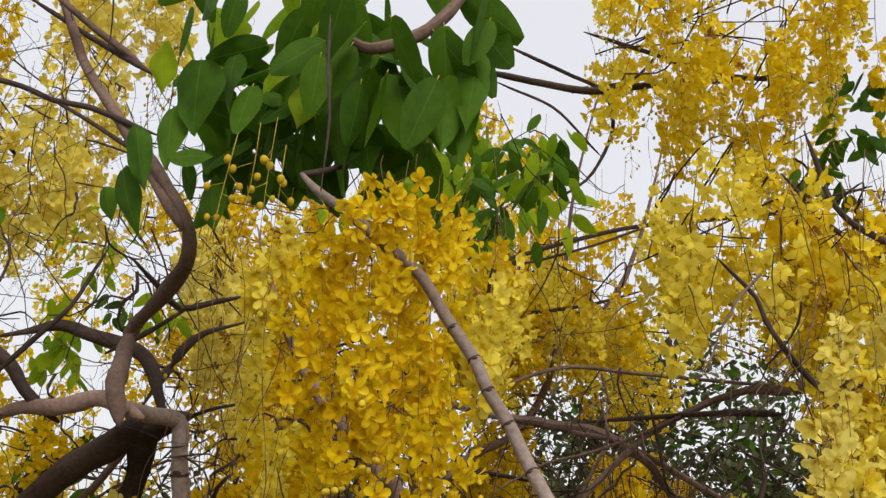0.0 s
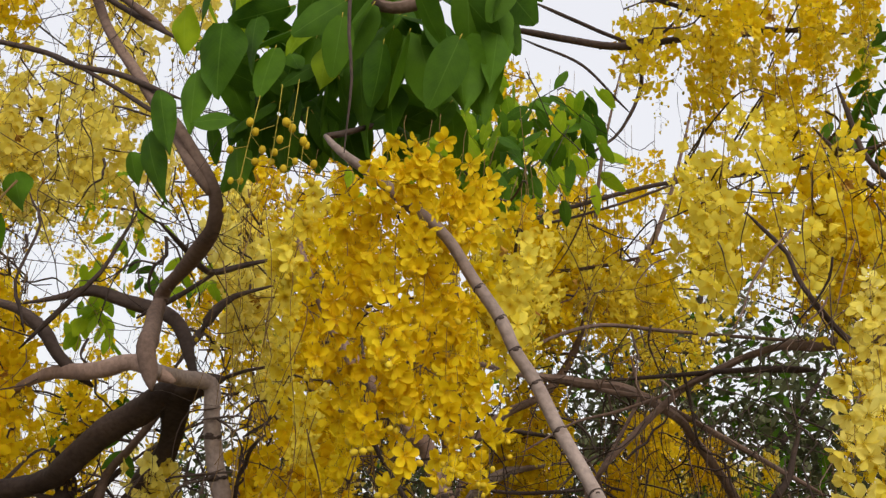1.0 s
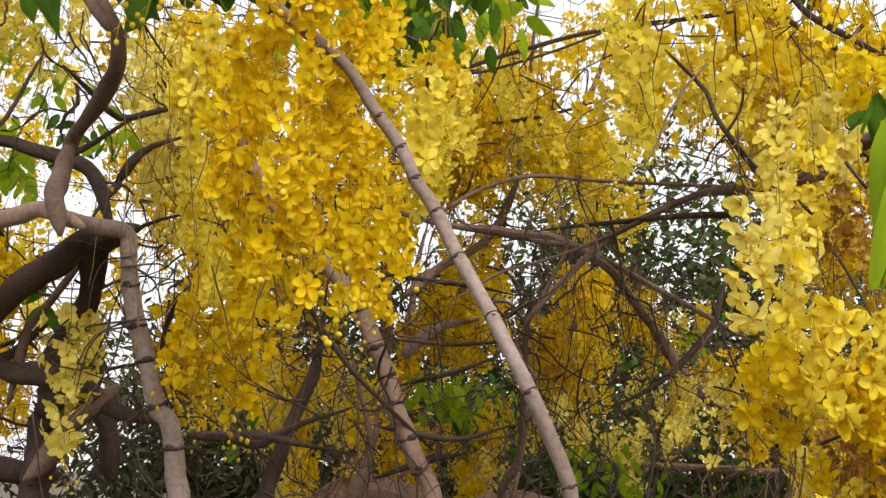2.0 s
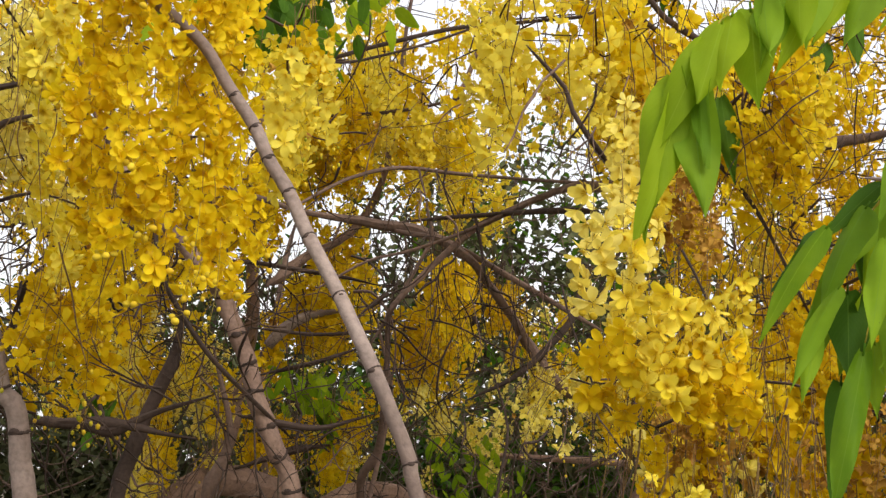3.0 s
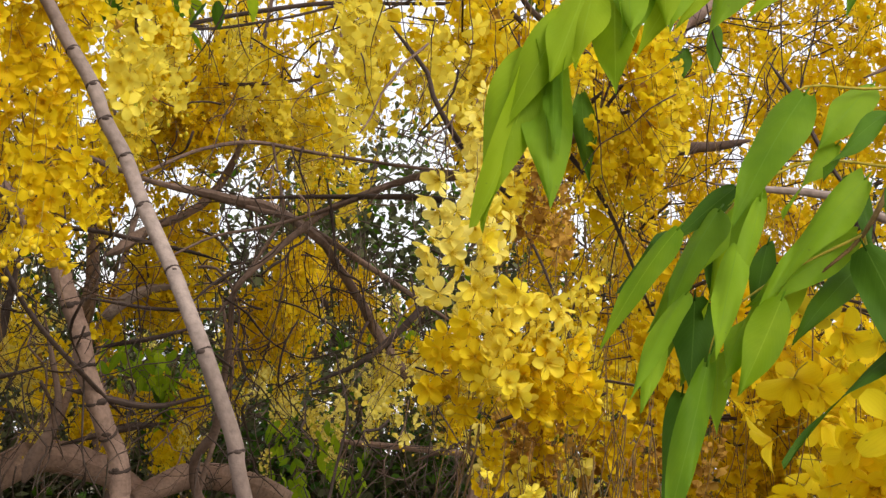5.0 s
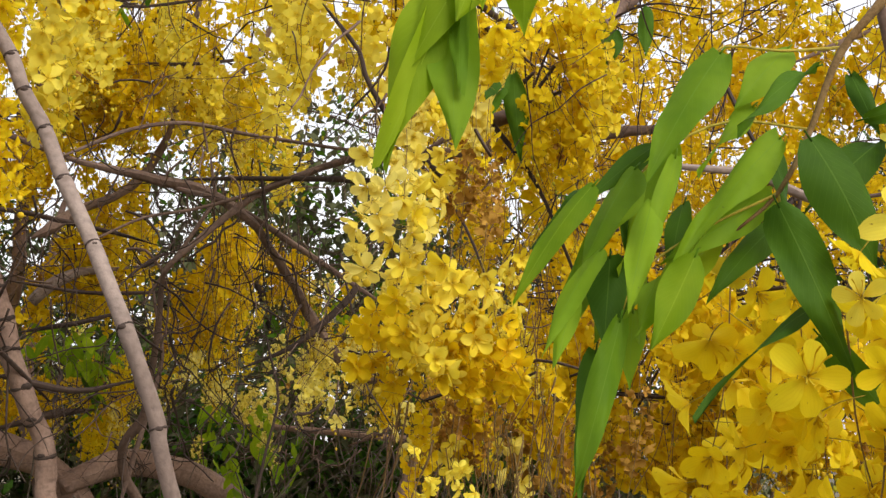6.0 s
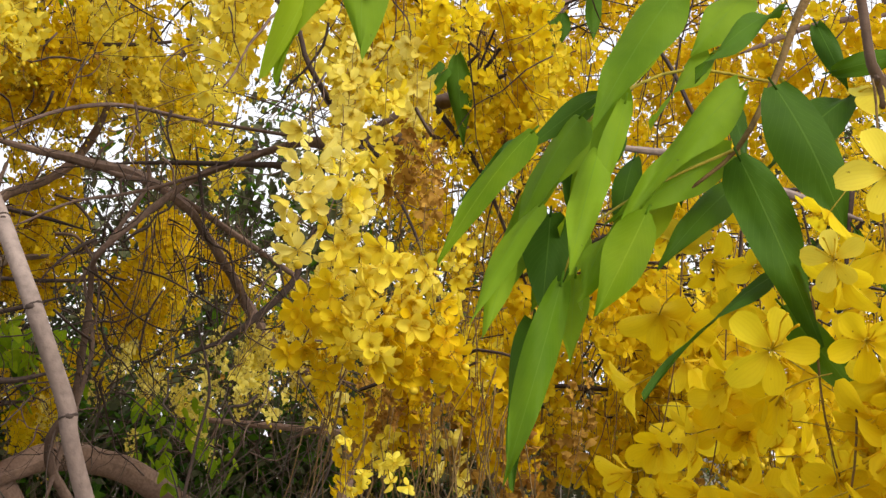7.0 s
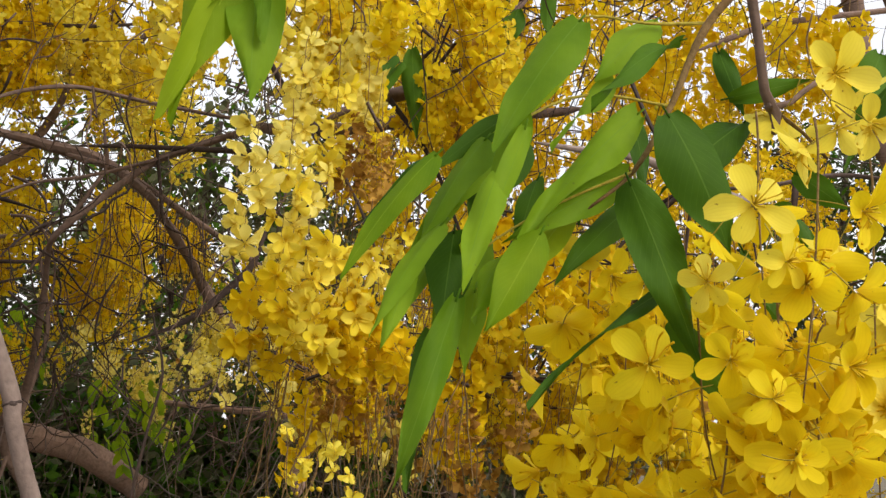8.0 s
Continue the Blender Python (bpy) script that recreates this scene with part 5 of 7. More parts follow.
near_raceme(right_tree, (0.781, 1.700, 1.699), 0.09, 10, 510, PETAL_DEEP, scale=0.76, budded=0.08)
near_raceme(right_tree, (1.082, 2.000, 2.337), 0.22, 12, 511, PETAL_LEMON, scale=0.71, budded=0.08)
near_raceme(right_tree, (1.084, 2.050, 2.249), 0.22, 12, 512, PETAL_YELLOW, scale=0.71, budded=0.08)
near_raceme(right_tree, (1.194, 2.100, 2.356), 0.22, 10, 513, PETAL_LEMON, scale=0.71, budded=0.08)
near_raceme(right_tree, (0.678, 1.800, 2.137), 0.2, 17, 514, PETAL_CREAM, scale=0.71, budded=0.08)
near_raceme(right_tree, (0.737, 1.800, 2.123), 0.2, 17, 515, PETAL_PALE, scale=0.71, budded=0.08)
near_raceme(right_tree, (0.799, 1.850, 2.221), 0.2, 16, 516, PETAL_CREAM, scale=0.71, budded=0.08)
near_raceme(right_tree, (0.632, 1.500, 1.543), 0.1, 6, 517, PETAL_PALE, scale=0.48, budded=0.3)
near_raceme(right_tree, (0.668, 1.500, 1.538), 0.1, 6, 518, PETAL_PALE, scale=0.48, budded=0.3)
near_raceme(right_tree, (0.709, 1.500, 1.493), 0.1, 4, 519, PETAL_PALE, scale=0.48, budded=0.3)
near_raceme(right_tree, (0.612, 1.500, 1.497), 0.1, 4, 520, PETAL_PALE, scale=0.48, budded=0.3)
near_raceme(right_tree, (0.724, 1.900, 1.627), 0.15, 9, 990, PETAL_CREAM, scale=0.6, budded=0.15)
near_raceme(right_tree, (0.770, 1.850, 1.583), 0.15, 8, 991, PETAL_PALE, scale=0.6, budded=0.15)
near_raceme(right_tree, (0.888, 2.000, 1.622), 0.15, 9, 992, PETAL_YELLOW, scale=0.6, budded=0.15)
near_raceme(right_tree, (0.908, 1.900, 1.563), 0.15, 8, 993, PETAL_CREAM, scale=0.6, budded=0.15)
near_raceme(right_tree, (1.008, 2.000, 1.641), 0.15, 9, 994, PETAL_YELLOW, scale=0.6, budded=0.15)
near_raceme(right_tree, (0.874, 2.100, 1.687), 0.15, 9, 995, PETAL_YELLOW, scale=0.6, budded=0.15)
leaflet(right_tree, (0.976, 2.100, 2.279), (0.976, 2.070, 2.093), 0.046, 20, LEAF, 521)
leaflet(right_tree, (0.957, 2.100, 2.245), (0.897, 2.070, 2.177), 0.032, 20, LEAF, 522)
leaflet(right_tree, (0.941, 2.100, 2.257), (0.905, 2.070, 2.207), 0.028, 20, LEAF, 523)
leaflet(right_tree, (1.173, 2.100, 2.420), (1.167, 2.070, 2.323), 0.040, 20, LEAF, 524)
leaflet(right_tree, (1.206, 2.100, 2.408), (1.174, 2.070, 2.306), 0.040, 20, LEAF, 525)
leaflet(right_tree, (1.278, 2.100, 2.473), (1.258, 2.070, 2.358), 0.036, 20, LEAF, 526)
cluster(right_tree, (1.13, 2.17, 2.37), (0.03, 0.30, 0.06), 5, "lemon", 126, scale=0.68, mix="pale")
cluster(right_tree, (1.26, 2.03, 1.92), (0.30, 0.50, 0.27), 24, "yellow", 127, scale=0.68, mix="deep")
cluster(right_tree, (1.07, 2.17, 2.27), (0.11, 0.30, 0.06), 8, "lemon", 128, scale=0.68, mix="yellow")
cluster(right_tree, (2.25, 2.62, 2.81), (0.83, 0.60, 0.07), 25, "deep", 129, mix="yellow", far=True)
cluster(right_tree, (1.06, 2.03, 1.67), (0.23, 0.40, 0.09), 5, "deep", 130, scale=0.7, mix="dry")
cluster(right_tree, (1.10, 1.95, 1.62), (0.39, 0.50, 0.13), 3, "dry", 131, scale=0.65)
cluster(right_tree, (1.22, 2.17, 1.64), (0.42, 0.50, 0.18), 6, "deep", 132, scale=0.7)
cluster(right_tree, (1.50, 1.80, 1.79), (0.53, 0.40, 0.14), 16, "yellow", 133, scale=0.8, mix="yellow")

far_tree_a = thing("golden_shower_tree", "distant golden shower tree in full bloom", "tree", (-2.25, 7.125, 0), "golden shower trees")
branch(far_tree_a, "trunk", [(-2.25, 7.125, -0.05, 0.12), (-4.219, 7.125, 1.529, 0.0925), (-4.224, 7.125, 2.941, 0.0805), (-3.783, 7.125, 4.14, 0.0499), (-3.697, 7.125, 4.374, 0.0125)], BARK_BROWN, seed=136, rough=0.17, sides=10, step=0.02)
cluster(far_tree_a, (-2.83, 6.38, 3.29), (1.84, 1.50, 1.64), 56, "yellow", 137, scale=1.1, mix="pale", far=True)

far_tree_c = thing("golden_shower_tree", "dense golden shower tree with long flower chains", "tree", (4.05, 4.95, 0), "golden shower trees")
branch(far_tree_c, "trunk", [(4.05, 4.95, -0.05, 0.12), (5.492, 4.65, 1.319, 0.0796), (5.495, 4.65, 2.524, 0.0685), (4.933, 4.65, 4.104, 0.0469), (4.318, 4.65, 4.986, 0.0272), (4.1, 4.65, 5.298, 0.0082)], BARK_BROWN, seed=138, rough=0.17, sides=10, step=0.02)

far_tree_b = thing("golden_shower_tree", "distant golden shower tree shading the thicket", "tree", (0.9, 6.75, 0), "golden shower trees")
branch(far_tree_b, "trunk", [(0.45, 6.75, -0.05, 0.0675), (-0.06, 6.75, 1.323, 0.0417), (-0.079, 6.75, 1.913, 0.0367), (-0.041, 6.75, 2.384, 0.0287), (0.065, 6.75, 2.872, 0.0146), (0.108, 6.75, 3.072, 0.0044)], BARK_BROWN, seed=139, rough=0.17, sides=10, step=0.02)
cluster(far_tree_b, (0.91, 6.38, 1.93), (2.09, 1.00, 0.56), 24, "sparse", 140, scale=0.66, far=True)
cluster(far_tree_b, (0.18, 6.00, 4.31), (0.85, 1.00, 0.63), 30, "deep", 141, scale=1.05, mix="pale", far=True)
cluster(far_tree_c, (2.81, 5.25, 2.70), (1.87, 1.00, 1.39), 107, "deep", 142, scale=1.05, mix="yellow", far=True)
cluster(far_tree_a, (-2.69, 5.25, 3.98), (1.30, 1.20, 0.83), 40, "cream", 143, far=True)
cluster(far_tree_a, (-0.75, 5.25, 2.82), (0.77, 1.20, 1.79), 56, "deep", 144, mix="yellow", far=True)
cluster(far_tree_a, (0.26, 5.10, 2.40), (0.36, 0.80, 0.28), 11, "yellow", 145, mix="lemon", far=True)
cluster(far_tree_a, (1.31, 4.20, 2.02), (0.48, 0.80, 0.12), 12, "deep", 146, mix="yellow", far=True)
cluster(far_tree_a, (0.29, 4.80, 3.21), (0.47, 0.80, 0.22), 15, "deep", 147, mix="pale", far=True)
hanging_twigs(left_tree, (-0.917, 2.700, 2.085), (1.6, 1.0, 1.6), 130, 900)
hanging_twigs(left_tree, (-0.895, 2.400, 2.830), (1.0, 0.6, 0.8), 70, 901, thick=0.001, wild=(0.4, 0.4, 0.3))
hanging_twigs(middle_tree, (-0.259, 3.900, 2.060), (1.7, 1.2, 1.0), 90, 902, length=(0.2, 0.7), thick=0.0022)
hanging_twigs(arched_tree, (0.672, 3.750, 2.241), (2.0, 1.2, 1.6), 70, 903, thick=0.002)
hanging_twigs(arched_tree, (1.307, 5.700, 1.522), (4.0, 0.9, 1.2), 60, 904, length=(0.3, 0.9), thick=0.0022, mat=BARK_BROWN)
hanging_twigs(right_tree, (0.881, 2.700, 2.509), (1.6, 0.6, 1.0), 60, 905, thick=0.0011, wild=(0.4, 0.4, 0.3))
hanging_twigs(right_tree, (0.996, 2.025, 2.079), (1.0, 0.5, 0.9), 60, 906, thick=0.0011, wild=(0.3, 0.3, 0.3))
hanging_twigs(right_tree, (1.909, 2.400, 2.448), (1.6, 0.5, 0.9), 60, 907, thick=0.0011, wild=(0.4, 0.4, 0.3))

# green leaves overhead
leaf_mass(arched_tree, (0.110, 4.400, 1.850), (0.28, 0.2, 0.16), 26, "small fresh", 972, 0.75)
leaf_mass(arched_tree, (0.786, 4.400, 1.600), (0.30, 0.2, 0.14), 12, "small fresh", 973, 0.6)
leaf_mass(right_tree, (1.485, 3.450, 3.451), (0.25, 0.2, 0.3), 27, "small", 565, 0.8)
leaf_mass(right_tree, (1.391, 3.450, 3.294), (0.12, 0.2, 0.1), 11, "small", 566, 0.8)
leaf_mass(right_tree, (1.224, 3.450, 3.160), (0.08, 0.2, 0.1), 10, "small", 567, 0.8)
branch(slender_tree, "branch", [(-0.344, 1.967, 2.954, 0.0024), (-0.32, 1.95, 2.915, 0.0098), (-0.212, 1.875, 2.739, 0.0111), (-0.152, 1.838, 2.675, 0.0117), (-0.058, 1.838, 2.712, 0.0118), (0.026, 1.875, 2.83, 0.0112), (0.057, 1.889, 2.874, 0.0028)], BARK_BROWN, seed=148, rough=0.17, sides=10, step=0.02)
branch(slender_tree, "branch", [(-0.198, 1.598, 2.598, 0.001), (-0.196, 1.59, 2.555, 0.0031), (-0.192, 1.575, 2.475, 0.0031), (-0.184, 1.575, 2.395, 0.0026), (-0.188, 1.575, 2.298, 0.0015), (-0.189, 1.575, 2.269, 0.001)], BARK_DARK_SHADED, seed=149)
leaflet(slender_tree, (-0.470, 1.858, 2.652), (-0.477, 1.858, 2.499), 0.101, 0, LEAF, 150, 0.12)
leaflet(slender_tree, (-0.523, 1.903, 2.573), (-0.518, 1.858, 2.427), 0.066, 10, LEAF, 151, 0.12)
leaflet(slender_tree, (-0.507, 1.858, 2.443), (-0.429, 1.858, 2.465), 0.050, 0, LEAF, 152, 0.12)
leaflet(slender_tree, (-0.589, 1.903, 2.530), (-0.554, 1.858, 2.395), 0.055, -10, LEAF, 153, 0.12)
leaflet(slender_tree, (-0.570, 1.947, 2.739), (-0.575, 1.947, 2.632), 0.054, 0, LEAF_FRESH, 154, 0.12)
leaflet(slender_tree, (-0.617, 1.947, 2.461), (-0.583, 1.903, 2.317), 0.053, 15, LEAF, 155, 0.12)
leaflet(slender_tree, (-0.675, 2.035, 2.457), (-0.658, 2.035, 2.385), 0.040, 0, LEAF, 156, 0.12)
leaflet(slender_tree, (-0.416, 1.903, 2.690), (-0.424, 1.858, 2.558), 0.065, 20, LEAF, 157, 0.12)
leaflet(slender_tree, (0.049, 1.858, 2.696), (0.016, 1.814, 2.443), 0.073, 10, LEAF, 158, 0.12)
leaflet(slender_tree, (0.055, 1.858, 2.672), (0.037, 1.770, 2.486), 0.062, -20, LEAF, 159, 0.12)
leaflet(slender_tree, (-0.155, 1.947, 2.571), (-0.145, 1.903, 2.444), 0.065, 0, LEAF, 160, 0.12)
leaflet(slender_tree, (-0.099, 1.858, 2.634), (-0.056, 1.814, 2.456), 0.083, -15, LEAF, 161, 0.12)
leaflet(slender_tree, (-0.014, 1.858, 2.635), (-0.030, 1.770, 2.463), 0.092, 15, LEAF, 162, 0.12)
leaflet(slender_tree, (-0.215, 1.947, 2.669), (-0.209, 1.858, 2.401), 0.086, 20, LEAF, 163, 0.12)
leaflet(slender_tree, (-0.259, 1.858, 2.631), (-0.277, 1.814, 2.503), 0.063, 0, LEAF_FRESH, 164, 0.12)
leaflet(slender_tree, (-0.308, 1.947, 2.730), (-0.362, 1.903, 2.624), 0.050, 0, LEAF_FRESH, 165, 0.12)
leaflet(slender_tree, (-0.463, 2.035, 2.473), (-0.451, 1.991, 2.371), 0.067, 0, LEAF, 166, 0.12)
leaflet(slender_tree, (-0.415, 1.947, 2.793), (-0.444, 1.947, 2.728), 0.057, 0, LEAF_FRESH, 167, 0.12)
leaflet(slender_tree, (0.079, 1.947, 2.787), (0.063, 1.947, 2.685), 0.067, 0, LEAF, 168, 0.12)
leaflet(slender_tree, (-0.944, 2.124, 2.445), (-0.927, 2.124, 2.364), 0.070, 0, LEAF, 169, 0.12)
leaf_mass(slender_tree, (-0.090, 1.860, 2.695), (0.35, 0.26, 0.26), 34, 'green', 71, 1.18)
leaf_mass(slender_tree, (-0.312, 1.987, 2.702), (0.40, 0.26, 0.28), 36, 'green', 72, 1.00)
leaf_mass(slender_tree, (-0.226, 1.950, 2.876), (0.65, 0.35, 0.19), 14, 'green', 73, 1.18)
leaf_mass(slender_tree, (-0.416, 2.078, 2.671), (0.31, 0.24, 0.24), 22, 'green', 74, 0.94)
leaf_mass(slender_tree, (-0.405, 2.167, 2.650), (0.24, 0.18, 0.24), 34, 'green', 77, 0.94)
leaf_mass(slender_tree, (-0.210, 2.032, 2.651), (0.40, 0.18, 0.24), 34, 'green', 78, 1.06)
leaf_mass(slender_tree, (-0.392, 2.123, 2.915), (0.47, 0.24, 0.14), 14, 'fresh', 75, 1.06)
leaf_mass(right_tree, (-0.066, 3.450, 3.111), (0.35, 0.3, 0.35), 40, 'small fresh', 76, 0.9)
leaf_mass(right_tree, (0.240, 3.450, 3.200), (0.21, 0.3, 0.23), 26, 'small', 80, 1.0)
leaf_mass(right_tree, (0.183, 3.450, 3.033), (0.27, 0.3, 0.23), 26, 'small fresh', 81, 1.0)
leaf_mass(right_tree, (0.068, 3.450, 3.134), (0.17, 0.3, 0.27), 22, 'small', 82, 1.0)
leaf_mass(right_tree, (0.336, 3.450, 3.222), (0.13, 0.3, 0.15), 12, 'small', 83, 1.0)
leaf_mass(right_tree, (-0.106, 3.450, 3.173), (0.21, 0.3, 0.23), 26, 'small fresh', 84, 1.0)
leaf_mass(right_tree, (0.033, 3.450, 2.928), (0.15, 0.3, 0.17), 14, 'small', 85, 1.0)
compound_leaf(right_tree, (1.357, 3.450, 3.345), (-0.42, -0.42, -0.6), 0.19, 4, 'small', 170, 0.85)
compound_leaf(right_tree, (1.414, 3.450, 3.541), (-0.55, -0.45, -0.6), 0.19, 4, 'small fresh', 171, 0.85)
compound_leaf(right_tree, (1.273, 3.450, 3.259), (0.67, 0.14, -0.6), 0.22, 4, 'small', 172, 0.85)
compound_leaf(right_tree, (-0.757, 1.725, 2.272), (-0.44, -0.07, -0.6), 0.18, 4, 'green', 173, 0.85)
compound_leaf(arched_tree, (0.808, 4.875, 1.583), (0.20, 0.09, -0.6), 0.23, 4, 'small fresh', 177, 0.85)
compound_leaf(arched_tree, (0.906, 4.875, 1.609), (0.61, -0.43, -0.6), 0.21, 4, 'small fresh', 178, 0.85)
compound_leaf(arched_tree, (0.217, 5.250, 1.937), (0.27, -0.10, -0.6), 0.17, 4, 'small fresh', 179, 0.85)
compound_leaf(arched_tree, (0.297, 5.250, 1.887), (-0.04, -0.43, -0.6), 0.23, 4, 'small fresh', 180, 0.85)
compound_leaf(arched_tree, (0.168, 5.250, 1.883), (0.58, -0.06, -0.6), 0.18, 4, 'small', 181, 0.85)
compound_leaf(arched_tree, (1.343, 5.250, 2.192), (0.65, -0.04, -0.6), 0.23, 4, 'small fresh', 182, 0.85)
compound_leaf(right_tree, (0.054, 3.675, 3.042), (0.56, -0.09, -0.6), 0.19, 4, 'small', 183, 0.85)
compound_leaf(right_tree, (0.186, 3.675, 3.076), (0.16, -0.16, -0.6), 0.17, 4, 'small fresh', 184, 0.85)
compound_leaf(arched_tree, (-0.546, 4.125, 1.863), (-0.31, 0.15, -0.6), 0.16, 4, 'small', 185, 0.85)
compound_leaf(arched_tree, (-0.465, 4.125, 1.806), (-0.73, 0.00, -0.6), 0.18, 4, 'small', 186, 0.85)
compound_leaf(left_tree, (-0.981, 3.150, 2.224), (0.06, -0.12, -0.6), 0.19, 4, 'small', 187, 0.85)
compound_leaf(left_tree, (-1.238, 3.375, 2.529), (0.80, -0.34, -0.6), 0.19, 4, 'small fresh', 188, 0.85)
compound_leaf(left_tree, (-1.133, 3.375, 2.586), (-0.48, 0.01, -0.6), 0.18, 4, 'small fresh', 189, 0.85)
compound_leaf(left_tree, (-1.159, 3.300, 2.327), (-0.23, 0.10, -0.6), 0.19, 4, 'small', 190, 0.85)
part('bud_chain', BUD_CHAIN, slender_tree, Matrix.Translation((-0.278, 1.500, 2.346)) @ pose(0, 0, 0, 1, 6, 36))
part('bud_chain', BUD_CHAIN, slender_tree, Matrix.Translation((-0.318, 1.537, 2.345)) @ pose(0, 0, 0, -7, -4, 275))
part('bud_chain', BUD_CHAIN, slender_tree, Matrix.Translation((-0.253, 1.500, 2.356)) @ pose(0, 0, 0, 2, -4, 119))
part('bud_chain', BUD_CHAIN, slender_tree, Matrix.Translation((-0.237, 1.500, 2.310)) @ pose(0, 0, 0, -3, 7, 279))
part('bud_chain', BUD_CHAIN, slender_tree, Matrix.Translation((0.001, 1.462, 1.864)) @ pose(0, 0, 0, -1, 7, 0) @ Matrix.Scale(0.6, 4))
part('bud_chain', BUD_CHAIN, slender_tree, Matrix.Translation((0.029, 1.462, 1.818)) @ pose(0, 0, 0, 2, 5, 0) @ Matrix.Scale(0.6, 4))

# leaf spray and flowers close to the path

near_bough = thing("golden_shower_bough", "drooping golden shower bough with fresh leaves and blooms", "branch", (1.8, 0.9, 0), "boughs")
branch(near_bough, "branch", [(1.8, 1.2, -0.05, 0.0375), (1.725, 1.125, 1.525, 0.03), (0.775, 0.700, 1.977, 0.0058), (0.641, 0.620, 1.821, 0.0032), (0.596, 0.620, 1.764, 0.0025), (0.572, 0.620, 1.710, 0.0019), (0.549, 0.620, 1.670, 0.0012), (0.520, 0.620, 1.645, 0.0007)], STALK, seed=401, rough=0.1, sides=8, step=0.012)
branch(near_bough, "branch", [(0.549, 0.620, 1.670, 0.0010), (0.513, 0.620, 1.652, 0.0007), (0.480, 0.620, 1.632, 0.0006), (0.458, 0.620, 1.614, 0.0005), (0.450, 0.620, 1.593, 0.0004)], PEDICEL, seed=402, rough=0.1, sides=8, step=0.012)
branch(near_bough, "branch", [(0.594, 0.650, 1.722, 0.0010), (0.538, 0.650, 1.720, 0.0009), (0.498, 0.650, 1.700, 0.0008), (0.472, 0.650, 1.674, 0.0007), (0.453, 0.650, 1.644, 0.0005), (0.444, 0.650, 1.622, 0.0004)], PEDICEL, seed=403, rough=0.1, sides=8, step=0.012)
branch(near_bough, "branch", [(0.620, 0.650, 1.779, 0.0012), (0.575, 0.650, 1.770, 0.0009), (0.533, 0.650, 1.766, 0.0007), (0.505, 0.650, 1.744, 0.0005)], PEDICEL, seed=404, rough=0.1, sides=8, step=0.012)
branch(near_bough, "branch", [(0.549, 0.620, 1.670, 0.0009), (0.557, 0.620, 1.636, 0.0007), (0.571, 0.620, 1.607, 0.0006), (0.576, 0.620, 1.589, 0.0005)], PEDICEL, seed=405, rough=0.1, sides=8, step=0.012)
leaflet(near_bough, (0.513, 0.620, 1.750), (0.447, 0.590, 1.675), 0.027, 18, LEAF_MID, 406)
leaflet(near_bough, (0.519, 0.640, 1.736), (0.469, 0.610, 1.681), 0.017, -40, LEAF_FRESH, 407)
leaflet(near_bough, (0.579, 0.620, 1.751), (0.502, 0.590, 1.714), 0.011, 35, LEAF, 408)
leaflet(near_bough, (0.588, 0.660, 1.778), (0.536, 0.630, 1.738), 0.023, 0, LEAF_MID, 409)
leaflet(near_bough, (0.552, 0.620, 1.704), (0.465, 0.590, 1.633), 0.020, 15, LEAF_MID, 410)
leaflet(near_bough, (0.553, 0.630, 1.672), (0.474, 0.600, 1.626), 0.022, -25, LEAF_MID, 411)
leaflet(near_bough, (0.481, 0.620, 1.693), (0.443, 0.590, 1.626), 0.017, 20, LEAF_FRESH, 412)
leaflet(near_bough, (0.477, 0.610, 1.682), (0.446, 0.580, 1.616), 0.013, -30, LEAF_MID, 413)
leaflet(near_bough, (0.457, 0.600, 1.652), (0.427, 0.570, 1.598), 0.017, 10, LEAF_MID, 414)
leaflet(near_bough, (0.469, 0.640, 1.681), (0.416, 0.610, 1.625), 0.022, 25, LEAF_MID, 415)
leaflet(near_bough, (0.515, 0.680, 1.694), (0.476, 0.650, 1.653), 0.021, -10, LEAF, 416)
leaflet(near_bough, (0.433, 0.620, 1.663), (0.376, 0.590, 1.609), 0.015, 10, LEAF_FRESH, 417)
leaflet(near_bough, (0.439, 0.640, 1.665), (0.398, 0.610, 1.625), 0.012, -35, LEAF, 418)
leaflet(near_bough, (0.438, 0.620, 1.628), (0.389, 0.590, 1.580), 0.014, 20, LEAF_MID, 419)
leaflet(near_bough, (0.423, 0.620, 1.608), (0.401, 0.590, 1.566), 0.012, -15, LEAF_MID, 420)
leaflet(near_bough, (0.453, 0.640, 1.629), (0.435, 0.610, 1.582), 0.024, 5, LEAF, 421)
leaflet(near_bough, (0.483, 0.600, 1.626), (0.444, 0.570, 1.576), 0.022, -12, LEAF_FRESH, 422)
leaflet(near_bough, (0.480, 0.620, 1.627), (0.437, 0.590, 1.586), 0.016, 45, LEAF_MID, 423)
leaflet(near_bough, (0.462, 0.630, 1.598), (0.443, 0.600, 1.558), 0.014, 15, LEAF_MID, 424)
leaflet(near_bough, (0.439, 0.600, 1.589), (0.402, 0.570, 1.503), 0.016, -10, LEAF_MID, 425)
leaflet(near_bough, (0.440, 0.630, 1.575), (0.413, 0.600, 1.502), 0.017, 25, LEAF, 426)
leaflet(near_bough, (0.556, 0.600, 1.603), (0.457, 0.570, 1.555), 0.011, 50, LEAF, 427)
leaflet(near_bough, (0.556, 0.600, 1.699), (0.584, 0.570, 1.630), 0.036, 0, LEAF, 428)
leaflet(near_bough, (0.527, 0.590, 1.656), (0.553, 0.560, 1.567), 0.028, 8, LEAF, 429)
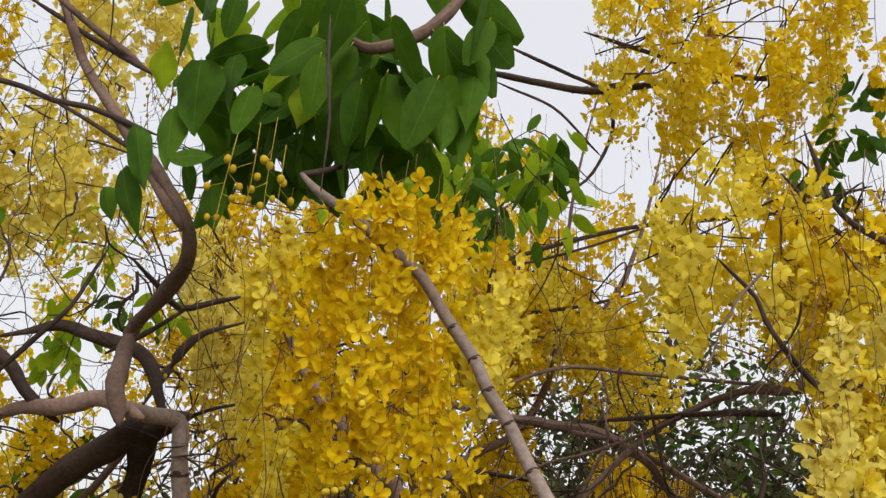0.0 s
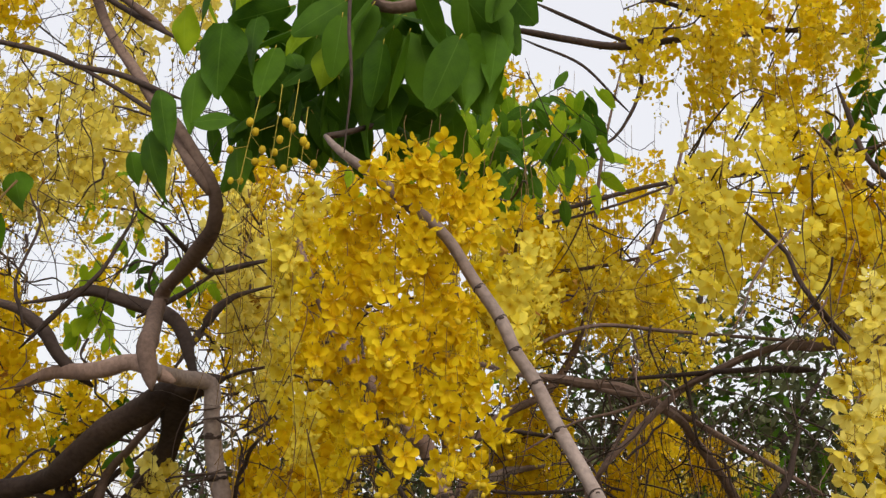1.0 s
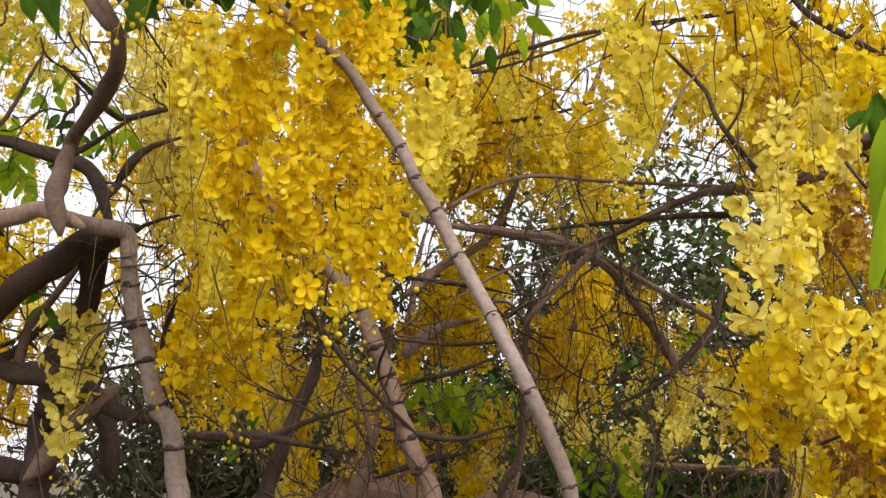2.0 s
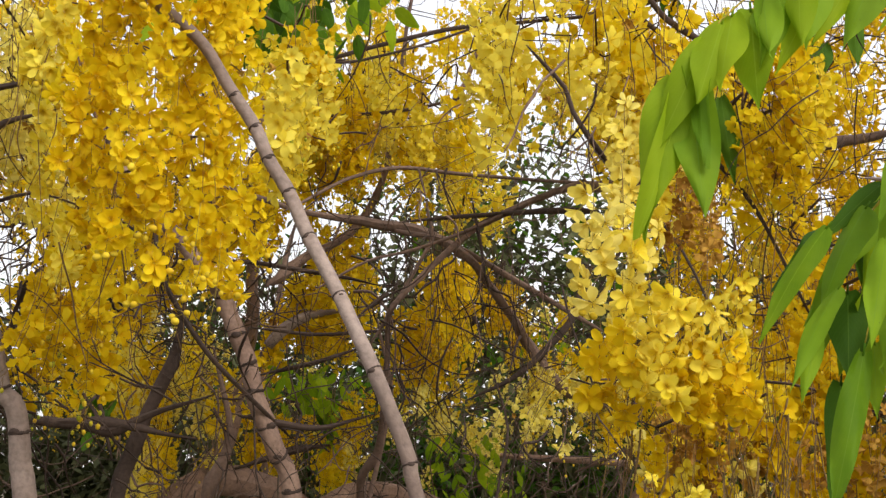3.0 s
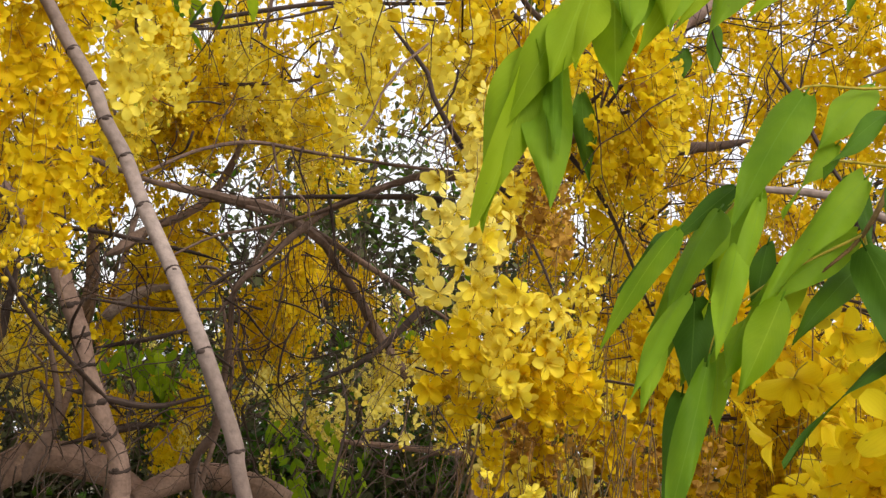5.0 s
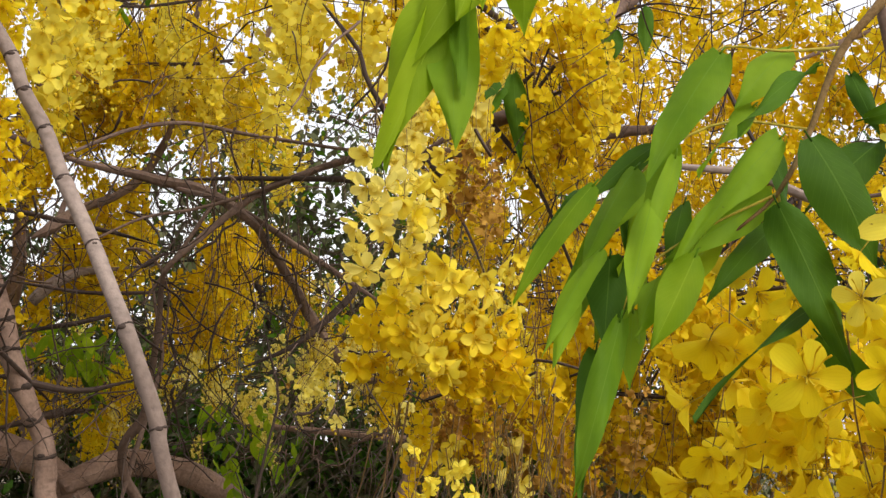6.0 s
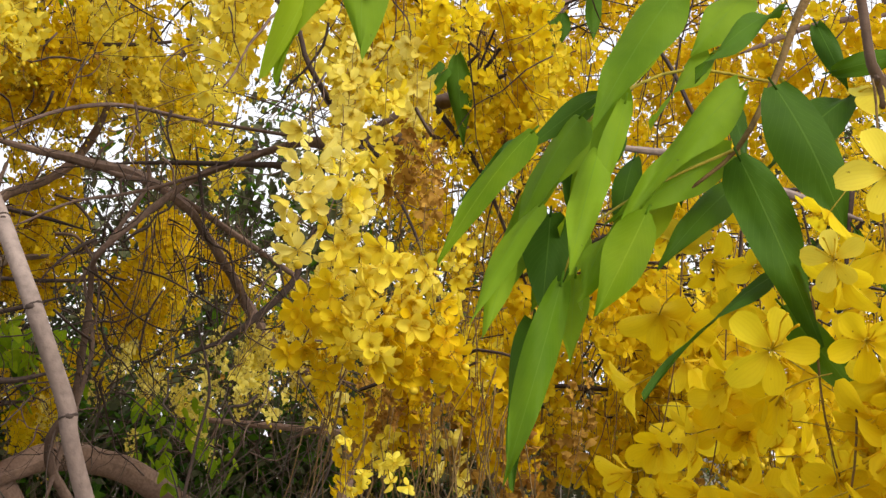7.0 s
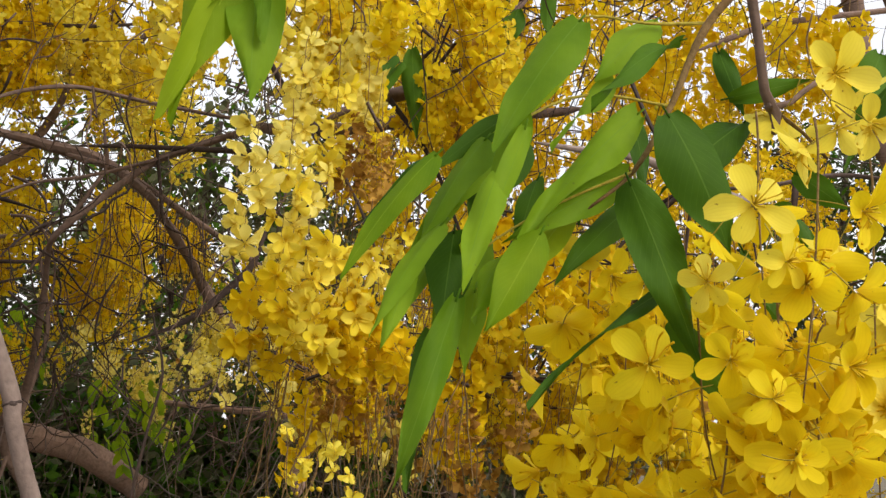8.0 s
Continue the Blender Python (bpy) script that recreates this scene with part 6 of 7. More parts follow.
leaflet(near_bough, (0.567, 0.610, 1.589), (0.596, 0.580, 1.537), 0.018, 30, LEAF, 430)
leaflet(near_bough, (0.614, 0.610, 1.633), (0.621, 0.580, 1.588), 0.014, -20, LEAF, 431)
leaflet(near_bough, (0.570, 0.650, 1.660), (0.508, 0.620, 1.621), 0.018, 10, LEAF, 432)
leaflet(near_bough, (0.659, 0.620, 1.685), (0.670, 0.590, 1.661), 0.016, 30, LEAF, 433)
leaflet(near_bough, (0.578, 0.670, 1.721), (0.576, 0.640, 1.664), 0.018, -20, LEAF, 434)
leaflet(near_bough, (0.754, 0.620, 1.779), (0.676, 0.590, 1.705), 0.021, 15, LEAF, 435)
leaflet(near_bough, (0.498, 0.655, 1.694), (0.452, 0.625, 1.645), 0.014, -20, LEAF_MID, 436)
leaflet(near_bough, (0.493, 0.655, 1.678), (0.447, 0.625, 1.624), 0.013, 30, LEAF_FRESH, 437)
leaflet(near_bough, (0.466, 0.655, 1.662), (0.427, 0.625, 1.617), 0.013, -15, LEAF_MID, 438)
leaflet(near_bough, (0.509, 0.655, 1.668), (0.478, 0.625, 1.625), 0.014, 25, LEAF, 439)
leaflet(near_bough, (0.481, 0.655, 1.633), (0.462, 0.625, 1.597), 0.013, -30, LEAF_MID, 440)
leaflet(near_bough, (0.450, 0.655, 1.621), (0.422, 0.625, 1.588), 0.011, 10, LEAF_MID, 441)
leaflet(near_bough, (0.534, 0.655, 1.657), (0.487, 0.625, 1.613), 0.017, 20, LEAF_FRESH, 442)
leaflet(near_bough, (0.489, 0.655, 1.700), (0.437, 0.625, 1.665), 0.013, -10, LEAF, 443)
leaflet(near_bough, (0.549, 0.655, 1.690), (0.513, 0.625, 1.650), 0.014, 35, LEAF, 444)
leaflet(near_bough, (0.468, 0.655, 1.620), (0.438, 0.625, 1.579), 0.013, -20, LEAF_MID, 445)
leaflet(near_bough, (0.558, 0.655, 1.734), (0.498, 0.625, 1.686), 0.013, 30, LEAF_MID, 446)
leaflet(near_bough, (0.471, 0.655, 1.663), (0.461, 0.625, 1.620), 0.011, 0, LEAF, 447)
leaflet(near_bough, (0.627, 0.640, 1.730), (0.665, 0.610, 1.740), 0.013, 40, LEAF, 448)
leaflet(near_bough, (0.640, 0.640, 1.718), (0.563, 0.610, 1.671), 0.024, 15, LEAF, 449)
leaflet(near_bough, (0.634, 0.660, 1.767), (0.628, 0.630, 1.722), 0.013, 30, LEAF, 450)
leaflet(near_bough, (0.727, 0.620, 1.771), (0.680, 0.590, 1.721), 0.019, 10, LEAF, 451)
leaflet(near_bough, (0.655, 0.600, 1.640), (0.614, 0.570, 1.655), 0.016, 0, LEAF, 452)

branch(near_bough, "branch", [(0.603, 0.620, 1.872, 0.0018), (0.497, 0.520, 1.810, 0.0009), (0.439, 0.500, 1.792, 0.0008), (0.386, 0.500, 1.775, 0.0007), (0.350, 0.500, 1.753, 0.0006), (0.326, 0.500, 1.733, 0.0005), (0.307, 0.500, 1.709, 0.0004)], PEDICEL, seed=453, rough=0.1, sides=8, step=0.012)
leaflet(near_bough, (0.302, 0.500, 1.705), (0.273, 0.475, 1.630), 0.020, 10, LEAF_FRESH, 454)
leaflet(near_bough, (0.308, 0.500, 1.707), (0.281, 0.475, 1.624), 0.015, -45, LEAF_FRESH, 455)
leaflet(near_bough, (0.309, 0.500, 1.710), (0.302, 0.475, 1.634), 0.021, 15, LEAF_MID, 456)
leaflet(near_bough, (0.326, 0.500, 1.732), (0.304, 0.475, 1.687), 0.019, -10, LEAF_FRESH, 457)
leaflet(near_bough, (0.340, 0.500, 1.739), (0.330, 0.475, 1.692), 0.022, 5, LEAF_FRESH, 458)
leaflet(near_bough, (0.348, 0.500, 1.751), (0.332, 0.475, 1.711), 0.015, 40, LEAF_MID, 459)
leaflet(near_bough, (0.386, 0.500, 1.771), (0.346, 0.475, 1.710), 0.020, -15, LEAF_FRESH, 460)
leaflet(near_bough, (0.369, 0.500, 1.764), (0.344, 0.475, 1.722), 0.015, 40, LEAF_FRESH, 461)
leaflet(near_bough, (0.415, 0.500, 1.777), (0.372, 0.475, 1.727), 0.020, 12, LEAF_MID, 462)
leaflet(near_bough, (0.450, 0.500, 1.789), (0.401, 0.475, 1.735), 0.021, -20, LEAF_FRESH, 463)
leaflet(near_bough, (0.425, 0.500, 1.786), (0.389, 0.475, 1.742), 0.017, 30, LEAF_FRESH, 464)
leaflet(near_bough, (0.480, 0.500, 1.793), (0.440, 0.475, 1.744), 0.023, 10, LEAF_MID, 465)
leaflet(near_bough, (0.465, 0.500, 1.795), (0.427, 0.475, 1.749), 0.017, -35, LEAF_FRESH, 466)
leaflet(near_bough, (0.318, 0.500, 1.722), (0.288, 0.475, 1.668), 0.017, -20, LEAF_FRESH, 467)
leaflet(near_bough, (0.316, 0.500, 1.720), (0.298, 0.475, 1.660), 0.013, 35, LEAF_MID, 468)
leaflet(near_bough, (0.331, 0.500, 1.736), (0.312, 0.475, 1.690), 0.017, 20, LEAF_FRESH, 469)
leaflet(near_bough, (0.357, 0.500, 1.757), (0.338, 0.475, 1.708), 0.019, -25, LEAF_FRESH, 470)
leaflet(near_bough, (0.376, 0.500, 1.768), (0.353, 0.475, 1.715), 0.017, 15, LEAF_MID, 471)
leaflet(near_bough, (0.402, 0.500, 1.776), (0.369, 0.475, 1.722), 0.017, -35, LEAF_FRESH, 472)

branch(near_bough, "branch", [(0.625, 0.620, 1.797, 0.0032), (0.633, 0.620, 1.761, 0.0032), (0.638, 0.620, 1.732, 0.0032), (0.646, 0.620, 1.719, 0.0037), (0.644, 0.620, 1.706, 0.0017)], BARK_BROWN, seed=473, rough=0.17, sides=8, step=0.012)
branch(near_bough, "branch", [(0.639, 0.620, 1.721, 0.0025), (0.656, 0.620, 1.727, 0.0017), (0.677, 0.620, 1.744, 0.0015), (0.708, 0.620, 1.752, 0.0015)], BARK_BROWN, seed=474, rough=0.17, sides=8, step=0.012)
branch(near_bough, "branch", [(0.646, 0.620, 1.719, 0.0017), (0.664, 0.620, 1.711, 0.0011), (0.684, 0.620, 1.697, 0.0009)], STALK, seed=475, rough=0.1, sides=8, step=0.012)
front_raceme = near_raceme(near_bough, (0.584, 0.560, 1.682), 0.24, 20, 476, PETAL_LEMON, scale=0.66, budded=0.08)
near_raceme(near_bough, (0.587, 0.520, 1.667), 0.24, 20, 477, PETAL_LEMON, scale=0.66, budded=0.08)
near_raceme(near_bough, (0.591, 0.660, 1.636), 0.16, 16, 478, PETAL_LEMON, scale=0.66, budded=0.08)
near_raceme(near_bough, (0.595, 0.740, 1.634), 0.2, 18, 479, PETAL_LEMON, scale=0.66, budded=0.08)
near_raceme(near_bough, (0.599, 0.700, 1.598), 0.2, 18, 480, PETAL_LEMON, scale=0.66, budded=0.08)
near_raceme(near_bough, (0.579, 0.600, 1.576), 0.18, 18, 481, PETAL_LEMON, scale=0.66, budded=0.08)
near_raceme(near_bough, (0.588, 0.550, 1.595), 0.2, 20, 482, PETAL_LEMON, scale=0.66, budded=0.08)
near_raceme(near_bough, (0.567, 0.560, 1.535), 0.14, 15, 485, PETAL_LEMON, scale=0.66, budded=0.08)
near_raceme(near_bough, (0.602, 0.540, 1.574), 0.2, 18, 486, PETAL_LEMON, scale=0.66, budded=0.08)
near_raceme(near_bough, (0.660, 0.560, 1.668), 0.24, 20, 488, PETAL_PALE, scale=0.66, budded=0.08)
near_raceme(near_bough, (0.681, 0.560, 1.610), 0.2, 18, 489, PETAL_LEMON, scale=0.66, budded=0.08)
near_raceme(near_bough, (0.651, 0.600, 1.760), 0.06, 6, 490, PETAL_PALE, scale=0.66, budded=0.08)
bloom(front_raceme, (0.533, 0.500, 1.629), (-0.35, -1, 0.1), 20, PETAL_PALE, 0.60)
bloom(front_raceme, (0.521, 0.560, 1.561), (-0.3, -1, -0.1), 50, PETAL_LEMON, 0.65)
bloom(front_raceme, (0.539, 0.540, 1.600), (-0.8, -0.8, -0.3), 80, PETAL_PALE, 0.43)
bloom(front_raceme, (0.551, 0.500, 1.606), (0.2, -1, -0.2), 10, PETAL_PALE, 0.45)
bloom(front_raceme, (0.537, 0.520, 1.563), (-0.6, -1, -0.5), 33, PETAL_LEMON, 0.47)
bloom(front_raceme, (0.544, 0.500, 1.546), (0, -1, 0), 45, PETAL_LEMON, 0.45)
bloom(front_raceme, (0.543, 0.660, 1.626), (-0.5, -1, 0.3), 62, PETAL_PALE, 0.52)
bloom(front_raceme, (0.558, 0.620, 1.609), (-0.2, -1, -0.4), 39, PETAL_LEMON, 0.48)
bloom(front_raceme, (0.545, 0.620, 1.587), (-0.6, -0.9, -0.2), 17, PETAL_LEMON, 0.44)
bloom(front_raceme, (0.539, 0.480, 1.521), (0.2, -1, 0.1), 57, PETAL_LEMON, 0.42)
near_raceme(near_bough, (0.574, 0.660, 1.673), 0.06, 4, 491, PETAL_LEMON, scale=0.6, budded=0)

# trees and thicket behind

dark_tree_a = thing("broadleaf_tree", "dark green broadleaf tree behind the blossom", "tree", (2.369, 11.25, 0), "trees behind")
branch(dark_tree_a, 'trunk', [(2.37, 11.25, -0.05, 0.16), (2.47, 11.25, 1.66, 0.13), (2.27, 11.25, 3.31, 0.07), (2.37, 11.25, 4.57, 0.03)], BARK_DARK_SHADED, seed=245, step=0.2)
branch(dark_tree_a, 'limb', [(2.37, 11.25, 1.82, 0.06), (3.23, 11.43, 2.98, 0.04), (4.00, 11.59, 3.85, 0.015)], BARK_DARK_SHADED, seed=246, step=0.15, sides=6)
branch(dark_tree_a, 'limb', [(2.37, 11.25, 1.82, 0.06), (2.38, 11.85, 2.98, 0.04), (2.39, 12.39, 3.85, 0.015)], BARK_DARK_SHADED, seed=247, step=0.15, sides=6)
branch(dark_tree_a, 'limb', [(2.37, 11.25, 1.82, 0.06), (1.52, 11.44, 2.98, 0.04), (0.75, 11.61, 3.85, 0.015)], BARK_DARK_SHADED, seed=248, step=0.15, sides=6)
branch(dark_tree_a, 'limb', [(2.37, 11.25, 1.82, 0.06), (1.84, 10.77, 2.98, 0.04), (1.36, 10.33, 3.85, 0.015)], BARK_DARK_SHADED, seed=249, step=0.15, sides=6)
branch(dark_tree_a, 'limb', [(2.37, 11.25, 1.82, 0.06), (2.90, 10.76, 2.98, 0.04), (3.37, 10.33, 3.85, 0.015)], BARK_DARK_SHADED, seed=250, step=0.15, sides=6)
leaf_cloud(dark_tree_a, 'crown', (2.37, 11.25, 3.31), (4.5, 3.0, 3.6), 250, 30, 0.13, [LEAF_DARK, LEAF_DARK, LEAF_DARK, LEAF_DARK, LEAF], 251)

dark_tree_b = thing("broadleaf_tree", "dark green broadleaf tree behind the blossom", "tree", (-0.816, 12.75, 0), "trees behind")
branch(dark_tree_b, 'trunk', [(-0.82, 12.75, -0.05, 0.16), (-0.72, 12.75, 1.12, 0.13), (-0.92, 12.75, 2.25, 0.07), (-0.82, 12.75, 3.37, 0.03)], BARK_DARK_SHADED, seed=252, step=0.2)
branch(dark_tree_b, 'limb', [(-0.82, 12.75, 1.24, 0.06), (0.33, 12.93, 2.02, 0.04), (1.36, 13.09, 2.73, 0.015)], BARK_DARK_SHADED, seed=253, step=0.15, sides=6)
branch(dark_tree_b, 'limb', [(-0.82, 12.75, 1.24, 0.06), (-0.81, 13.35, 2.02, 0.04), (-0.80, 13.89, 2.73, 0.015)], BARK_DARK_SHADED, seed=254, step=0.15, sides=6)
branch(dark_tree_b, 'limb', [(-0.82, 12.75, 1.24, 0.06), (-1.96, 12.94, 2.02, 0.04), (-2.98, 13.11, 2.73, 0.015)], BARK_DARK_SHADED, seed=255, step=0.15, sides=6)
branch(dark_tree_b, 'limb', [(-0.82, 12.75, 1.24, 0.06), (-1.53, 12.27, 2.02, 0.04), (-2.17, 11.83, 2.73, 0.015)], BARK_DARK_SHADED, seed=256, step=0.15, sides=6)
branch(dark_tree_b, 'limb', [(-0.82, 12.75, 1.24, 0.06), (-0.12, 12.26, 2.02, 0.04), (0.52, 11.83, 2.73, 0.015)], BARK_DARK_SHADED, seed=257, step=0.15, sides=6)
leaf_cloud(dark_tree_b, 'crown', (-0.82, 12.75, 2.25), (6, 3.0, 3.2), 330, 30, 0.13, [LEAF_DARK, LEAF_DARK, LEAF_DARK, LEAF_DARK, LEAF], 258)

dark_tree_c = thing("broadleaf_tree", "dark green broadleaf tree behind the blossom", "tree", (6.17, 12.0, 0), "trees behind")
branch(dark_tree_c, 'trunk', [(6.17, 12.0, -0.05, 0.16), (6.27, 12.0, 1.33, 0.13), (6.07, 12.0, 2.66, 0.07), (6.17, 12.0, 4.06, 0.03)], BARK_DARK_SHADED, seed=259, step=0.2)
branch(dark_tree_c, 'limb', [(6.17, 12.0, 1.46, 0.06), (7.51, 12.18, 2.39, 0.04), (8.71, 12.34, 3.26, 0.015)], BARK_DARK_SHADED, seed=260, step=0.15, sides=6)
branch(dark_tree_c, 'limb', [(6.17, 12.0, 1.46, 0.06), (6.19, 12.60, 2.39, 0.04), (6.20, 13.14, 3.26, 0.015)], BARK_DARK_SHADED, seed=261, step=0.15, sides=6)
branch(dark_tree_c, 'limb', [(6.17, 12.0, 1.46, 0.06), (4.84, 12.19, 2.39, 0.04), (3.65, 12.36, 3.26, 0.015)], BARK_DARK_SHADED, seed=262, step=0.15, sides=6)
branch(dark_tree_c, 'limb', [(6.17, 12.0, 1.46, 0.06), (5.34, 11.52, 2.39, 0.04), (4.60, 11.08, 3.26, 0.015)], BARK_DARK_SHADED, seed=263, step=0.15, sides=6)
branch(dark_tree_c, 'limb', [(6.17, 12.0, 1.46, 0.06), (6.99, 11.51, 2.39, 0.04), (7.73, 11.08, 3.26, 0.015)], BARK_DARK_SHADED, seed=264, step=0.15, sides=6)
leaf_cloud(dark_tree_c, 'crown', (6.17, 12.0, 2.66), (7, 3.0, 4.0), 308, 30, 0.13, [LEAF_DARK, LEAF_DARK, LEAF_DARK, LEAF_DARK, LEAF], 265)

dark_tree_d = thing("broadleaf_tree", "dark green broadleaf tree behind the blossom", "tree", (10.719, 11.25, 0), "trees behind")
branch(dark_tree_d, 'trunk', [(10.72, 11.25, -0.05, 0.16), (10.82, 11.25, 1.86, 0.13), (10.62, 11.25, 3.73, 0.07), (10.72, 11.25, 5.48, 0.03)], BARK_DARK_SHADED, seed=266, step=0.2)
branch(dark_tree_d, 'limb', [(10.72, 11.25, 2.05, 0.06), (11.87, 11.43, 3.36, 0.04), (12.90, 11.59, 4.48, 0.015)], BARK_DARK_SHADED, seed=267, step=0.15, sides=6)
branch(dark_tree_d, 'limb', [(10.72, 11.25, 2.05, 0.06), (10.73, 11.85, 3.36, 0.04), (10.74, 12.39, 4.48, 0.015)], BARK_DARK_SHADED, seed=268, step=0.15, sides=6)
branch(dark_tree_d, 'limb', [(10.72, 11.25, 2.05, 0.06), (9.58, 11.44, 3.36, 0.04), (8.56, 11.61, 4.48, 0.015)], BARK_DARK_SHADED, seed=269, step=0.15, sides=6)
branch(dark_tree_d, 'limb', [(10.72, 11.25, 2.05, 0.06), (10.01, 10.77, 3.36, 0.04), (9.37, 10.33, 4.48, 0.015)], BARK_DARK_SHADED, seed=270, step=0.15, sides=6)
branch(dark_tree_d, 'limb', [(10.72, 11.25, 2.05, 0.06), (11.42, 10.76, 3.36, 0.04), (12.06, 10.33, 4.48, 0.015)], BARK_DARK_SHADED, seed=271, step=0.15, sides=6)
leaf_cloud(dark_tree_d, 'crown', (10.72, 11.25, 3.73), (6, 3.0, 5.0), 330, 30, 0.13, [LEAF_DARK, LEAF_DARK, LEAF_DARK, LEAF_DARK, LEAF], 272)

shrub_a = thing("shrub", "tangled green shrub in the thicket", "shrub", (1.024, 7.125, 0), "thicket shrubs")
branch(shrub_a, 'stem', [(1.12, 7.12, -0.03, 0.02), (1.54, 7.12, 1.01, 0.014), (1.93, 7.12, 1.80, 0.005)], BARK_BROWN, seed=273, step=0.1, sides=6, rough=0.3)
branch(shrub_a, 'stem', [(1.05, 7.22, -0.03, 0.02), (1.18, 7.35, 1.01, 0.014), (1.30, 7.52, 1.80, 0.005)], BARK_BROWN, seed=274, step=0.1, sides=6, rough=0.3)
branch(shrub_a, 'stem', [(0.94, 7.18, -0.03, 0.02), (0.60, 7.26, 1.01, 0.014), (0.28, 7.36, 1.80, 0.005)], BARK_BROWN, seed=275, step=0.1, sides=6, rough=0.3)
branch(shrub_a, 'stem', [(0.94, 7.06, -0.03, 0.02), (0.60, 6.98, 1.01, 0.014), (0.29, 6.87, 1.80, 0.005)], BARK_BROWN, seed=276, step=0.1, sides=6, rough=0.3)
branch(shrub_a, 'stem', [(1.05, 7.03, -0.03, 0.02), (1.19, 6.89, 1.01, 0.014), (1.31, 6.72, 1.80, 0.005)], BARK_BROWN, seed=277, step=0.1, sides=6, rough=0.3)
leaf_cloud(shrub_a, 'foliage', (1.02, 7.12, 1.26), (2.6, 1.2, 1.9), 260, 24, 0.085, [LEAF, LEAF_DARK], 278, spread=0.16, hollow=0.1)

shrub_b = thing("shrub", "tangled green shrub in the thicket", "shrub", (2.201, 6.75, 0), "thicket shrubs")
branch(shrub_b, 'stem', [(2.25, 6.83, -0.03, 0.02), (2.46, 6.95, 1.08, 0.014), (2.65, 7.10, 1.83, 0.005)], BARK_BROWN, seed=279, step=0.1, sides=6, rough=0.3)
branch(shrub_b, 'stem', [(2.14, 6.83, -0.03, 0.02), (1.89, 6.94, 1.08, 0.014), (1.67, 7.07, 1.83, 0.005)], BARK_BROWN, seed=280, step=0.1, sides=6, rough=0.3)
branch(shrub_b, 'stem', [(2.11, 6.71, -0.03, 0.02), (1.75, 6.66, 1.08, 0.014), (1.42, 6.59, 1.83, 0.005)], BARK_BROWN, seed=281, step=0.1, sides=6, rough=0.3)
branch(shrub_b, 'stem', [(2.21, 6.65, -0.03, 0.02), (2.23, 6.51, 1.08, 0.014), (2.26, 6.33, 1.83, 0.005)], BARK_BROWN, seed=282, step=0.1, sides=6, rough=0.3)
branch(shrub_b, 'stem', [(2.30, 6.73, -0.03, 0.02), (2.67, 6.69, 1.08, 0.014), (3.02, 6.65, 1.83, 0.005)], BARK_BROWN, seed=283, step=0.1, sides=6, rough=0.3)
leaf_cloud(shrub_b, 'foliage', (2.2, 6.75, 1.35), (2.4, 1.2, 1.7), 210, 24, 0.085, [LEAF_DARK, LEAF_DARK, LEAF], 284, spread=0.16, hollow=0.1)

shrub_c = thing("shrub", "tangled green shrub in the thicket", "shrub", (-0.202, 7.5, 0), "thicket shrubs")
branch(shrub_c, 'stem', [(-0.24, 7.59, -0.03, 0.02), (-0.43, 7.72, 0.99, 0.014), (-0.61, 7.88, 1.78, 0.005)], BARK_BROWN, seed=285, step=0.1, sides=6, rough=0.3)
branch(shrub_c, 'stem', [(-0.30, 7.49, -0.03, 0.02), (-0.76, 7.47, 0.99, 0.014), (-1.17, 7.45, 1.78, 0.005)], BARK_BROWN, seed=286, step=0.1, sides=6, rough=0.3)
branch(shrub_c, 'stem', [(-0.22, 7.40, -0.03, 0.02), (-0.31, 7.26, 0.99, 0.014), (-0.39, 7.09, 1.78, 0.005)], BARK_BROWN, seed=287, step=0.1, sides=6, rough=0.3)
branch(shrub_c, 'stem', [(-0.11, 7.45, -0.03, 0.02), (0.29, 7.38, 0.99, 0.014), (0.66, 7.30, 1.78, 0.005)], BARK_BROWN, seed=288, step=0.1, sides=6, rough=0.3)
branch(shrub_c, 'stem', [(-0.13, 7.57, -0.03, 0.02), (0.21, 7.66, 0.99, 0.014), (0.51, 7.79, 1.78, 0.005)], BARK_BROWN, seed=289, step=0.1, sides=6, rough=0.3)
leaf_cloud(shrub_c, 'foliage', (-0.2, 7.5, 1.24), (2.8, 1.2, 2.0), 290, 24, 0.085, [LEAF_DARK], 290, spread=0.16, hollow=0.1)

shrub_d = thing("shrub", "tangled green shrub in the thicket", "shrub", (-1.401, 7.5, 0), "thicket shrubs")
branch(shrub_d, 'stem', [(-1.50, 7.51, -0.03, 0.02), (-1.91, 7.53, 1.03, 0.014), (-2.30, 7.56, 1.89, 0.005)], BARK_BROWN, seed=291, step=0.1, sides=6, rough=0.3)
branch(shrub_d, 'stem', [(-1.44, 7.41, -0.03, 0.02), (-1.63, 7.28, 1.03, 0.014), (-1.80, 7.12, 1.89, 0.005)], BARK_BROWN, seed=292, step=0.1, sides=6, rough=0.3)
branch(shrub_d, 'stem', [(-1.33, 7.43, -0.03, 0.02), (-1.02, 7.33, 1.03, 0.014), (-0.74, 7.21, 1.89, 0.005)], BARK_BROWN, seed=293, step=0.1, sides=6, rough=0.3)
branch(shrub_d, 'stem', [(-1.31, 7.55, -0.03, 0.02), (-0.94, 7.61, 1.03, 0.014), (-0.60, 7.70, 1.89, 0.005)], BARK_BROWN, seed=294, step=0.1, sides=6, rough=0.3)
branch(shrub_d, 'stem', [(-1.42, 7.60, -0.03, 0.02), (-1.50, 7.74, 1.03, 0.014), (-1.57, 7.91, 1.89, 0.005)], BARK_BROWN, seed=295, step=0.1, sides=6, rough=0.3)
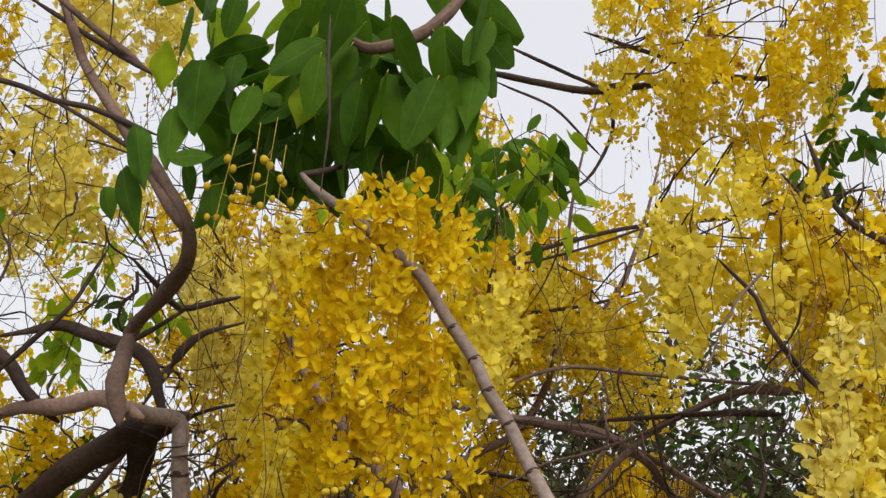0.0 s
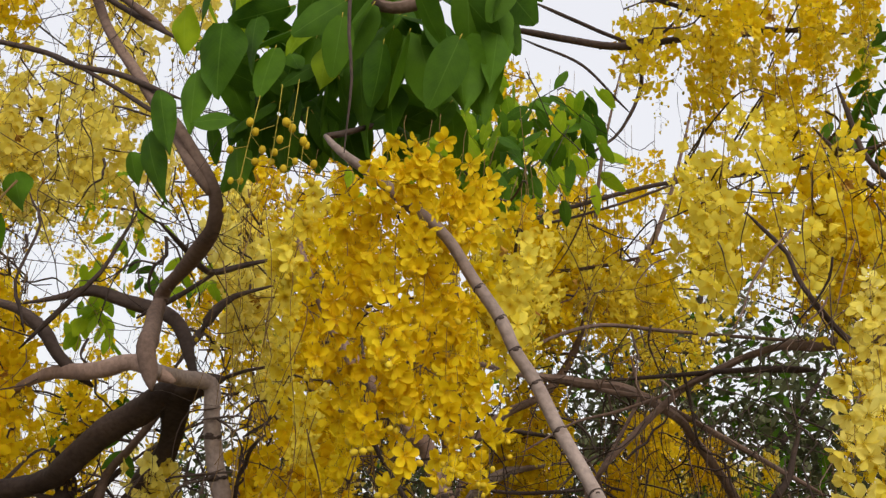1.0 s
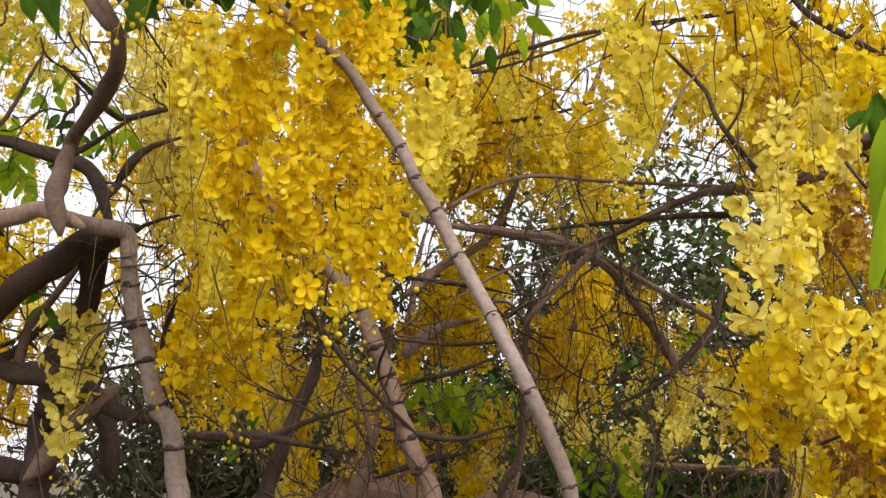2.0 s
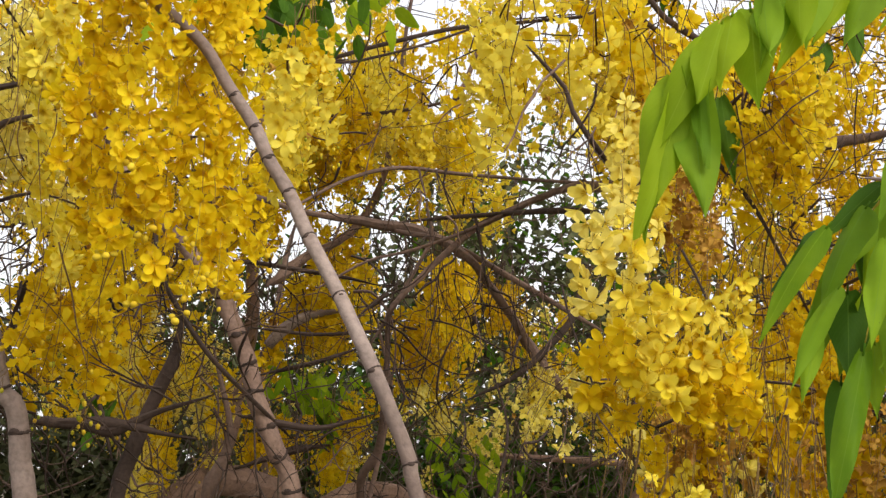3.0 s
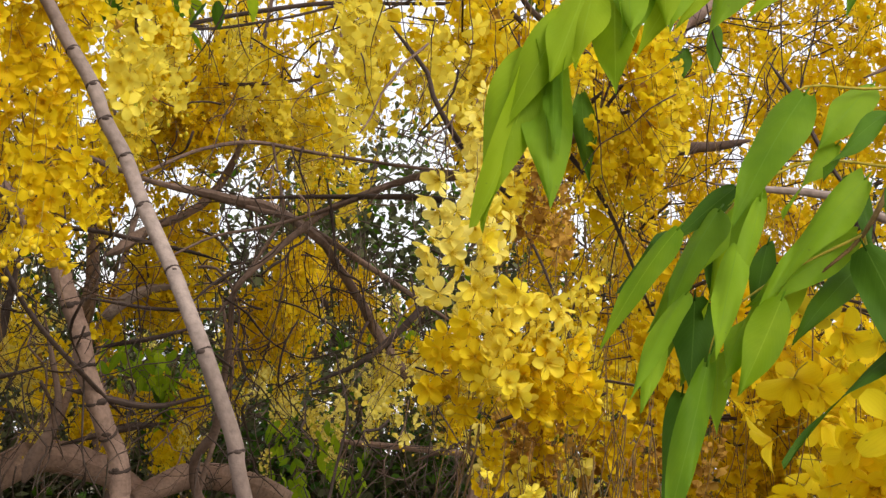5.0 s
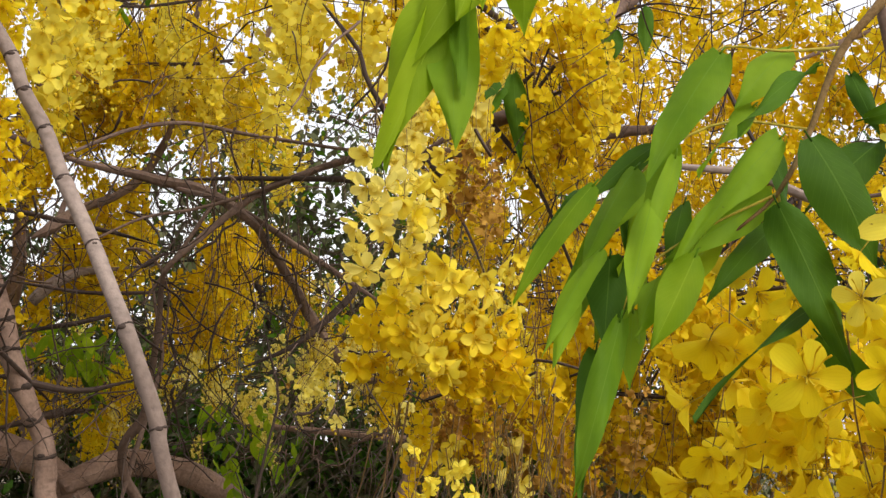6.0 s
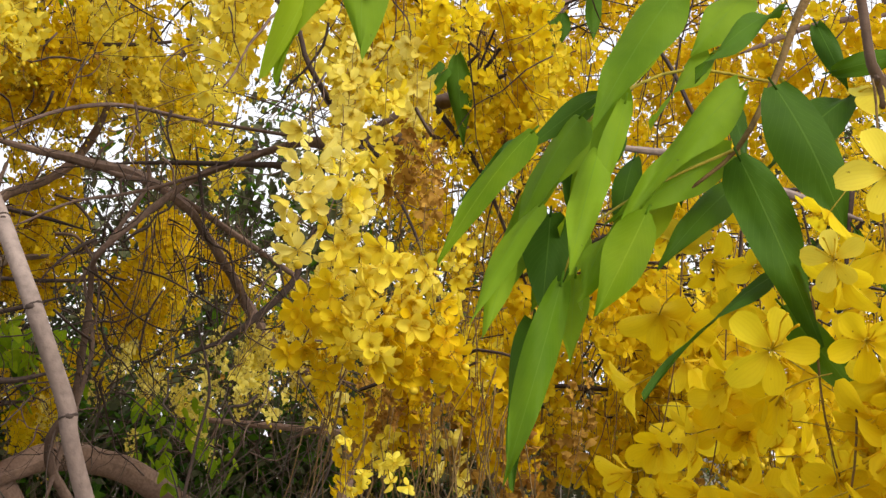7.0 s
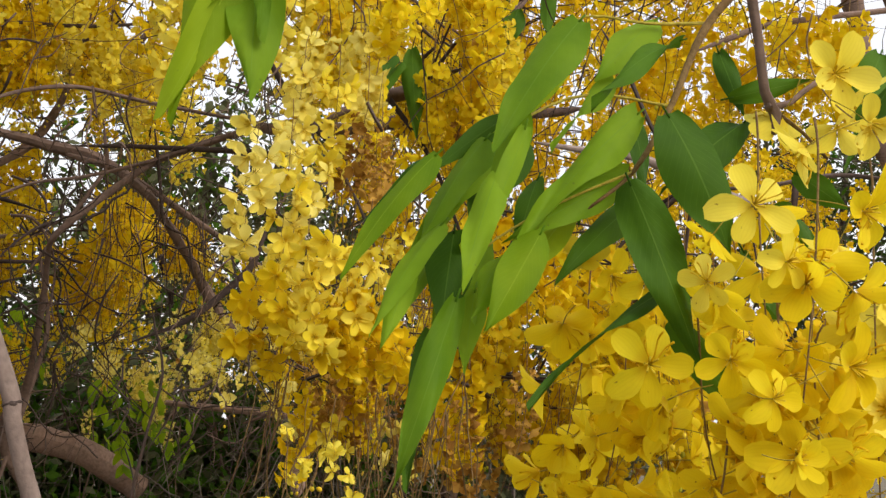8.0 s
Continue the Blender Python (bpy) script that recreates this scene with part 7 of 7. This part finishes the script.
leaf_cloud(shrub_d, 'foliage', (-1.4, 7.5, 1.29), (2.6, 1.2, 2.1), 280, 24, 0.085, [LEAF_DARK], 296, spread=0.16, hollow=0.1)

shrub_e = thing("shrub", "tangled green shrub in the thicket", "shrub", (2.065, 6.75, 0), "thicket shrubs")
branch(shrub_e, 'stem', [(1.99, 6.67, -0.03, 0.02), (1.75, 6.57, 0.92, 0.014), (1.51, 6.43, 1.66, 0.005)], BARK_BROWN, seed=297, step=0.1, sides=6, rough=0.3)
branch(shrub_e, 'stem', [(2.11, 6.66, -0.03, 0.02), (2.31, 6.55, 0.92, 0.014), (2.50, 6.39, 1.66, 0.005)], BARK_BROWN, seed=298, step=0.1, sides=6, rough=0.3)
branch(shrub_e, 'stem', [(2.16, 6.77, -0.03, 0.02), (2.53, 6.81, 0.92, 0.014), (2.88, 6.85, 1.66, 0.005)], BARK_BROWN, seed=299, step=0.1, sides=6, rough=0.3)
branch(shrub_e, 'stem', [(2.07, 6.85, -0.03, 0.02), (2.10, 6.99, 0.92, 0.014), (2.12, 7.17, 1.66, 0.005)], BARK_BROWN, seed=300, step=0.1, sides=6, rough=0.3)
branch(shrub_e, 'stem', [(1.97, 6.79, -0.03, 0.02), (1.62, 6.84, 0.92, 0.014), (1.28, 6.91, 1.66, 0.005)], BARK_BROWN, seed=301, step=0.1, sides=6, rough=0.3)
leaf_cloud(shrub_e, 'foliage', (2.06, 6.75, 1.15), (2.4, 1.2, 1.8), 210, 24, 0.085, [LEAF, LEAF_DARK], 302, spread=0.16, hollow=0.1)

shrub_f = thing("shrub", "tangled green shrub in the thicket", "shrub", (4.016, 6.75, 0), "thicket shrubs")
branch(shrub_f, 'stem', [(4.05, 6.65, -0.03, 0.02), (4.19, 6.52, 0.91, 0.014), (4.32, 6.35, 1.74, 0.005)], BARK_BROWN, seed=303, step=0.1, sides=6, rough=0.3)
branch(shrub_f, 'stem', [(4.12, 6.75, -0.03, 0.02), (4.62, 6.74, 0.91, 0.014), (5.07, 6.74, 1.74, 0.005)], BARK_BROWN, seed=304, step=0.1, sides=6, rough=0.3)
branch(shrub_f, 'stem', [(4.05, 6.84, -0.03, 0.02), (4.22, 6.98, 0.91, 0.014), (4.36, 7.15, 1.74, 0.005)], BARK_BROWN, seed=305, step=0.1, sides=6, rough=0.3)
branch(shrub_f, 'stem', [(3.94, 6.81, -0.03, 0.02), (3.54, 6.89, 0.91, 0.014), (3.18, 7.00, 1.74, 0.005)], BARK_BROWN, seed=306, step=0.1, sides=6, rough=0.3)
branch(shrub_f, 'stem', [(3.94, 6.69, -0.03, 0.02), (3.53, 6.61, 0.91, 0.014), (3.16, 6.51, 1.74, 0.005)], BARK_BROWN, seed=307, step=0.1, sides=6, rough=0.3)
leaf_cloud(shrub_f, 'foliage', (4.02, 6.75, 1.14), (3, 1.2, 2.0), 204, 24, 0.085, [LEAF_DARK], 308, spread=0.16, hollow=0.1)
cluster(far_tree_c, (2.08, 3.90, 2.93), (1.71, 0.80, 0.63), 69, "deep", 309, mix="yellow", far=True)
cluster(far_tree_c, (3.30, 4.50, 2.74), (2.56, 0.80, 1.24), 122, "deep", 310, mix="yellow", far=True)
cluster(far_tree_b, (-0.68, 4.88, 3.21), (1.31, 0.80, 1.13), 92, "deep", 311, mix="yellow", far=True)
cluster(arched_tree, (0.28, 4.05, 2.91), (0.21, 0.50, 0.09), 9, "deep", 313, far=True)
cluster(arched_tree, (0.62, 4.80, 2.20), (0.25, 0.50, 0.21), 11, "deep", 314, mix="yellow", far=True)
cluster(arched_tree, (1.74, 4.12, 1.92), (0.50, 0.60, 0.27), 17, "yellow", 315, mix="pale", far=True)
cluster(right_tree, (1.11, 2.06, 2.45), (0.03, 0.20, 0.10), 6, "lemon", 316, scale=0.66, mix="deep")
cluster(far_tree_b, (0.87, 4.50, 1.78), (0.61, 0.80, 0.11), 7, "sparse", 317, scale=0.66, far=True)
cluster(far_tree_a, (-0.25, 4.50, 2.09), (0.52, 0.80, 0.30), 8, "yellow", 319, mix="pale", far=True)
cluster(arched_tree, (0.82, 3.30, 1.81), (0.15, 0.40, 0.06), 5, "sparse", 321, scale=0.66, far=True)
cluster(arched_tree, (-0.37, 4.95, 1.98), (0.45, 0.60, 0.22), 10, "cream", 322, mix="yellow", far=True)
cluster(left_tree, (-1.55, 3.60, 3.57), (0.62, 0.50, 0.07), 12, "cream", 323, far=True)
cluster(left_tree, (-1.21, 3.60, 3.96), (0.49, 0.50, 0.16), 12, "cream", 324, far=True)
cluster(left_tree, (-0.85, 3.60, 3.05), (0.13, 0.50, 0.26), 7, "cream", 325, far=True)
hanging_twigs(arched_tree, (0.758, 3.900, 2.258), (0.35, 0.2, 0.15), 34, 910, length=(0.3, 0.55), thick=0.0013, wild=(0.1, 0.1, 0.1))
hanging_twigs(arched_tree, (0.972, 5.325, 1.658), (1.6, 0.5, 0.5), 45, 911, length=(0.2, 0.6), thick=0.002, mat=BARK_BROWN, wild=(0.5, 0.4, 0.5))
leaf_mass(arched_tree, (0.195, 5.400, 1.914), (0.32, 0.3, 0.22), 30, 'small fresh', 90, 0.8)
leaf_mass(arched_tree, (0.910, 5.250, 1.603), (0.35, 0.3, 0.2), 26, 'small fresh', 91, 0.8)
leaf_mass(arched_tree, (1.223, 4.950, 2.169), (0.2, 0.2, 0.15), 12, 'small fresh', 92, 0.7)
leaf_mass(arched_tree, (1.068, 5.625, 1.524), (0.5, 0.3, 0.3), 30, 'small fresh', 93, 0.8)
leaf_mass(arched_tree, (0.370, 5.625, 1.832), (0.4, 0.3, 0.3), 26, 'small fresh', 94, 0.8)
cluster(right_tree, (0.43, 3.90, 3.09), (0.11, 0.40, 0.07), 3, "pale", 326, far=True)
cluster(far_tree_a, (0.55, 4.65, 3.14), (0.45, 0.60, 0.15), 10, "deep", 327, mix="pale", far=True)
cluster(arched_tree, (0.46, 4.35, 3.18), (0.34, 0.50, 0.23), 12, "yellow", 328, mix="deep", far=True)
cluster(left_tree, (-1.41, 3.30, 2.13), (0.18, 0.40, 0.41), 10, "deep", 329, mix="yellow", far=True)
hanging_twigs(arched_tree, (1.136, 5.625, 1.736), (2.8, 0.8, 1.2), 50, 330, length=(0.3, 0.9), thick=0.0026, mat=BARK_GREY, wild=(0.25, 0.3, 0.3))
hanging_twigs(arched_tree, (1.777, 4.500, 1.527), (2.0, 0.6, 0.7), 45, 331, length=(0.3, 0.8), thick=0.0024, mat=BARK_GREY, wild=(0.9, 0.4, 0.4))
hanging_twigs(arched_tree, (0.946, 4.800, 1.986), (2.0, 0.8, 1.4), 45, 332, length=(0.3, 0.8), thick=0.0022, mat=BARK_GREY, wild=(0.3, 0.3, 0.3))
hanging_twigs(arched_tree, (-0.546, 4.200, 1.822), (2.4, 0.8, 0.8), 80, 333, length=(0.2, 0.6), thick=0.0024, mat=BARK_BROWN, wild=(0.8, 0.5, 1.0))
hanging_twigs(left_tree, (-0.969, 3.300, 1.893), (1.2, 0.5, 0.9), 50, 334, length=(0.2, 0.5), thick=0.0022, mat=BARK_DARK_SHADED, wild=(0.8, 0.4, 0.6))
hanging_twigs(right_tree, (0.845, 2.325, 1.977), (0.5, 0.3, 0.9), 40, 335, length=(0.15, 0.4), thick=0.0013, mat=BARK_BROWN, wild=(0.5, 0.4, 0.4))
hanging_twigs(right_tree, (1.119, 2.250, 2.179), (0.6, 0.3, 0.9), 40, 336, length=(0.2, 0.5), thick=0.0011, mat=STALK, wild=(0.1, 0.1, 0.1))
hanging_twigs(arched_tree, (0.256, 3.750, 2.021), (1.2, 0.6, 1.2), 44, 337, length=(0.2, 0.6), thick=0.0022, mat=BARK_DARK_SHADED, wild=(1, 0.5, 0.7))
branch(left_tree, "branch", [(-0.552, 2.577, 1.899, 0.001), (-0.586, 2.565, 1.884, 0.0028), (-0.63, 2.55, 1.864, 0.0022), (-0.666, 2.55, 1.818, 0.0022), (-0.683, 2.55, 1.741, 0.0016), (-0.688, 2.55, 1.718, 0.001)], BARK_DARK_SHADED, seed=338, sides=5)
branch(left_tree, "branch", [(-0.559, 2.591, 1.886, 0.001), (-0.585, 2.565, 1.873, 0.0028), (-0.639, 2.512, 1.847, 0.0022), (-0.671, 2.512, 1.789, 0.0016), (-0.677, 2.512, 1.751, 0.0011), (-0.679, 2.512, 1.736, 0.001)], BARK_DARK_SHADED, seed=339, sides=5)
branch(left_tree, "branch", [(-0.589, 2.563, 1.899, 0.001), (-0.591, 2.55, 1.871, 0.0022), (-0.596, 2.512, 1.79, 0.0022), (-0.621, 2.475, 1.73, 0.0016), (-0.643, 2.475, 1.674, 0.0011), (-0.65, 2.475, 1.657, 0.001)], BARK_DARK_SHADED, seed=340, sides=5)
branch(left_tree, "branch", [(-0.592, 2.571, 2.022, 0.001), (-0.565, 2.55, 2.004, 0.0028), (-0.516, 2.512, 1.971, 0.0022), (-0.497, 2.512, 1.919, 0.0016), (-0.491, 2.512, 1.867, 0.0011), (-0.489, 2.512, 1.851, 0.001)], BARK_DARK_SHADED, seed=341, sides=5)
branch(left_tree, "branch", [(-0.618, 2.55, 2.005, 0.001), (-0.579, 2.55, 2.01, 0.0028), (-0.519, 2.55, 2.017, 0.0022), (-0.472, 2.55, 1.998, 0.0011), (-0.458, 2.55, 1.992, 0.001)], BARK_DARK_SHADED, seed=342, sides=5)
branch(left_tree, "branch", [(-0.57, 2.55, 2.035, 0.001), (-0.6, 2.55, 2.03, 0.0022), (-0.64, 2.55, 2.023, 0.0022), (-0.663, 2.55, 1.976, 0.0017), (-0.669, 2.55, 1.923, 0.0011), (-0.671, 2.55, 1.907, 0.001)], BARK_DARK_SHADED, seed=343, sides=5)
branch(left_tree, "branch", [(-0.556, 2.604, 1.827, 0.001), (-0.536, 2.588, 1.81, 0.0022), (-0.487, 2.55, 1.769, 0.0016), (-0.464, 2.55, 1.692, 0.0011), (-0.457, 2.55, 1.669, 0.001)], BARK_DARK_SHADED, seed=344, sides=5)
branch(middle_tree, "branch", [(-0.747, 3.75, 1.661, 0.0019), (-0.658, 3.75, 1.666, 0.0064), (-0.554, 3.75, 1.672, 0.016), (-0.459, 3.75, 1.65, 0.0175), (-0.366, 3.75, 1.684, 0.0128), (-0.226, 3.75, 1.732, 0.0072), (-0.131, 3.75, 1.765, 0.0022)], BARK_DARK_SHADED, seed=345, rough=0.17, sides=10, step=0.02)
branch(middle_tree, "branch", [(-0.448, 3.75, 1.547, 0.0024), (-0.478, 3.75, 1.655, 0.008), (-0.511, 3.75, 1.775, 0.0064), (-0.533, 3.75, 1.85, 0.004), (-0.549, 3.75, 1.904, 0.0012)], BARK_DARK_SHADED, seed=346)
branch(middle_tree, "branch", [(-0.418, 3.75, 1.574, 0.0022), (-0.478, 3.75, 1.655, 0.0072), (-0.538, 3.75, 1.737, 0.0056), (-0.574, 3.75, 1.793, 0.0032), (-0.598, 3.75, 1.831, 0.001)], BARK_DARK_SHADED, seed=347)

far_tree_d = thing("golden_shower_tree", "tall golden shower tree closing the view with bloom", "tree", (1.8, 7.05, 0), "golden shower trees")
branch(far_tree_d, "trunk", [(2.513, 6.45, -0.05, 0.09), (2.996, 6.45, 1.352, 0.064), (3.033, 6.45, 2.323, 0.0539), (3.228, 6.45, 3.434, 0.0403), (3.439, 6.45, 4.629, 0.0258), (3.62, 6.45, 5.696, 0.0133), (3.674, 6.45, 6.016, 0.004)], BARK_BROWN, seed=348, rough=0.17, sides=10, step=0.02)
cluster(far_tree_d, (3.00, 4.50, 3.89), (1.46, 0.80, 0.90), 71, "deep", 349, mix="yellow", far=True)
cluster(far_tree_d, (0.60, 5.25, 3.74), (0.67, 0.60, 0.38), 17, "yellow", 350, mix="pale", far=True)
cluster(far_tree_d, (0.61, 5.25, 3.29), (1.03, 0.60, 0.59), 26, "pale", 351, mix="yellow", far=True)
cluster(far_tree_d, (1.66, 4.50, 3.45), (1.07, 0.60, 0.40), 21, "pale", 352, mix="yellow", far=True)
cluster(far_tree_d, (0.13, 4.20, 2.92), (0.24, 0.50, 0.21), 7, "pale", 353, mix="yellow", far=True)
cluster(far_tree_d, (-0.73, 4.20, 2.64), (0.32, 0.50, 0.65), 11, "cream", 354, mix="yellow", far=True)
cluster(far_tree_d, (-0.33, 4.95, 2.12), (0.69, 0.50, 0.26), 12, "sparse", 355, scale=0.66, far=True)
cluster(arched_tree, (0.02, 5.18, 1.81), (0.21, 0.30, 0.16), 7, "deep", 368, far=True)
cluster(arched_tree, (-0.41, 4.65, 1.70), (0.21, 0.30, 0.09), 6, "cream", 369, mix="yellow", far=True)
cluster(right_tree, (1.56, 2.17, 1.69), (0.29, 0.30, 0.18), 9, "deep", 370, scale=0.65, mix="dry", far=True)
cluster(right_tree, (1.83, 1.95, 1.68), (0.27, 0.30, 0.11), 5, "yellow", 371, scale=0.75, mix="deep")
hanging_twigs(right_tree, (1.096, 1.950, 1.562), (0.75, 0.3, 0.4), 70, 372, length=(0.12, 0.3), thick=0.0009, mat=STALK, wild=(0.1, 0.1, 0.1))
hanging_twigs(right_tree, (1.509, 2.025, 1.580), (0.75, 0.3, 0.4), 50, 373, length=(0.12, 0.3), thick=0.0009, mat=STALK, wild=(0.1, 0.1, 0.1))
hanging_twigs(slender_tree, (-0.218, 1.875, 2.097), (0.5, 0.2, 0.5), 40, 374, length=(0.15, 0.35), thick=0.0009, mat=STALK, wild=(0.1, 0.1, 0.1))
hanging_twigs(right_tree, (0.893, 3.000, 2.338), (1.1, 0.4, 0.8), 24, 375, length=(0.15, 0.4), thick=0.0022, mat=BARK_BROWN, wild=(1.2, 0.4, 0.7))
hanging_twigs(left_tree, (-1.038, 2.700, 2.284), (0.9, 0.4, 0.8), 35, 376, length=(0.15, 0.3), thick=0.0026, mat=BARK_DARK_SHADED, wild=(1.2, 0.4, 0.8))
hanging_twigs(left_tree, (-1.104, 2.700, 2.765), (0.9, 0.4, 0.8), 40, 377, length=(0.12, 0.3), thick=0.0014, mat=BARK_DARK_SHADED, wild=(1.2, 0.4, 0.8))
hanging_twigs(arched_tree, (0.275, 3.750, 2.457), (1.8, 0.5, 0.8), 20, 378, length=(0.2, 0.5), thick=0.0026, mat=BARK_BROWN, wild=(1.2, 0.4, 0.5))
leaf_mass(right_tree, (0.042, 2.925, 2.990), (0.16, 0.3, 0.26), 26, 'small fresh', 180, 0.85)
leaf_mass(right_tree, (0.189, 2.925, 2.850), (0.26, 0.3, 0.23), 30, 'small', 181, 0.85)
leaf_mass(right_tree, (0.286, 2.925, 2.922), (0.18, 0.3, 0.26), 22, 'small fresh', 182, 0.85)
leaf_mass(right_tree, (0.077, 2.925, 2.745), (0.18, 0.3, 0.13), 14, 'small', 183, 0.85)
leaf_mass(left_tree, (-0.838, 3.150, 2.509), (0.24, 0.2, 0.13), 10, 'small fresh', 190, 0.75)
leaf_mass(left_tree, (-0.364, 3.450, 2.941), (0.15, 0.2, 0.11), 8, 'small fresh', 191, 0.75)
leaf_mass(left_tree, (-0.864, 3.300, 1.896), (0.13, 0.2, 0.10), 8, 'small', 192, 0.75)
cluster(arched_tree, (-0.12, 4.65, 2.72), (0.37, 0.40, 0.07), 10, "deep", 379, mix="yellow", far=True)
cluster(arched_tree, (0.93, 4.80, 2.87), (0.34, 0.40, 0.06), 6, "yellow", 380, mix="pale", far=True)
cluster(far_tree_d, (-0.58, 5.25, 2.53), (0.34, 0.40, 0.34), 10, "yellow", 381, mix="pale", far=True)
cluster(right_tree, (0.79, 1.76, 2.03), (0.03, 0.10, 0.06), 3, "dry", 382, scale=0.45)
cluster(right_tree, (0.80, 1.88, 1.66), (0.07, 0.10, 0.06), 3, "dry", 383, scale=0.5)
cluster(arched_tree, (0.27, 4.50, 2.58), (0.27, 0.40, 0.06), 4, "deep", 384, mix="yellow", far=True)
cluster(arched_tree, (0.17, 4.72, 2.28), (0.33, 0.40, 0.15), 7, "deep", 385, mix="yellow", far=True)
# Dark brushwood, its bark colour deepened to include shade.
hanging_twigs(arched_tree, (0.05, 3.4, 1.98), (1.1, 0.5, 0.9), 30, 930, length=(0.15, 0.45), thick=0.0028, mat=BARK_DARK_SHADED, wild=(1.3, 0.4, 0.8))
hanging_twigs(arched_tree, (0.75, 3.5, 1.95), (1.1, 0.5, 0.9), 24, 931, length=(0.15, 0.45), thick=0.0026, mat=BARK_DARK_SHADED, wild=(1.3, 0.4, 0.8))
hanging_twigs(left_tree, (-0.75, 3.2, 1.85), (0.8, 0.4, 0.7), 34, 932, length=(0.15, 0.4), thick=0.0034, mat=BARK_DARK_SHADED, wild=(1.3, 0.4, 0.8))
cluster(far_tree_a, (-0.62, 5.50, 2.02), (1.00, 0.50, 0.36), 12, "cream", 940, scale=0.7, far=True)
cluster(far_tree_a, (-0.25, 5.60, 1.62), (1.20, 0.50, 0.20), 10, "yellow", 941, scale=0.7, mix="cream", far=True)
cluster(far_tree_b, (0.95, 5.40, 1.78), (1.10, 0.50, 0.40), 9, "cream", 942, scale=0.6, far=True)
cluster(arched_tree, (1.120, 4.000, 1.914), (0.34, 0.3, 0.12), 11, "pale", 527, scale=0.6, mix="cream", far=True)
cluster(arched_tree, (1.316, 4.000, 1.776), (0.3, 0.3, 0.1), 8, "yellow", 528, scale=0.6, mix="cream", far=True)
cluster(arched_tree, (1.020, 4.600, 1.786), (0.4, 0.3, 0.2), 6, "cream", 529, scale=0.55, far=True)
cluster(arched_tree, (0.301, 5.400, 1.871), (0.34, 0.3, 0.08), 10, "yellow", 530, scale=0.7, mix="deep", far=True)
cluster(far_tree_a, (-0.670, 4.800, 2.035), (0.45, 0.3, 0.3), 11, "pale", 531, scale=0.7, mix="cream", far=True)
cluster(far_tree_a, (-0.315, 5.200, 1.967), (0.4, 0.3, 0.2), 7, "cream", 532, scale=0.7, mix="yellow", far=True)
cluster(right_tree, (0.772, 1.850, 1.624), (0.16, 0.15, 0.05), 4, "dry", 533, scale=0.5, mix="deep")
cluster(right_tree, (0.898, 1.900, 1.648), (0.2, 0.15, 0.06), 4, "dry", 534, scale=0.6, mix="deep")
hanging_twigs(right_tree, (0.824, 1.800, 1.567), (0.35, 0.2, 0.16), 60, 951, length=(0.12, 0.28), thick=0.0010, mat=STALK, wild=(0.1, 0.1, 0.1))
cluster(far_tree_a, (-1.950, 5.000, 2.420), (0.80, 0.50, 0.50), 22, "deep", 970, mix="cream", far=True)
cluster(far_tree_a, (-1.750, 5.000, 1.960), (0.90, 0.50, 0.30), 16, "yellow", 971, scale=0.85, mix="deep", far=True)
cluster(far_tree_b, (1.163, 4.900, 2.277), (0.55, 0.30, 0.22), 12, "yellow", 980, scale=0.6, mix="cream", far=True)
cluster(far_tree_b, (1.516, 4.900, 2.058), (0.45, 0.30, 0.20), 9, "deep", 981, scale=0.6, mix="yellow", far=True)
cluster(far_tree_b, (-0.449, 5.000, 2.017), (0.50, 0.30, 0.28), 14, "yellow", 982, scale=0.65, mix="cream", far=True)
cluster(far_tree_b, (0.940, 4.800, 2.387), (0.34, 0.30, 0.10), 10, "deep", 983, scale=0.8, mix="yellow", far=True)
cluster(far_tree_b, (0.562, 5.100, 1.781), (0.60, 0.30, 0.25), 10, "yellow", 984, scale=0.5, mix="cream", far=True)
cluster(far_tree_b, (-0.345, 3.600, 2.728), (0.55, 0.30, 0.30), 18, "deep", 1000, scale=0.8, mix="yellow", far=True)
cluster(far_tree_b, (-0.280, 3.900, 2.496), (0.60, 0.30, 0.25), 16, "deep", 1001, scale=0.8, mix="yellow", far=True)
cluster(far_tree_b, (-0.462, 4.200, 2.282), (0.40, 0.30, 0.20), 9, "yellow", 1002, scale=0.7, mix="deep", far=True)
cluster(right_tree, (1.421, 2.100, 1.632), (0.36, 0.30, 0.10), 12, "yellow", 1003, scale=0.62, mix="deep")
cluster(right_tree, (1.667, 2.100, 1.621), (0.36, 0.30, 0.12), 14, "deep", 1004, scale=0.62, mix="yellow")
cluster(right_tree, (1.920, 2.100, 1.658), (0.36, 0.30, 0.14), 14, "deep", 1005, scale=0.62, mix="yellow")
cluster(far_tree_b, (1.131, 5.400, 2.052), (0.80, 0.30, 0.20), 13, "yellow", 962, scale=0.65, mix="cream", far=True)
cluster(arched_tree, (0.714, 4.700, 2.249), (0.24, 0.30, 0.08), 8, "deep", 963, scale=0.85, far=True)
cluster(arched_tree, (0.365, 4.900, 2.533), (0.3, 0.30, 0.15), 8, "deep", 964, scale=0.8, mix="yellow", far=True)
leaf_mass(left_tree, (-1.230, 3.600, 2.903), (0.30, 0.3, 0.25), 24, "small fresh", 965, 0.75)
leaf_mass(left_tree, (-1.262, 3.600, 2.586), (0.20, 0.3, 0.25), 22, "small fresh", 966, 0.7)
leaf_mass(left_tree, (-1.042, 3.600, 2.646), (0.20, 0.3, 0.15), 14, "small", 967, 0.65)
